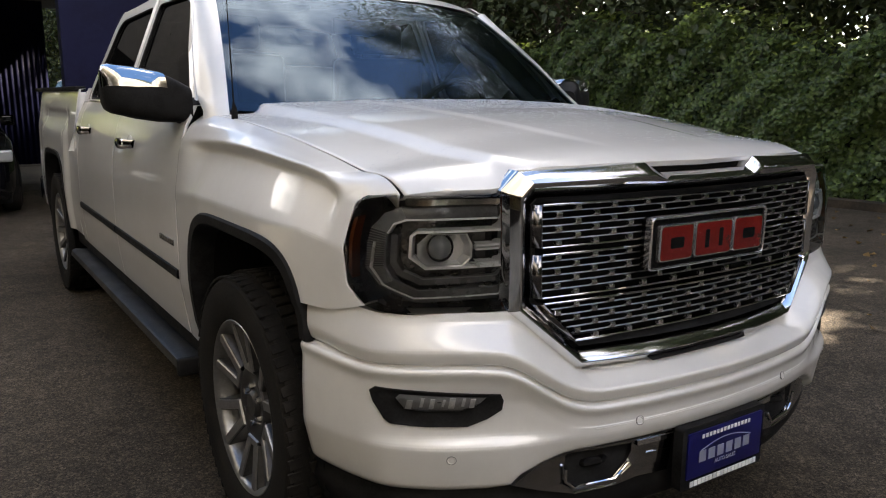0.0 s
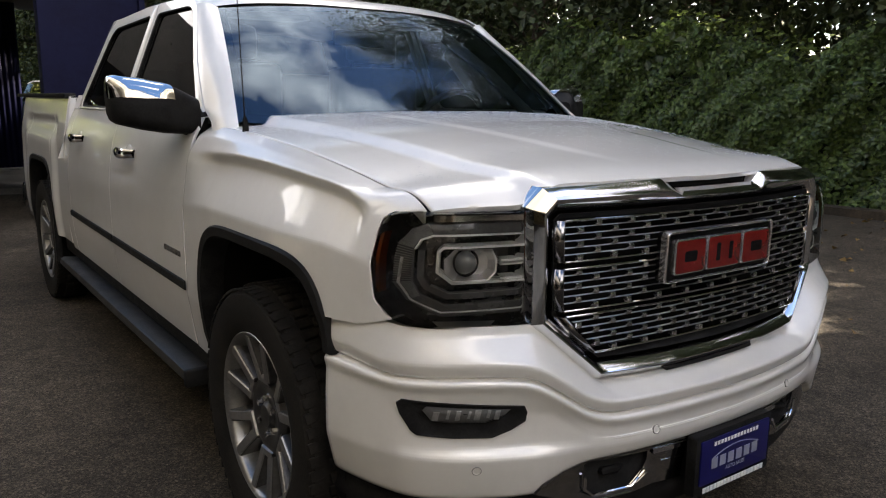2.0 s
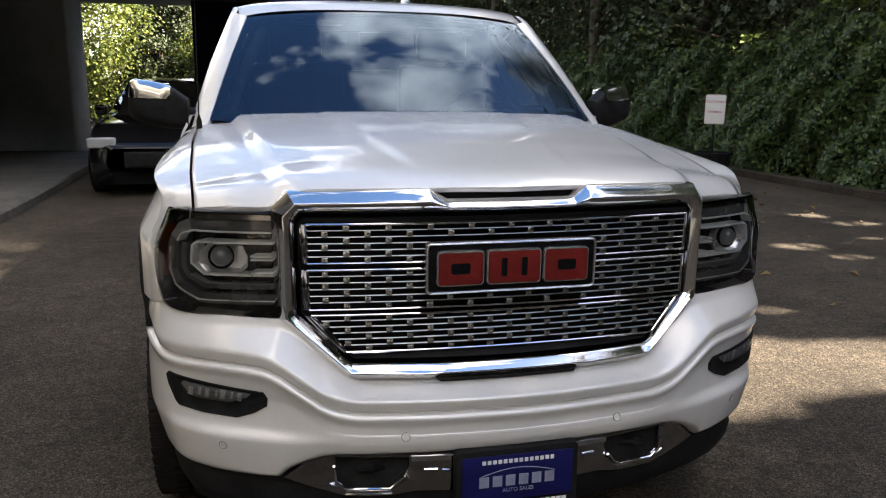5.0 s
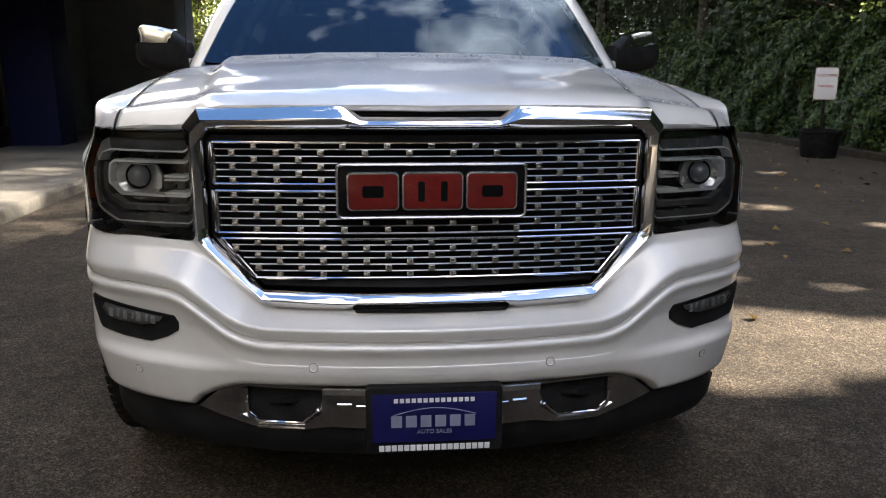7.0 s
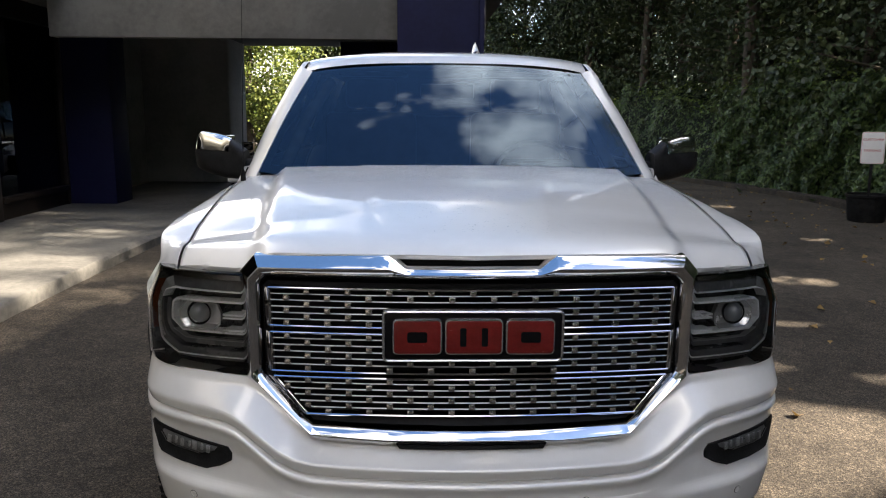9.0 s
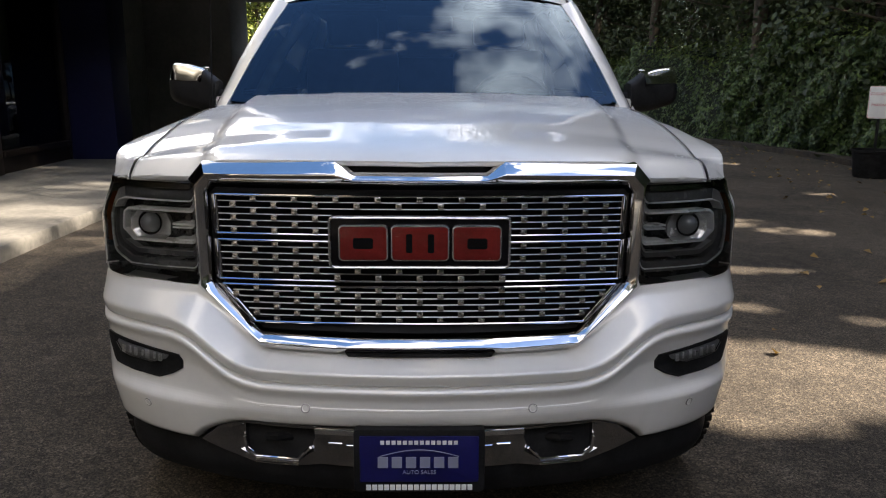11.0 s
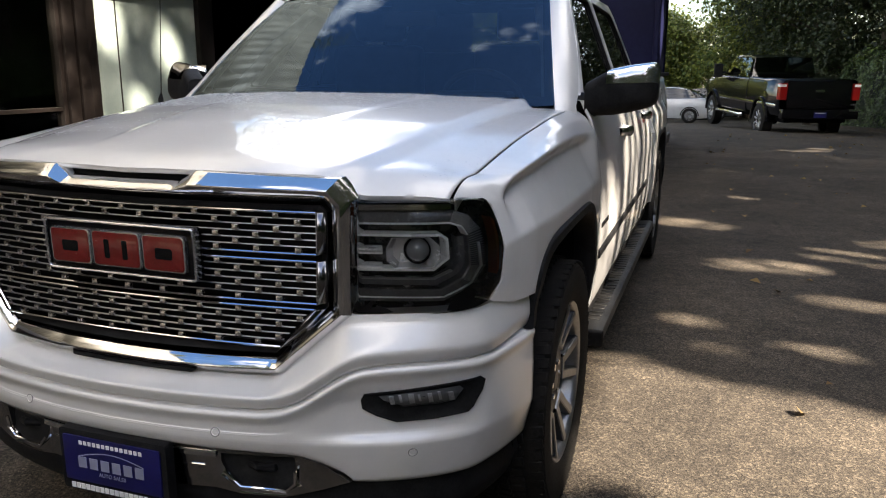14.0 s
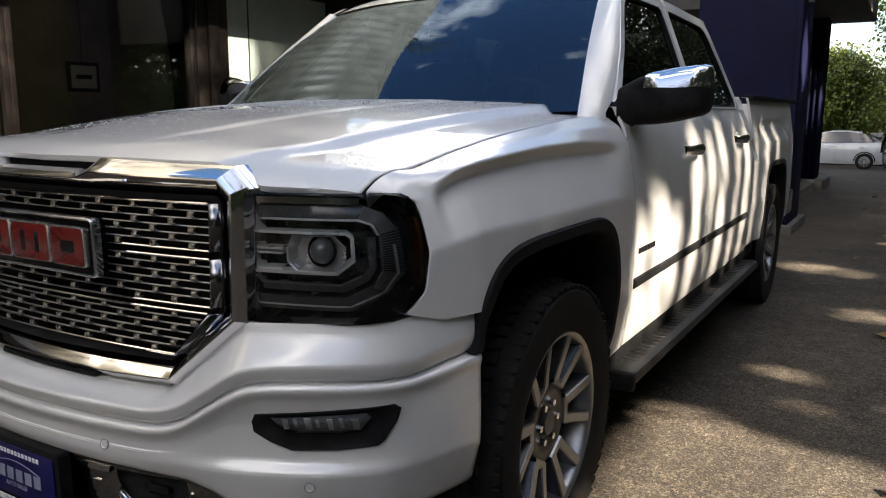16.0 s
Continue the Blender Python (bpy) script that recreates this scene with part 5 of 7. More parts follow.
def asphalt():
    """Old asphalt: bare stones of many greys and browns in dark tar, with stained patches."""
    m = material("old_asphalt", (0.04, 0.036, 0.03), 0.9)
    b = m.node_tree.nodes["Principled BSDF"]
    co = node(m, "ShaderNodeTexCoord")
    stones = node(m, "ShaderNodeTexVoronoi", Scale=125.0)
    fine = node(m, "ShaderNodeTexVoronoi", Scale=260.0)
    patch = node(m, "ShaderNodeTexNoise", Scale=0.9, Detail=6.0, Roughness=0.65)
    stain = node(m, "ShaderNodeTexNoise", Scale=9.0, Detail=9.0, Roughness=0.82)
    for t in (stones, fine, patch, stain):
        link(m, co, "Object", t, "Vector")
    grey = node(m, "ShaderNodeSeparateColor")
    link(m, stones, "Color", grey, "Color")
    ramp = node(m, "ShaderNodeValToRGB")
    e = ramp.color_ramp.elements
    e[0].position, e[0].color = 0.25, (0.013, 0.0108, 0.0085, 1)
    e[1].position, e[1].color = 0.99, (0.14, 0.114, 0.083, 1)
    e.new(0.76).color = (0.048, 0.038, 0.028, 1)
    link(m, grey, "Red", ramp, "Fac")
    grey2 = node(m, "ShaderNodeSeparateColor")
    link(m, fine, "Color", grey2, "Color")
    ramp2 = node(m, "ShaderNodeValToRGB")
    f = ramp2.color_ramp.elements
    f[0].position, f[0].color = 0.3, (0.017, 0.014, 0.011, 1)
    f[1].position, f[1].color = 1.0, (0.150, 0.122, 0.088, 1)
    link(m, grey2, "Green", ramp2, "Fac")
    mix = node(m, "ShaderNodeMixRGB")
    mix.inputs[0].default_value = 0.45
    link(m, ramp, "Color", mix, 1)
    link(m, ramp2, "Color", mix, 2)
    tone = node(m, "ShaderNodeMapRange")
    tone.inputs["From Min"].default_value, tone.inputs["From Max"].default_value = 0.3, 0.7
    tone.inputs["To Min"].default_value, tone.inputs["To Max"].default_value = 0.55, 1.45
    link(m, patch, "Fac", tone, "Value")
    tone2 = node(m, "ShaderNodeMapRange")
    tone2.inputs["From Min"].default_value, tone2.inputs["From Max"].default_value = 0.3, 0.7
    tone2.inputs["To Min"].default_value, tone2.inputs["To Max"].default_value = 0.55, 1.85
    link(m, stain, "Fac", tone2, "Value")
    mul = node(m, "ShaderNodeMath")
    mul.operation = "MULTIPLY"
    link(m, tone, "Result", mul, 0)
    link(m, tone2, "Result", mul, 1)
    sc = node(m, "ShaderNodeVectorMath")
    sc.operation = "SCALE"
    link(m, mix, "Color", sc, 0)
    link(m, mul, "Value", sc, "Scale")
    link(m, sc, "Vector", b, "Base Color")
    bump = node(m, "ShaderNodeBump", Strength=0.4, Distance=0.004)
    link(m, stones, "Distance", bump, "Height")
    bump2 = node(m, "ShaderNodeBump", Strength=0.8, Distance=0.02)
    link(m, stain, "Fac", bump2, "Height")
    link(m, bump2, "Normal", bump, "Normal")
    link(m, bump, "Normal", b, "Normal")
    b.inputs["Specular IOR Level"].default_value = 0.3
    return m


M_ASPHALT = asphalt()
M_CONCRETE = varied("worn_concrete", (0.085, 0.080, 0.070), (0.145, 0.136, 0.118), 1.6, (0.8, 0.95), bump=0.002, bump_scale=90, fine=0.6)
M_NAVY = varied("navy_painted_metal", (0.005, 0.006, 0.028), (0.008, 0.010, 0.040), 1.8, (0.55, 0.7), fine=0.4)
M_NAVY.node_tree.nodes["Principled BSDF"].inputs["Specular IOR Level"].default_value = 0.15
M_FRAME = varied("dark_bronze_frame", (0.010, 0.0072, 0.0062), (0.019, 0.014, 0.012), 5.0, (0.35, 0.5), metal=0.3)
M_MINT = varied("pale_mint_panel", (0.26, 0.32, 0.29), (0.32, 0.38, 0.345), 1.2, (0.4, 0.55), fine=0.3)
M_WALL = varied("grey_stucco", (0.36, 0.355, 0.345), (0.46, 0.452, 0.44), 1.5, (0.8, 0.95), bump=0.002, bump_scale=120)
M_SIDING = varied("cream_metal_siding", (0.105, 0.101, 0.084), (0.15, 0.144, 0.120), 1.4, (0.4, 0.55), fine=0.3)
M_SHOP_GLASS = glass("shop_glass", (0.62, 0.64, 0.61), 1.55)
M_SOFFIT = varied("grey_soffit", (0.080, 0.078, 0.075), (0.120, 0.117, 0.113), 1.0, (0.7, 0.9))
M_SHOP_IN = varied("shop_inside", (0.26, 0.22, 0.17), (0.40, 0.34, 0.27), 1.0, (0.7, 0.9))

ys = [-300, -60, -20] + spaced(-12, 12, 25) + [17, 22, 29, 36, 60, 120, 400]
ground = part("ground", sheet([[(x, y, ground_z(y)) for x in [-300, -80, -30] + spaced(-12, 14, 27) + [30, 80, 300]] for y in ys]), M_ASPHALT, None, "dark worn asphalt lot with fine gravel", 0)
tagged(ground, "", "ground", "", "structure")


def structure(name, bm, mat, label, category="wall", smooth=30):
    return tagged(part(name, bm, mat, None, label, smooth), label, category, "", "structure")


walkway = [[(-3.15 + 0.02 * math.sin(y), y, -0.02), (-3.15 + 0.02 * math.sin(y), y, 0.09), (-3.18, y, 0.118), (-3.25, y, 0.125), (-5.45, y, 0.135)] for y in spaced(-14, 14.0, 57)]
structure("pavement", sheet(walkway), M_CONCRETE, "pale worn concrete walkway with rounded kerb", "pavement")

# shop front along x = -5.4
FX = -5.40
structure("wall_west", box(FX - 0.25, FX, -14, 3.24, 2.55, 3.6), M_FRAME, "dark fascia above the shop windows")
structure("wall_back", box(-9.6, -9.4, -14, 14, 0, 3.6), M_SHOP_IN, "tan inside wall of the shop")
structure("wall_south", box(-9.6, FX, -14.2, -14, 0, 3.6), M_SHOP_IN, "end wall of the shop")
structure("shop_floor", box(-9.4, FX - 0.1, -14, 14, 0.08, 0.13), M_SHOP_IN, "tan shop floor", "floor")
structure("ceiling", box(-9.6, FX, -14.2, 14, 3.5, 3.6), M_SOFFIT, "grey shop ceiling", "ceiling")
structure("roof_overhang", box(FX, -4.45, -14.2, 8.25, 3.0, 3.35, 0.01), M_SOFFIT, "grey roof overhang above the walkway", "roof")
structure("fascia", box(FX - 0.20, FX - 0.01, 3.24, 10.1, 2.75, 3.5), M_FRAME, "dark fascia over the shop front")


def shop_window(y0, y1, z0=0.42, z1=2.75, rails=()):
    w = thing("window_1", "dark framed shop window", "window", kind="structure")
    f = box(FX - 0.10, FX + 0.02, y0, y0 + 0.06, 0.13, z1, 0.006)
    part("window_frame", f, M_FRAME, w)
    part("window_frame", box(FX - 0.10, FX + 0.02, y1 - 0.06, y1, 0.13, z1, 0.006), M_FRAME, w)
    part("window_sill", box(FX - 0.12, FX + 0.05, y0 + 0.06, y1 - 0.06, z0 - 0.07, z0, 0.006), M_FRAME, w)
    part("window_head", box(FX - 0.10, FX + 0.02, y0 + 0.06, y1 - 0.06, z1 - 0.06, z1 + 0.002, 0.006), M_FRAME, w)
    part("base_panel", box(FX - 0.09, FX - 0.01, y0 + 0.06, y1 - 0.06, 0.13, z0 - 0.07), M_FRAME, w)
    for z in rails:
        part("rail", box(FX - 0.08, FX + 0.01, y0 + 0.06, y1 - 0.06, z - 0.02, z + 0.02, 0.004), M_FRAME, w)
    p = part("pane", box(FX - 0.045, FX - 0.035, y0 + 0.06, y1 - 0.06, z0, z1 - 0.06), M_SHOP_GLASS, w)
    p.visible_shadow = False
    return w


for y0, y1, r in ((-6.0, -3.0, ()), (-3.0, 0.2, ()), (0.2, 3.24, (0.95,)), (3.24, 5.42, (0.95,)), (8.10, 10.1, ())):
    shop_window(y0, y1, rails=r)
post = bmesh.new()
for y in (5.42, 5.58, 5.74):
    box(FX - 0.15, FX + 0.06 + 0.03 * (y == 5.58), y, y + 0.155, 0.12, 2.9, 0.012, post)
structure("door_post", post, M_FRAME, "dark bronze posts beside the panel", "post")
structure("wall_panel", box(FX - 0.08, FX - 0.02, 5.9, 7.8, 0.13, 2.9, 0.004), M_MINT, "pale mint wall panel dappled by leaf shade", "panel")
structure("panel_seam", box(FX - 0.02, FX - 0.012, 6.30, 6.315, 0.13, 2.9), M_FRAME, "dark joint in the panel", "trim")
structure("window_post", box(FX - 0.15, FX + 0.05, 7.8, 8.10, 0.12, 2.9, 0.01), M_FRAME, "dark post beside the window", "post")
structure("wall_pillar", box(-5.6, -4.70, 10.1, 10.75, 0.0, 3.2, 0.02), M_NAVY, "navy painted pillar", "pillar")
structure("wall_recess", box(-5.75, -5.6, 10.75, 14.1, 0.0, 3.2), M_WALL, "grey recessed wall in shade")
structure("recess_post", box(-5.6, -5.42, 12.2, 12.42, 0.0, 2.95, 0.01), M_FRAME, "dark post in the recess", "post")
structure("wall_north", box(-5.75, -3.90, 14.1, 15.6, -0.1, 3.2, 0.05, segments=3), M_WALL, "grey stucco wall in shade")

# canopy over the driveway
structure("canopy_roof", box(-5.6, 0.95, 8.45, 15.9, 2.95, 3.35, 0.02), M_SOFFIT, "grey canopy over the driveway", "canopy")
structure("canopy_beam", box(-4.70, 0.70, 8.28, 8.46, 2.42, 3.40, 0.01), M_SOFFIT, "grey canopy beam", "beam")


def ribbed(x0, x1, y, z0, z1, pitch=0.09, depth=0.025):
    """A corrugated sheet facing -y."""
    rows = [[], []]
    n = int((x1 - x0) / pitch * 4)
    for k in range(n + 1):
        x = x0 + (x1 - x0) * k / n
        dy = (0, depth, depth, 0)[k % 4]
        rows[0].append((x, y + dy, z0))
        rows[1].append((x, y + dy, z1))
    return sheet(rows)


col_b = thing("canopy_column", "navy painted metal column of the canopy", "column", "canopy columns", kind="structure")
part("core", box(-0.40, 0.64, 8.05, 8.26, 0.0, 3.40, 0.012), M_NAVY, col_b)
part("side_flange", box(0.60, 0.66, 7.98, 8.9, 0.0, 3.40, 0.01), M_NAVY, col_b)
part("footing", box(-0.5, 0.72, 7.9, 9.1, -0.05, 0.10, 0.02), M_CONCRETE, col_b, "concrete footing")
col_a = thing("canopy_column", "navy column clad in corrugated metal on a concrete kerb", "column", "canopy columns", kind="structure")
part("core", box(-1.75, 0.22, 14.75, 15.4, -0.1, 3.0, 0.01), M_NAVY, col_a)
thicken(part("corrugated_sheet", ribbed(-1.05, 0.25, 14.70, -0.05, 3.0), M_NAVY, col_a, "corrugated navy sheet", 20), 0.003)
thicken(part("corrugated_sheet", ribbed(0, 0.65, 0, -0.05, 3.0), M_NAVY, col_a, "corrugated navy sheet", 20, pose(0.25, 14.75, 0, 0, 0, 90)), 0.003)
part("footing", box(-2.2, 0.42, 14.3, 15.8, -0.1, 0.10, 0.02), M_CONCRETE, col_a, "concrete kerb")
structure("kerb_island", box(-1.9, 0.30, 11.2, 14.3, -0.05, 0.09, 0.02), M_CONCRETE, "concrete kerb island under the canopy", "kerb")

# ---- hedge ----
def leaf_material(name, dark, light, rough=0.45, glow=0.2):
    m = bpy.data.materials.new(name)
    m.use_nodes = True
    b = m.node_tree.nodes["Principled BSDF"]
    g = node(m, "ShaderNodeNewGeometry")
    ramp = node(m, "ShaderNodeValToRGB")
    e = ramp.color_ramp.elements
    e[0].color, e[1].color = (*dark, 1), (*light, 1)
    e[1].position = 0.9
    link(m, g, "Random Per Island", ramp, "Fac")
    link(m, ramp, "Color", b, "Base Color")
    b.inputs["Roughness"].default_value = rough
    tr = node(m, "ShaderNodeBsdfTranslucent")
    link(m, ramp, "Color", tr, "Color")
    mix = node(m, "ShaderNodeMixShader")
    mix.inputs[0].default_value = glow
    out = m.node_tree.nodes["Material Output"]
    link(m, b, "BSDF", mix, 1)
    link(m, tr, "BSDF", mix, 2)
    link(m, mix, "Shader", out, "Surface")
    return m


M_LEAF = leaf_material("ivy_leaf", (0.026, 0.052, 0.015), (0.100, 0.158, 0.038), 0.38)
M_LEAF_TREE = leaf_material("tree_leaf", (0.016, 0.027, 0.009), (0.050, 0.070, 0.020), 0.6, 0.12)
# the ivy leaf again, brightened in colour as if the sun were on it
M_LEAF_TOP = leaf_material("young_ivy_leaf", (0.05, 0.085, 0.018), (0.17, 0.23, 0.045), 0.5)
# yellow-green tree leaf with sunlight mixed into the colour
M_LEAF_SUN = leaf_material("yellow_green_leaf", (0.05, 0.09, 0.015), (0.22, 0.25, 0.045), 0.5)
M_BARK = varied("bark", (0.035, 0.026, 0.018), (0.085, 0.062, 0.045), 6.0, (0.85, 0.95), bump=0.01, bump_scale=30, stretch=(1, 1, 0.25))
M_SOIL = varied("soil_and_litter", (0.020, 0.015, 0.010), (0.055, 0.040, 0.026), 3.0, (0.9, 1.0), bump=0.01, bump_scale=40)
# near-black colour that stands for the shade deep in the hedge
M_HEDGE_SHADE = varied("dark_undergrowth", (0.006, 0.010, 0.004), (0.016, 0.026, 0.010), 4.0, (0.9, 1.0), bump=0.02, bump_scale=25)
RNG = np.random.RandomState(7)


def leaves(centres, normals, sizes, folds=0.35):
    """Vertices and faces of many folded leaves."""
    n = len(centres)
    nr = normals / (np.linalg.norm(normals, axis=1)[:, None] + 1e-9)
    ref = RNG.normal(size=(n, 3))
    u = np.cross(nr, ref)
    u /= np.linalg.norm(u, axis=1)[:, None] + 1e-9
    w = np.cross(nr, u)
    s = sizes[:, None]
    a = centres - u * s * 0.5
    b = centres + u * s * 0.55
    l = centres + w * s * 0.42 + nr * s * folds * 0.4
    r = centres - w * s * 0.42 + nr * s * folds * 0.4
    v = np.stack([a, l, b, r], 1).reshape(-1, 3)
    k = np.arange(n) * 4
    f = np.concatenate([np.stack([k, k + 1, k + 2], 1), np.stack([k, k + 2, k + 3], 1)])
    return v, f


def cloud(name, v, f, mat, parent=None, label="", smooth=False):
    me = bpy.data.meshes.new(name)
    me.from_pydata(v.tolist(), [], f.tolist())
    me.materials.append(mat)
    ob = new(name, me)
    ob.parent = parent
    return tagged(ob, label)


def hedge_x(y):
    return np.interp(y, [-14, -4, 2, 4, 7, 10, 16, 20, 26, 34], [8.6, 8.4, 8.1, 7.9, 7.35, 7.2, 7.1, 6.4, 5.6, 5.2])


def hedge_top(y):
    return 2.25 + 0.22 * np.sin(y * 0.9 + 0.6) + 0.16 * np.sin(y * 2.3) + 0.08 * np.sin(y * 5.1)


hedge = thing("hedge", "dense dark green ivy hedge along the lot", "hedge")
N = 95000
yy = RNG.uniform(-12, 34, N)
near = RNG.uniform(size=N) < 0.6
yy = np.where(near, RNG.uniform(1.5, 17, N), yy)
top = hedge_top(yy)
zz = top * RNG.uniform(0, 1, N) ** 0.85
lump = 0.16 * np.sin(yy * 1.7 + zz * 2.1) + 0.12 * np.sin(yy * 3.9 - zz * 3.3 + 1) + 0.07 * np.sin(yy * 8.3 + zz * 7.7)
k = zz / top
xx = hedge_x(yy) + 0.35 * k ** 2.5 + lump * 0.8 + RNG.exponential(0.06, N)
gz = np.array([ground_z(q) for q in yy])
cs = np.stack([xx, yy, zz + gz + 0.05], 1)
ns = np.stack([-np.ones(N), RNG.normal(0, 0.5, N), 0.55 + RNG.normal(0, 0.5, N)], 1)
v, f = leaves(cs, ns, RNG.uniform(0.045, 0.10, N))
tagged(cloud("ivy_leaves", v, f, M_LEAF, hedge, "glossy ivy leaves"), kind="stuff")
# leaves over the top, with sunlight painted into their green
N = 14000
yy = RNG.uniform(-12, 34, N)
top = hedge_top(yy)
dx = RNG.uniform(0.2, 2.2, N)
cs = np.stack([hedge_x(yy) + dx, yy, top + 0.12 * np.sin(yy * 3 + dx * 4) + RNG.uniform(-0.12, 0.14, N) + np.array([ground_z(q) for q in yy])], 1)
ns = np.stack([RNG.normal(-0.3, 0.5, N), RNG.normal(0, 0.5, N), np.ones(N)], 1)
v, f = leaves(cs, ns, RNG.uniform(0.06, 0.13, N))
tagged(cloud("top_leaves", v, f, M_LEAF_TOP, hedge, "hedge top leaves coloured as sunlit"), kind="stuff")
# a dark sheet behind the leaves, painted as the hedge's inner shade
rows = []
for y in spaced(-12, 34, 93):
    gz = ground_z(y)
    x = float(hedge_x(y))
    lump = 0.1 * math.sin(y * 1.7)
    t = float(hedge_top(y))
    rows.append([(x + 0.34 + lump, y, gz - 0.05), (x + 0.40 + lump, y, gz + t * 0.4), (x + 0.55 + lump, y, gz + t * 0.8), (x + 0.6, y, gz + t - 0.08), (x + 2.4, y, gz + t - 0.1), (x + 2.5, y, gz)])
part("inner_growth", sheet(rows), M_HEDGE_SHADE, hedge, "dark sheet painted as the shade inside the hedge")
edge = [[(float(hedge_x(y)) - 0.28, y, ground_z(y) - 0.02), (float(hedge_x(y)) - 0.28, y, ground_z(y) + 0.10), (float(hedge_x(y)) - 0.14, y, ground_z(y) + 0.11), (float(hedge_x(y)) + 0.3, y, ground_z(y) + 0.06)] for y in spaced(-12, 34, 70)]
structure("kerb_east", sheet(edge), M_SOIL, "earth covered kerb under the hedge", "kerb")

# ---- trees ----
def tree(x, y, height, spread, seed, mat, trunk=0.22, lowest=0.3, density=1.0, size=(0.10, 0.22), conifer=False, label="tall leafy tree behind the hedge", hole=None):
    rg = np.random.RandomState(seed)
    t = thing("tree", label, "tree", m=pose(x, y, ground_z(y)))
    pts = [(0.25 * math.sin(k * 0.8 + seed) * k / 8, 0.25 * math.cos(k * 0.7 + seed) * k / 8, height * 0.95 * k / 8) for k in range(9)]
    b = tube(pts, 1, 9, radii=[trunk * (1 - 0.9 * k / 8) for k in range(9)])
    cen, nrm = [], []
    nl = int(26 * density) if not conifer else int(46 * density)
    for k in range(nl):
        f = lowest + (1 - lowest) * (k + rg.uniform(0, 1)) / nl
        a = rg.uniform(0, 2 * math.pi)
        reach = spread * ((1 - f) * 1.15 + 0.08 if conifer else math.sin(math.pi * min(1, 0.18 + 0.80 * (f - lowest) / (1 - lowest))) ** 0.7) * rg.uniform(0.65, 1.1)
        z0 = height * f * 0.93
        rise = -0.15 * reach if conifer else 0.35 * reach
        e = np.array((math.cos(a) * reach, math.sin(a) * reach, z0 + rise))
        s = np.array((pts[4][0] * f, pts[4][1] * f, z0))
        mid = (s + e) / 2 + np.array((0, 0, 0.08 * reach))
        if hole is None or not hole(np.array([s * (1 - q) + e * q for q in spaced(0, 1, 9)]) + np.array((x, y, 0)), GAPS[:1]).any():
            tube([tuple(s), tuple(mid), tuple(e)], 1, 5, b, [trunk * 0.28 * (1 - f * 0.6), trunk * 0.16 * (1 - f * 0.6), 0.012])
        for j in range(5):
            g = 0.35 + 0.65 * (j + rg.uniform(0, 1)) / 5
            c = (1 - g) ** 2 * s + 2 * g * (1 - g) * mid + g * g * e
            c = c + rg.normal(0, 0.10 * spread, 3) * (0.5 if conifer else 1)
            m = int(58 * density)
            rad = spread * (0.10 if conifer else 0.17) * rg.uniform(0.7, 1.3)
            off = rg.normal(0, 1, (m, 3)) * rad * np.array((1, 1, 0.45 if conifer else 0.75))
            cen.append(c + off)
            nrm.append(off * 0.5 / rad + rg.normal(0, 0.6, (m, 3)) + np.array((0, 0, 0.6)))
    part("trunk", b, M_BARK, t, "brown trunk with limbs")
    cen, nrm = np.concatenate(cen), np.concatenate(nrm)
    if hole is not None:
        keep = ~hole(cen + np.array((x, y, 0)))
        cen, nrm = cen[keep], nrm[keep]
    v, f = leaves(cen, nrm, rg.uniform(*size, len(cen)))
    tagged(cloud("crown", v, f, mat, t, "crown of many small leaves"), kind="stuff")
    return t


# sun gaps between the crowns: places on truck and ground that the light reaches
GAPS = [((1.95, 2.8, 0), 0.13), ((1.45, 2.65, 0), 0.10), ((1.3, 3.1, 0), 0.12), ((2.6, 2.5, 0), 0.10), ((2.4, 5.1, 0), 0.3), ((3.4, 5.2, 0), 0.25),
        ((1.6, 4.6, 0), 0.25), ((1.2, 6.1, 0), 0.3), ((2.6, 3.8, 0), 0.2), ((-3.6, 5.4, 0.12), 0.38), ((-3.4, 4.4, 0.12), 0.3), ((-3.8, 7.2, 0.12), 0.3), ((-5.4, 6.15, 1.9), 0.26), ((-5.4, 7.2, 1.6), 0.26), ((-5.4, 7.6, 1.0), 0.18), ((-5.4, 6.6, 0.9), 0.2),
        ((-5.45, 4.7, 4.3), 0.5), ((-5.45, 5.9, 4.8), 0.35), ((-5.45, 3.4, 4.0), 0.35), ((-5.45, 2.2, 5.2), 0.6), ((-5.45, 0.6, 4.4), 0.4), ((-5.45, -1.2, 5.8), 0.5), ((-5.45, 4.0, 6.6), 0.7), ((-5.45, 1.2, 7.4), 0.5), ((-5.45, 6.6, 7.2), 0.5), ((-5.45, -3.6, 4.9), 0.5), ((0.6, 8.4, 1.8), 0.3), ((0.2, 14.7, 1.4), 0.35), ((-0.8, 14.7, 1.2), 0.3)]
GAPS += [((0.98, y + 0.12 * (z - 0.8), z), r) for y, r in ((1.70, 0.11), (1.93, 0.15), (2.13, 0.10), (2.45, 0.11), (2.72, 0.07), (2.98, 0.10), (3.32, 0.08), (3.60, 0.10), (3.92, 0.08), (4.20, 0.10), (4.6, 0.08)) for z in (0.5, 0.66, 0.82, 0.98, 1.14) if z < 0.9 or y > 2.3]
GAPS += [((float(hedge_x(y)) + 0.3, y, 2.2), 0.22) for y in (1.2, 2.6, 3.1, 4.4, 5.0, 6.3)]
gap_rng = np.random.RandomState(11)
GAPS += [((gap_rng.uniform(1.4, 6), gap_rng.uniform(3.5, 17), 0), gap_rng.uniform(0.12, 0.28)) for _ in range(22)]


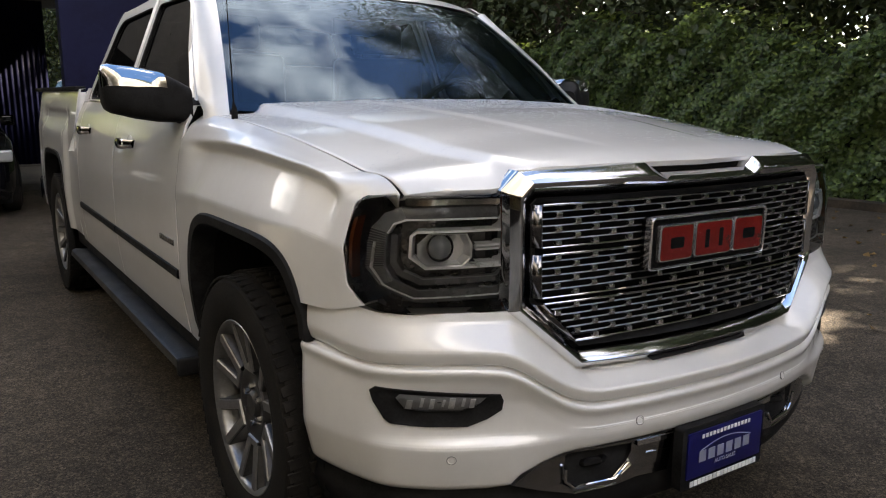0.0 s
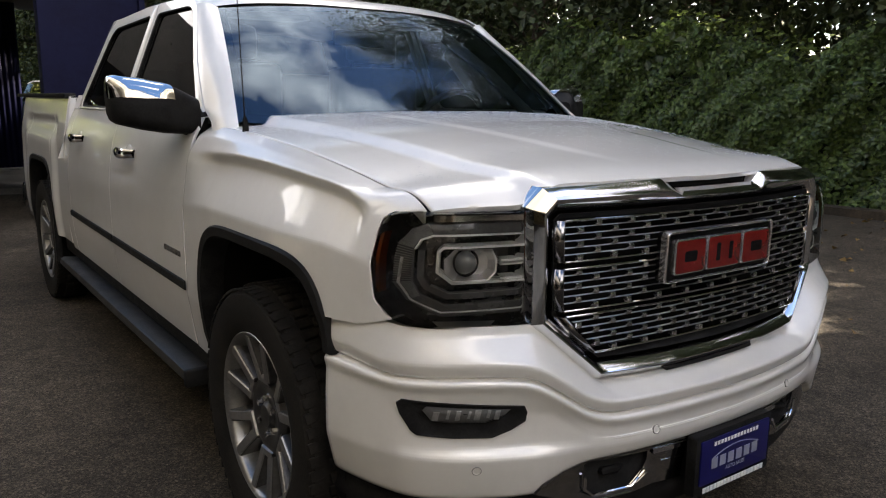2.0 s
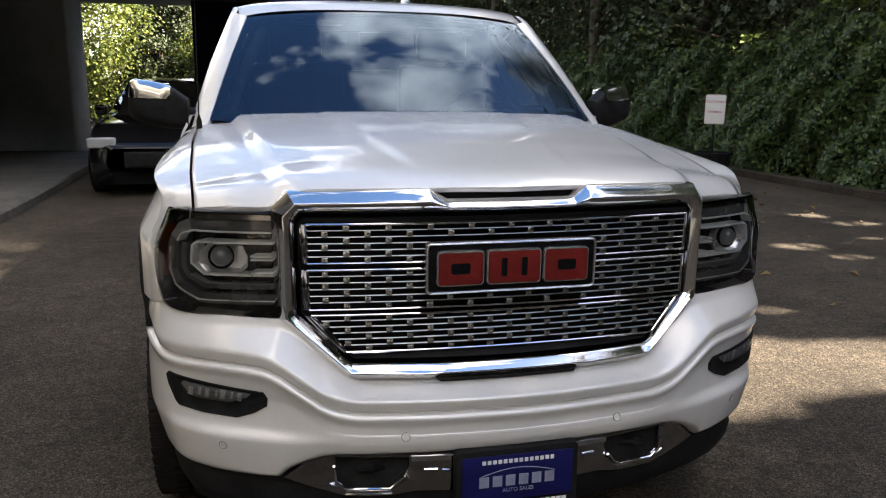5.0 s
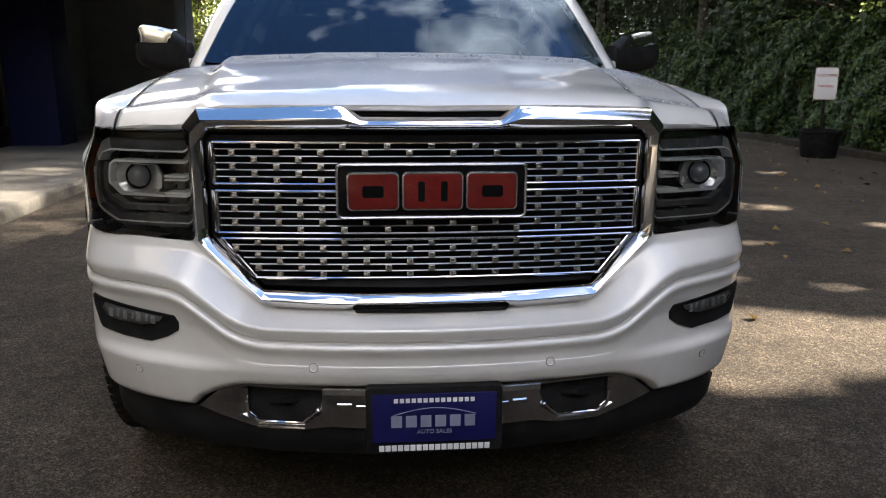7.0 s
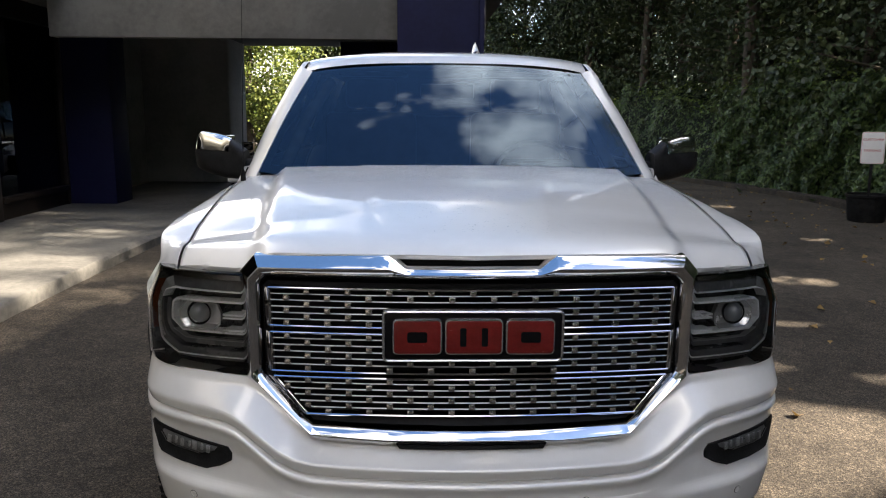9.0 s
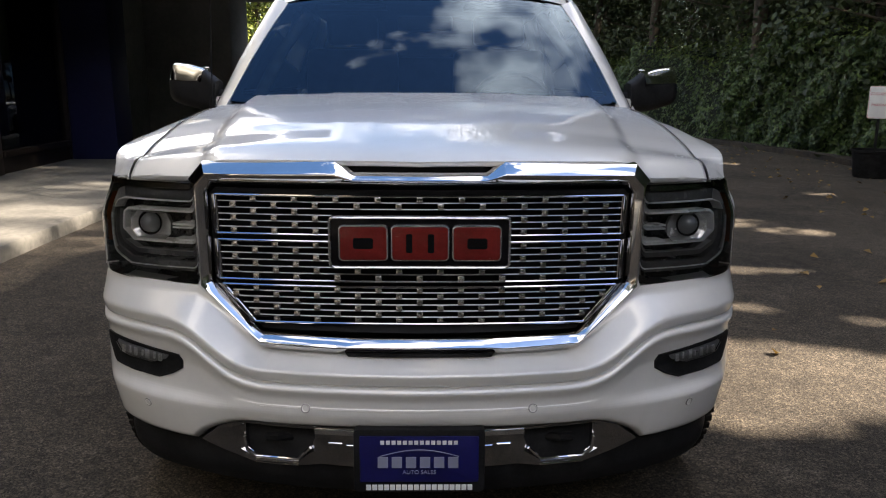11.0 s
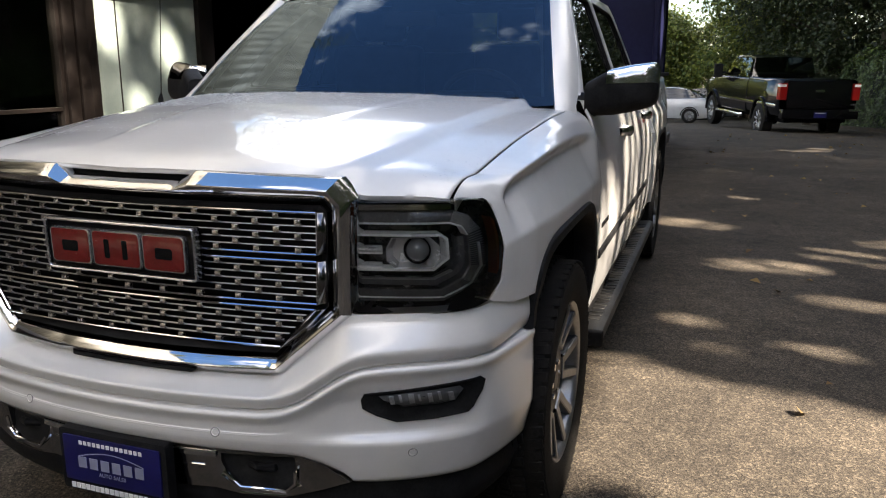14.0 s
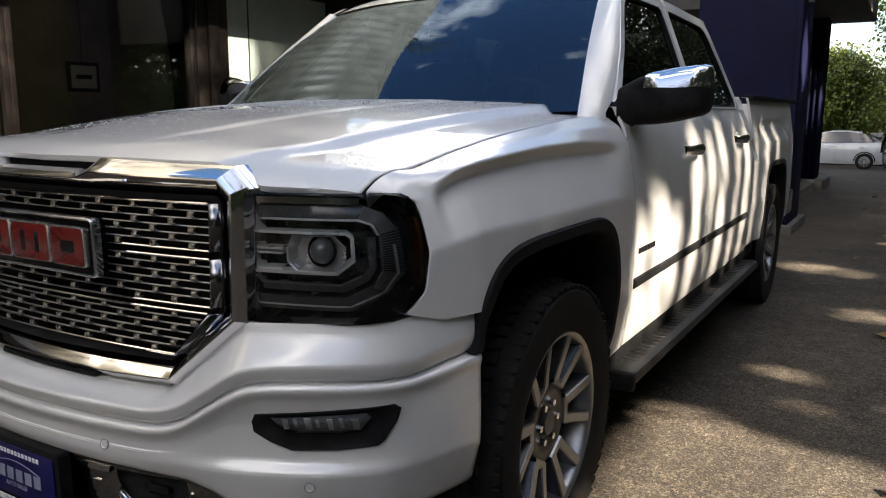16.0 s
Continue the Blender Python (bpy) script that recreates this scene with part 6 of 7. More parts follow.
def lit_patch(p, margin=0.0):
    """The broad sunlit patch beside the truck, seen along the sun's rays."""
    g = p - np.outer(p[:, 2] / TO_SUN.z, np.array(TO_SUN))
    wave = 0.06 * np.sin(g[:, 0] * 7.1) + 0.04 * np.sin(g[:, 0] * 17.3 + 1)
    near, far = 1.04 + 0.11 * (g[:, 0] - 1) + wave, 2.36 - 0.30 * (g[:, 0] - 1) + 0.5 * wave
    return (p[:, 2] > 0.3) & (g[:, 0] > 0.88 - margin) & (g[:, 0] < 2.85 + 2.5 * wave + margin) & (g[:, 1] > near - margin) & (g[:, 1] < far + margin)


def sun_hole(p, gaps=None):
    out = lit_patch(p, 0.03)
    d = np.array(TO_SUN)
    ragged = 0.92 + 0.12 * np.sin(p[:, 1] * 5.1 + p[:, 2] * 3.7) + 0.10 * np.sin(p[:, 0] * 7.3 - p[:, 2] * 6.1)
    for c, r in gaps or GAPS:
        q = p - np.array(c)
        along = q @ d
        away = np.linalg.norm(q - along[:, None] * d, axis=1)
        out |= (away < r * ragged) & (along > 0)
    return out


def woods(name, n, x0, x1, y0, y1, top, seed, label):
    """A thick belt of leaves behind the hedge."""
    rg = np.random.RandomState(seed)
    t = thing(name, label, "trees")
    c = np.stack([rg.uniform(x0, x1, n), rg.uniform(y0, y1, n), rg.uniform(0.3, 1, n)], 1)
    h = top * (0.75 + 0.2 * np.sin(c[:, 1] * 0.7) + 0.1 * np.sin(c[:, 1] * 1.9))
    c[:, 2] = h * rg.uniform(0, 1, n) ** 0.8
    c[:, 0] += 0.6 * np.sin(c[:, 1] * 1.3 + c[:, 2] * 1.1) + 0.3 * np.sin(c[:, 1] * 3.1 - c[:, 2] * 2.3)
    keep = ~sun_hole(c)
    keep &= ~((c[:, 1] > 0) & (c[:, 1] < 8.5) & (c[:, 2] < 5.5) & (rg.uniform(size=n) < 0.22))
    c = c[keep]
    nr = np.stack([-np.ones(len(c)), rg.normal(0, 0.7, len(c)), 0.4 + rg.normal(0, 0.7, len(c))], 1)
    v, f = leaves(c, nr, rg.uniform(0.10, 0.22, len(c)))
    tagged(cloud("foliage", v, f, M_LEAF_TREE, t, "dark leaves"), kind="stuff")
    return tagged(t, kind="stuff")


woods("woods", 60000, 11.2, 13.2, -10, 32, 7.5, 5, "dark dense foliage behind the hedge")
# extra height added here to block sun from the trees in front
woods("woods", 40000, 15.5, 18.0, -14, 40, 14.0, 6, "dark dense foliage behind the hedge")
# added out of view: keeps western sky light off the truck's side
woods("woods", 56000, -15, -12.5, -24, 24, 23.0, 9, "unseen trees added behind the shop to block sky")
# height and southern run added beyond view to shade the cream upper wall
woods("woods", 58000, 16.5, 19.5, -18, 6, 31.0, 12, "tall dark trees rising behind the hedge")
# added belt, unseen itself, that shades the trees at the far end
woods("woods", 30000, 20, 22.5, 12, 62, 17.0, 8, "unseen tall trees added east of the lot to block sun")
# tall back-row trees past y = 15 are added as sun blockers
for k, (x, y, h, sp) in enumerate(((10.5, -9, 11, 3.8), (10.8, -4.5, 12, 3.9), (10.3, -2.4, 12, 3.8), (10.2, 1.5, 10.5, 3.7), (11.0, 4.3, 12, 4.0), (10.3, 7.6, 11, 3.8), (9.8, 11.8, 12, 5.0), (9.6, 16, 11, 5.0), (9.6, 20.5, 11, 3.8), (9.0, 25.5, 12, 4.0),
                                     (14.5, -7, 21, 4.6), (14.8, -5.2, 23, 4.6), (14.5, 1.5, 22, 4.6), (14.7, 6, 26, 5.2), (14.9, 12, 27, 5.4), (14, 19, 20, 4.6), (13.6, 26, 21, 4.8), (13.0, 33, 20, 4.8), (8.9, 14, 12, 5.8), (8.5, 20, 12.5, 6.0), (8.2, 27, 12, 6.0), (7.6, 16.5, 14, 6.2), (7.0, 23, 14.5, 6.4), (6.6, 30, 14, 6.2))):
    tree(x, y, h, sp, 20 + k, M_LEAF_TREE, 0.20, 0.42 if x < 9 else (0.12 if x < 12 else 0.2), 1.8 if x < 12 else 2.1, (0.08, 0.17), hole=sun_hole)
# far trees: some take the leaf colour with sun painted in, others the dark one
for k, (x, y, h, sp, co) in enumerate(((-9, 40, 11, 3.4, 0), (-5.5, 44, 13, 3.2, 1), (-1.8, 43, 5.0, 2.4, 0), (2.5, 40, 8.5, 3.2, 0), (5.0, 36, 12, 3.6, 0), (7.5, 32, 13, 3.8, 1), (-13, 38, 13, 3.4, 1), (-4.5, 50, 7, 3.0, 1), (10, 36, 14, 4, 0))):
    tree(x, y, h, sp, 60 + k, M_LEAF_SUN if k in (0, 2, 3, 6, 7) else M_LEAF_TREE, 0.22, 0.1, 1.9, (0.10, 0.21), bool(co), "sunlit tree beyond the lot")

def far_belt(n, x0, x1, y0, y1, top, seed):
    rg = np.random.RandomState(seed)
    t = thing("woods", "dark trees closing the far end of the lot", "trees", kind="stuff")
    c = np.stack([rg.uniform(x0, x1, n), rg.uniform(y0, y1, n), rg.uniform(0, 1, n)], 1)
    h = top * (0.7 + 0.2 * np.sin(c[:, 0] * 0.6 + seed) + 0.12 * np.sin(c[:, 0] * 1.7)) * np.interp(c[:, 0], [0.8, 3.0], [1.0, 1.9])
    c[:, 2] = -0.95 + h * c[:, 2] ** 0.85
    c[:, 1] += 0.7 * np.sin(c[:, 0] * 1.1 + c[:, 2]) + 0.35 * np.sin(c[:, 0] * 2.9 - c[:, 2] * 2)
    nr = np.stack([rg.normal(0.2, 0.7, n), -np.ones(n), 0.5 + rg.normal(0, 0.7, n)], 1)
    v, f = leaves(c, nr, rg.uniform(0.10, 0.22, n))
    tagged(cloud("foliage", v, f, M_LEAF_TREE, t, "dark green leaves"), kind="stuff")


def south_belt(n, seed):
    rg = np.random.RandomState(seed)
    t = thing("woods", "dark trees across the lot", "trees", kind="stuff")
    a = rg.uniform(radians(190), radians(336), n)
    rad = rg.uniform(19, 22, n)
    c = np.stack([rad * np.cos(a), rad * np.sin(a), np.zeros(n)], 1)
    h = np.interp(a, [radians(190), radians(238), radians(262)], [31.0, 29.0, 15.0]) * (0.80 + 0.16 * np.sin(a * 9) + 0.10 * np.sin(a * 23))
    c[:, 2] = h * rg.uniform(0, 1, n) ** 0.85
    nr = np.stack([-np.cos(a), -np.sin(a), 0.4 * np.ones(n)], 1) + rg.normal(0, 0.5, (n, 3))
    keep = ~sun_hole(c)
    c, nr = c[keep], nr[keep]
    v, f = leaves(c, nr, rg.uniform(0.25, 0.5, len(c)))
    tagged(cloud("foliage", v, f, M_LEAF_TREE, t, "dark green leaves"), kind="stuff")


south_belt(64000, 31)
far_belt(60000, -30, 14, 43.5, 46, 5.4, 15)
structure("wall_upper", box(-5.9, -5.49, -14.2, 8.2, 3.36, 9.0, 0.02), M_SIDING, "cream upper wall above the shop")
siding = ribbed(0, 22.4, 0, 3.36, 8.98, 0.30, 0.03)
bmesh.ops.transform(siding, matrix=pose(-5.45, -14.2, 0, 0, 0, 90), verts=siding.verts)
thicken(structure("wall_siding", siding, M_SIDING, "cream ribbed metal siding above the shop", smooth=20), 0.003)

# ---- sign on a planter ----
M_SIGN = varied("white_sign_enamel", (0.74, 0.74, 0.74), (0.80, 0.80, 0.79), 5.0, (0.4, 0.55))
M_SIGN_RED = material("red_sign_ink", (0.45, 0.02, 0.03), 0.5)
SIGN = pose(6.43, 9.35, 0, 0, 0, -32)
sign = thing("parking_sign", "white metal parking sign with red lettering in a dark planter", "sign", m=SIGN)
pl = [[(r * math.cos(a), r * math.sin(a), z) for a in [2 * math.pi * k / 24 for k in range(24)]] for r, z in ((0.24, 0.0), (0.25, 0.02), (0.29, 0.36), (0.31, 0.37), (0.31, 0.40), (0.285, 0.40), (0.28, 0.36), (0.01, 0.35))]
part("planter", sheet(pl, True), M_BLACK, sign, "dark round planter")
part("post", box(-0.02, 0.02, 0.01, 0.05, 0.3, 1.25, 0.004), M_BLACK, sign)
face = part("sign_face", prism(rounded(-0.1525, 0.1525, 0.84, 1.297, 0.03), 0.004, 0.001), M_SIGN, sign)
part("sign_border", rim(rounded(-0.146, 0.146, 0.846, 1.291, 0.026), rounded(-0.141, 0.141, 0.851, 1.286, 0.022), 0.001, pose(0, -0.0006, 0)), M_SIGN_RED, sign)


def lettering(name, text, size, mat, parent, m):
    cu = bpy.data.curves.new(name, "FONT")
    cu.body, cu.size, cu.align_x, cu.align_y, cu.extrude = text, size, "CENTER", "CENTER", 0.0006
    ob = new(name, cu)
    me = bpy.data.meshes.new_from_object(ob.evaluated_get(bpy.context.evaluated_depsgraph_get()))
    bpy.data.objects.remove(ob)
    o = new(name, me)
    me.materials.append(mat)
    o.parent, o.matrix_basis = parent, m
    return o


lettering("word", "AUTO SALES", 0.015, M_PLATE_SILVER, plate, pose(0, 0.0226, 0.393, 90))
lettering("word", "CUSTOMER", 0.052, M_SIGN_RED, sign, pose(0, -0.002, 1.185, 90))
lettering("word", "PARKING", 0.052, M_SIGN_RED, sign, pose(0, -0.002, 1.03, 90))

# ---- other vehicles ----
M_CAR_BLACK = varied("black_car_paint", (0.005, 0.005, 0.006), (0.009, 0.009, 0.010), 3.0, (0.06, 0.11))
M_CAR_BLACK.node_tree.nodes["Principled BSDF"].inputs["Specular IOR Level"].default_value = 0.35
M_CAR_WHITE = varied("white_car_paint", (0.50, 0.51, 0.53), (0.56, 0.57, 0.58), 3.0, (0.25, 0.32), coat=1.0)
M_CAR_GREY = varied("grey_car_paint", (0.05, 0.055, 0.06), (0.07, 0.075, 0.08), 3.0, (0.22, 0.3), coat=1.0)
M_CAR_GLASS = glass("car_glass", (0.16, 0.19, 0.19), 1.7)


def simple_wheel(parent, x, y, r, w, side):
    ty = part("wheel", lathe([(-w / 2, r * 0.66), (-w * 0.52, r * 0.85), (-w * 0.42, r * 0.97), (0, r), (w * 0.42, r * 0.97), (w * 0.52, r * 0.85), (w / 2, r * 0.66)], 36), M_RUBBER, parent, m=pose(x, y, r, 0, 0, 0 if side > 0 else 180))
    part("rim", lathe([(w * 0.30, r * 0.69), (w * 0.50, r * 0.67), (w * 0.44, r * 0.60), (w * 0.10, r * 0.56), (w * 0.08, 0.02)], 36), M_ALLOY_DARK, ty)
    for k in range(10):
        b = sheet([[(w * 0.40, -0.10 * r, r * 0.14), (w * 0.46, 0, r * 0.14), (w * 0.40, 0.10 * r, r * 0.14)], [(w * 0.42, -0.055 * r, r * 0.62), (w * 0.48, 0, r * 0.62), (w * 0.42, 0.055 * r, r * 0.62)]])
        thicken(part("spoke", b, M_ALLOY, ty, m=Matrix.Rotation(2 * math.pi * k / 10, 4, "X")), 0.012)
    return ty


def section(y, half, zb, zt, tuck=0.06, crown=0.0, n=9):
    """One cross-section of a car body, from sill to sill over the top."""
    pts = [(half - tuck, y, zb), (half - 0.01, y, zb + 0.12), (half, y, zb + (zt - zb) * 0.5), (half - 0.02, y, zt - 0.08), (half - 0.06, y, zt - 0.02)]
    top = [(half * k, y, zt + crown * (1 - k * k)) for k in spaced(0.85, -0.85, n)]
    return pts + top + [(-x, y, z) for x, y, z in pts[::-1]]


def sedan(name, label, paint, m, group=""):
    """A four-door saloon facing -y, its front bumper at y = 0."""
    car = thing(name, label, "car", group, m)
    stations = [(0.0, 0.62, 0.30, 0.62), (0.06, 0.76, 0.22, 0.70), (0.25, 0.85, 0.20, 0.80), (0.7, 0.90, 0.20, 0.88), (1.2, 0.905, 0.20, 0.93), (1.6, 0.905, 0.20, 0.96), (2.4, 0.905, 0.20, 0.98), (3.2, 0.905, 0.20, 1.01), (3.9, 0.90, 0.20, 1.03), (4.3, 0.86, 0.24, 1.03), (4.52, 0.80, 0.30, 0.98), (4.60, 0.70, 0.34, 0.80)]
    part("body", sheet([section(y, h, zb, zt) for y, h, zb, zt in stations]), paint, car, smooth=50)
    roof = [(1.55, 0.70, 0.95), (2.05, 0.60, 1.36), (2.4, 0.57, 1.43), (2.9, 0.57, 1.44), (3.4, 0.58, 1.38), (3.8, 0.62, 1.22), (4.15, 0.68, 1.04)]
    rows = []
    for y, h, z in roof:
        rows.append([(h + 0.02, y, z - 0.03), (h, y, z), (h * 0.6, y, z + 0.02), (0, y, z + 0.025), (-h * 0.6, y, z + 0.02), (-h, y, z), (-h - 0.02, y, z - 0.03)])
    part("roof", sheet(rows[1:5]), paint, car, smooth=50)
    part("windscreen", sheet(rows[0:2]), M_CAR_GLASS, car)
    part("rear_window", sheet(rows[4:7]), M_CAR_GLASS, car)
    for sd in (1, -1):
        part("side_window", sheet([[(sd * 0.83, y, 0.97 + 0.015 * (y - 1.6)) for y in spaced(1.75, 3.85, 10)], [(sd * (0.60 + 0.02), lerp(f, [0, 0.25, 0.8, 1], [2.02, 2.3, 3.25, 3.5]), lerp(f, [0, 0.25, 0.8, 1], [1.34, 1.405, 1.375, 1.33])) for f in spaced(0, 1, 10)]]), M_CAR_GLASS, car, "dark side glass")
        for y in (2.68,):
            part("pillar", box(sd * 0.60, sd * 0.84, y, y + 0.07, 0.97, 0.99, 0.004), M_BLACK, car)
        for y in (2.35, 3.35):
            part("door_handle", box(sd * 0.895, sd * 0.925, y, y + 0.18, 0.83, 0.86, 0.008), paint, car)
        part("door_mirror", box(sd * 0.86, sd * 1.02, 1.75, 1.85, 0.95, 1.08, 0.03, segments=3), paint, car)
        part("headlight", box(sd * 0.50, sd * 0.83, 0.03, 0.35, 0.62, 0.75, 0.03, segments=3), M_LENS_SOLID, car, "clear headlight")
        part("tail_lamp", box(sd * 0.50, sd * 0.87, 4.30, 4.56, 0.80, 0.92, 0.03, segments=3), M_TAIL_RED, car, "red tail lamp")
        for y in (0.86, 3.56):
            arch = [[(sd * x, y + r * math.cos(a), 0.31 + r * math.sin(a)) for a in [math.pi * k / 16 for k in range(17)]] for r, x in ((0.37, 0.912), (0.33, 0.905), (0.33, 0.70))]
            part("wheel_arch", sheet(arch), M_LINER, car)
            simple_wheel(car, sd * 0.83, y, 0.315, 0.20, sd)
    part("grille", box(-0.42, 0.42, -0.005, 0.06, 0.38, 0.58, 0.03, segments=3), M_BLACK, car)
    part("underbody", box(-0.80, 0.80, 0.2, 4.4, 0.16, 0.32, 0.02), M_LINER, car)
    part("cabin", box(-0.60, 0.60, 1.9, 3.7, 0.6, 1.15, 0.05), M_INTERIOR, car)
    part("number_plate", box(-0.16, 0.16, 4.585, 4.61, 0.56, 0.66, 0.004), M_WHITE_INK, car)
    return car


M_LENS_SOLID = material("headlight_plastic", (0.30, 0.31, 0.32), 0.1, coat=1.0)


def far_pickup(m):
    """A lifted black crew cab pickup facing -y, its front bumper at y = 0."""
    t = thing("pickup_truck", "tall black pickup truck with chrome side steps and red tail lamps", "pickup truck", m=m)
    cab = [(0.02, 0.90, 0.62, 1.10), (0.12, 0.97, 0.55, 1.26), (0.5, 1.0, 0.55, 1.34), (1.2, 1.0, 0.55, 1.38), (1.55, 1.0, 0.55, 1.40), (3.85, 1.0, 0.55, 1.42)]
    part("cab_body", sheet([section(y, h, zb, zt, 0.04) for y, h, zb, zt in cab]), M_CAR_BLACK, t, smooth=45)
    gh = [(1.6, 0.90, 1.40), (2.05, 0.78, 1.88), (2.4, 0.76, 1.95), (3.3, 0.76, 1.96), (3.75, 0.78, 1.90), (3.87, 0.88, 1.42)]
    rows = [[(h + 0.02, y, z - 0.03), (h, y, z), (h * 0.5, y, z + 0.02), (0, y, z + 0.025), (-h * 0.5, y, z + 0.02), (-h, y, z), (-h - 0.02, y, z - 0.03)] for y, h, z in gh]
    part("roof", sheet(rows[1:5]), M_CAR_BLACK, t, smooth=45)
    part("windscreen", sheet(rows[0:2]), M_CAR_GLASS, t)
    part("rear_window", sheet(rows[4:6]), M_CAR_GLASS, t)
    part("cabin", box(-0.75, 0.75, 1.9, 3.7, 0.9, 1.5, 0.05), M_INTERIOR, t)
    bedr = [(3.92, 1.0, 0.62, 1.45), (5.0, 1.0, 0.62, 1.45), (6.10, 1.0, 0.62, 1.45), (6.16, 0.96, 0.66, 1.42)]
    part("cargo_bed", sheet([section(y, h, zb, zt, 0.04) for y, h, zb, zt in bedr]), M_CAR_BLACK, t, smooth=45)
    part("tailgate", box(-0.80, 0.80, 6.14, 6.20, 0.80, 1.42, 0.02), M_CAR_BLACK, t)
    part("tailgate_handle", box(-0.12, 0.12, 6.19, 6.215, 1.16, 1.22, 0.01), M_CHROME, t)
    part("rear_bumper", box(-0.96, 0.96, 6.12, 6.36, 0.56, 0.78, 0.03), M_GLOSS_BLACK, t)
    part("bumper_step", box(-0.94, -0.70, 6.30, 6.37, 0.74, 0.79, 0.01), M_CHROME, t)
    part("number_plate", box(-0.16, 0.16, 6.355, 6.37, 0.60, 0.72, 0.004), M_PLATE_BLUE, t, "blue plate with white bars")
    part("plate_bars", box(-0.13, 0.13, 6.369, 6.374, 0.69, 0.71, 0.001), M_WHITE_INK, t)
    part("underbody", box(-0.75, 0.75, 0.3, 6.0, 0.45, 0.75, 0.02), M_LINER, t)
    for sd in (1, -1):
        part("side_window", sheet([[(sd * 0.925, y, 1.43) for y in spaced(1.85, 3.70, 8)], [(sd * 0.80, lerp(f, [0, 0.2, 1], [2.12, 2.35, 3.62]), lerp(f, [0, 0.2, 1], [1.86, 1.90, 1.90])) for f in spaced(0, 1, 8)]]), M_CAR_GLASS, t, "side glass")
        part("pillar", box(sd * 0.80, sd * 0.93, 2.78, 2.86, 1.40, 1.44, 0.004), M_CAR_BLACK, t)
        part("side_strip", box(sd * 0.99, sd * 1.012, 0.75, 6.0, 0.80, 0.88, 0.006), M_MID_CHROME, t, "grey side strip")
        part("step_bar", tube([(sd * 1.02, 1.55, 0.50), (sd * 1.06, 1.65, 0.48), (sd * 1.06, 3.7, 0.48), (sd * 1.02, 3.8, 0.50)], 0.045, 10), M_CHROME, t, "chrome step bar")
        part("door_mirror", box(sd * 1.02, sd * 1.28, 1.72, 1.84, 1.36, 1.72, 0.04, segments=3), M_BLACK, t)
        part("mirror_arm", box(sd * 0.92, sd * 1.05, 1.76, 1.80, 1.46, 1.52, 0.01), M_BLACK, t)
        part("tail_lamp", box(sd * 0.82, sd * 1.008, 6.02, 6.21, 0.98, 1.36, 0.02, segments=3), M_TAIL_RED, t, "tall red tail lamp")
        part("lamp_lens", box(sd * 0.85, sd * 1.012, 6.03, 6.215, 1.28, 1.34, 0.01), M_WHITE_INK, t)
        for y in (1.0, 4.96):
            arch = [[(sd * x, y + r * math.cos(a), 0.42 + r * math.sin(a) * 1.05) for a in [math.pi * k / 18 for k in range(19)]] for r, x in ((0.57, 0.99), (0.56, 1.05), (0.50, 1.055), (0.48, 1.0), (0.48, 0.7))]
            part("fender_flare", sheet(arch), M_GLOSS_BLACK, t, "gloss black fender flare")
            simple_wheel(t, sd * 0.90, y, 0.42, 0.28, sd)
    return t


heading = math.degrees(math.atan2(0.32, 0.947))
axle = Vector((3.36, 22.2))
front = axle + Vector((-0.32, 0.947)) * 4.96
far_pickup(pose(front.x, front.y, ground_z(23.5), -1.4, 0, 180 + heading) @ Matrix.Diagonal((1.02, 1.0, 1.12, 1)))
sedan("parked_car", "white saloon car parked side-on across the lot", M_CAR_WHITE, pose(0.22 - 3.56, 32.2 + 0.83, ground_z(32.6), 0, 0, -90), "parked cars")
sedan("parked_car", "dark grey car parked behind the white saloon", M_CAR_GREY, pose(-2.2, 38.6, ground_z(36), 0, 0, -90), "parked cars")
sedan("parked_car", "black car parked under the canopy", M_CAR_BLACK, pose(-1.76, 8.25, 0, 0, 0, 0), "parked cars")
sedan("parked_car", "white car parked deep under the canopy", M_CAR_WHITE, pose(-1.9, 16.4, ground_z(17), 0, 0, 0), "parked cars")

# ---- rain drops on the hood ----
M_DROP = glass("water_drop", (0.86, 0.88, 0.90), 1.45)
drop_rng = np.random.RandomState(4)
verts, faces = [], []
for k in range(21000):
    u = drop_rng.uniform(-1, 1)
    y = drop_rng.uniform(0.30, 1.45) if k % 3 else drop_rng.uniform(0.95, 1.45)
    x = u * (seam_x(y) - 0.02)
    if y < hood_edge(x) + 0.06 or (y < 0.75 and drop_rng.uniform() < 0.55):
        continue
    if y < 0.95 and math.sin(x * 6.3 + y * 3) + math.sin(y * 11 - x * 4.1) + drop_rng.uniform(-0.8, 0.8) < 0:
        continue
    r = drop_rng.uniform(0.0010, 0.0030)
    z = hood_z(x, y)
    b = len(verts)
    for rr, h in ((1.0, 0.0), (0.75, 0.42)):
        verts += [(x + r * rr * math.cos(a), y + r * rr * math.sin(a), z + r * h + 0.0002) for a in [math.pi * j / 3 for j in range(6)]]
    verts.append((x, y, z + r * 0.6))
    for j in range(6):
        i = (j + 1) % 6
        faces.append((b + j, b + i, b + 6 + i, b + 6 + j))
        faces.append((b + 6 + j, b + 6 + i, b + 12))
me = bpy.data.meshes.new("rain_drops")
me.from_pydata(verts, [], faces)
me.materials.append(M_DROP)
me.polygons.foreach_set("use_smooth", [True] * len(me.polygons))
drops = new("rain_drops", me)
drops.parent = truck
tagged(drops, "clear rain drops on white paint", kind="stuff")

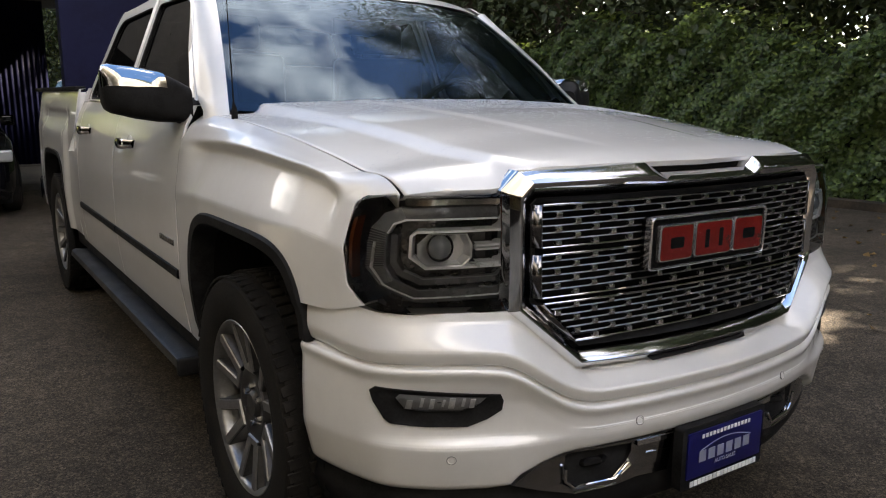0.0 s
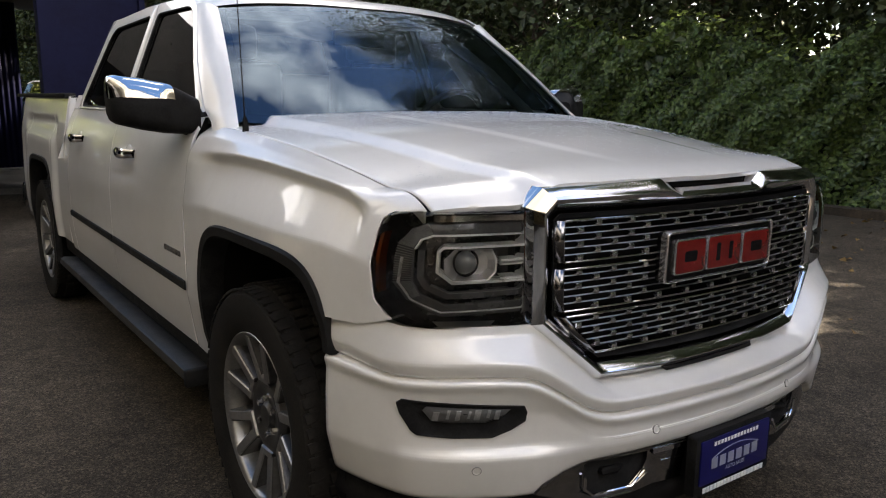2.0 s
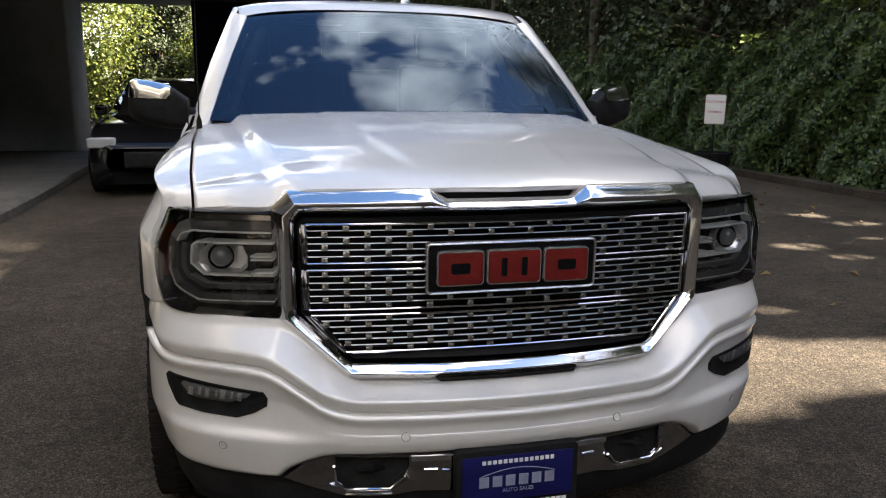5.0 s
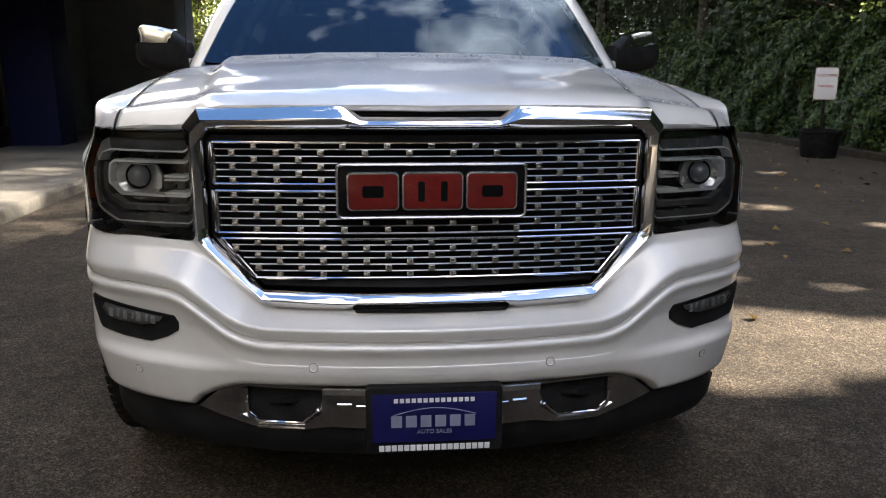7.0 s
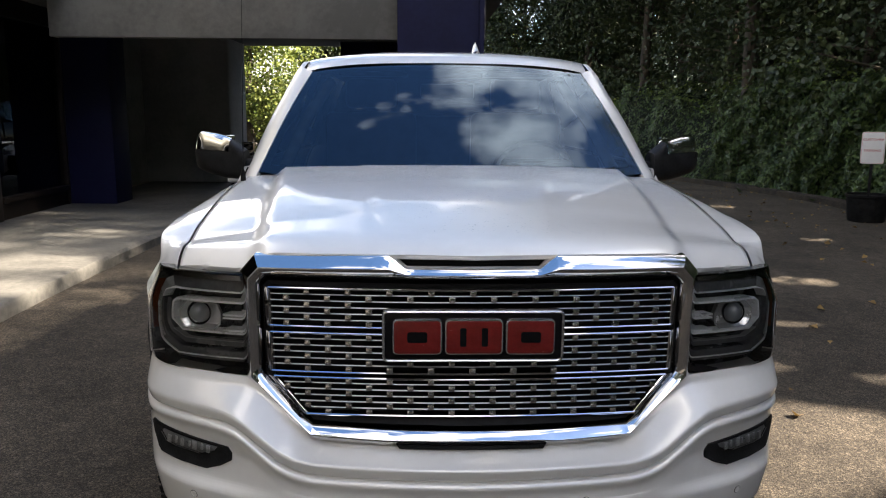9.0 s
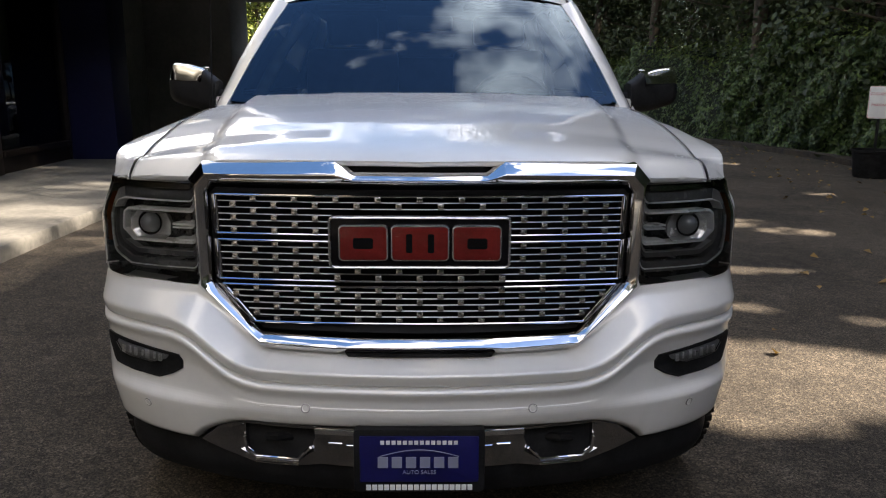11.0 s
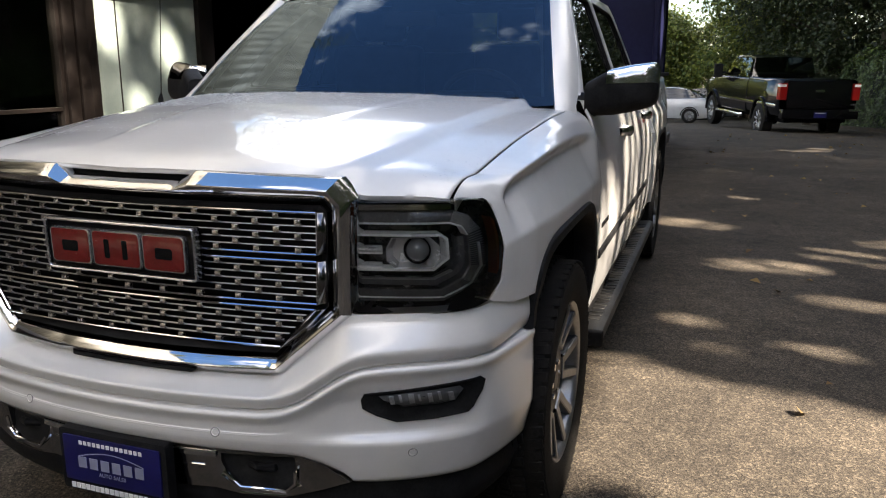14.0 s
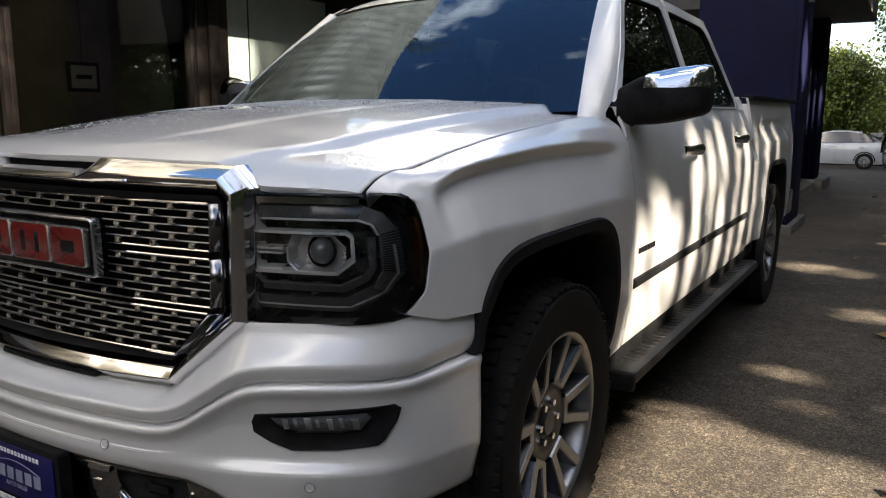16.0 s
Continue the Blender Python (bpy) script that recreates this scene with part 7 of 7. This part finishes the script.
# ---- fallen leaves and loose grit on the asphalt ----
M_DRY = leaf_material("dry_leaf", (0.10, 0.055, 0.015), (0.30, 0.19, 0.06), 0.7)
n = 420
lr = np.random.RandomState(9)
c = np.stack([np.where(lr.uniform(size=n) < 0.6, lr.uniform(4.5, 7.6, n), lr.uniform(1.2, 6, n)), lr.uniform(-3, 20, n), np.zeros(n)], 1)
c[:, 2] = np.array([ground_z(q) for q in c[:, 1]]) + 0.012
v, f = leaves(c, np.stack([lr.normal(0, 0.25, n), lr.normal(0, 0.25, n), np.ones(n)], 1), lr.uniform(0.03, 0.085, n), 0.6)
lv = cloud("fallen_leaves", v, f, M_DRY, None, "dry yellow and brown leaves scattered on asphalt")
tagged(lv, "", "leaves", "", "stuff")
M_GRIT = varied("grit", (0.045, 0.038, 0.03), (0.15, 0.125, 0.092), 40.0, (0.8, 0.95))
n = 26000
gx, gy = lr.uniform(-4.5, 6.5, n), lr.uniform(-1.0, 9, n)
near = lr.uniform(size=n) < 0.5
gx, gy = np.where(near, lr.uniform(0.6, 4, n), gx), np.where(near, lr.uniform(-0.5, 4, n), gy)
west = lr.uniform(size=n) < 0.38
gx, gy = np.where(west, lr.uniform(-3.0, -0.9, n), gx), np.where(west, lr.uniform(-0.6, 4.5, n), gy)
gx = np.where((gx < -3.1), -gx, gx)
r = lr.uniform(0.002, 0.0058, n)
base = np.array([(1, 0, 0), (-0.5, 0.87, 0), (-0.5, -0.87, 0), (0.1, 0.1, 0.8)])
rot = lr.uniform(0, 6.28, n)
cs, sn = np.cos(rot), np.sin(rot)
vv = np.stack([gx[:, None] + r[:, None] * (base[:, 0] * cs[:, None] - base[:, 1] * sn[:, None]), gy[:, None] + r[:, None] * (base[:, 0] * sn[:, None] + base[:, 1] * cs[:, None]), 0.0005 + r[:, None] * base[:, 2][None, :] * np.ones((n, 1))], 2).reshape(-1, 3)
kk = np.arange(n) * 4
ff = np.concatenate([np.stack([kk, kk + 1, kk + 3], 1), np.stack([kk + 1, kk + 2, kk + 3], 1), np.stack([kk + 2, kk, kk + 3], 1)])
gr = cloud("loose_grit", vv, ff, M_GRIT, None, "small pale stones loose on the asphalt")
tagged(gr, "", "gravel", "", "stuff")

# ---- inside the shop ----
M_DESK = varied("tan_wood", (0.20, 0.13, 0.07), (0.30, 0.20, 0.11), 4.0, (0.4, 0.6), stretch=(1, 6, 1))
M_PAPER = material("paper", (0.62, 0.62, 0.58), 0.8)
M_SCREEN = material("dark_screen", (0.01, 0.012, 0.015), 0.15)
desk = thing("desk", "tan wooden desk behind the shop window", "desk", m=pose(-7.0, 6.6, 0.13))
part("desktop", box(-0.4, 0.4, -1.1, 1.1, 0.71, 0.75, 0.01), M_DESK, desk)
part("front_panel", box(0.30, 0.34, -1.05, 1.05, 0.0, 0.71, 0.004), M_DESK, desk)
for sy in (-1.05, 1.02):
    part("side_panel", box(-0.38, 0.34, sy, sy + 0.03, 0.0, 0.71, 0.004), M_DESK, desk)
for y, z, w, h, mat, nm, lb, cat in ((6.0, 0.88, 0.28, 0.10, M_PAPER, "paper_stack", "stack of white paper on the desk", "paper"), (6.75, 0.88, 0.34, 0.16, M_SCREEN, "printer", "dark desk printer with a paper tray", "printer"), (7.35, 0.88, 0.05, 0.22, M_PAPER, "leaflet_stand", "white leaflet stand on the desk", "stand")):
    tagged(part(nm, box(-7.15, -6.85, y, y + w, z, z + h, 0.01), mat, None, lb), lb, cat)
for y, z, w, h in ((6.2, 1.75, 0.5, 0.42), (5.0, 1.6, 0.4, 0.5)):
    fr = thing("picture_frame", "small framed notice hanging in the shop", "picture", m=pose(-8.6, y, z))
    part("frame", box(-0.02, 0.02, -w / 2, w / 2, -h / 2, h / 2, 0.005), M_FRAME, fr)
    part("sheet", box(0.02, 0.026, -w / 2 + 0.05, w / 2 - 0.05, -h / 2 + 0.05, h / 2 - 0.05), M_PAPER, fr)
    part("bars", box(0.026, 0.03, -w / 4, w / 4, -0.03, 0.03), M_FRAME, fr)
    part("wire", tube([(0, 0, h / 2), (0, 0, 3.5 - z)], 0.004, 5), M_BLACK, fr)
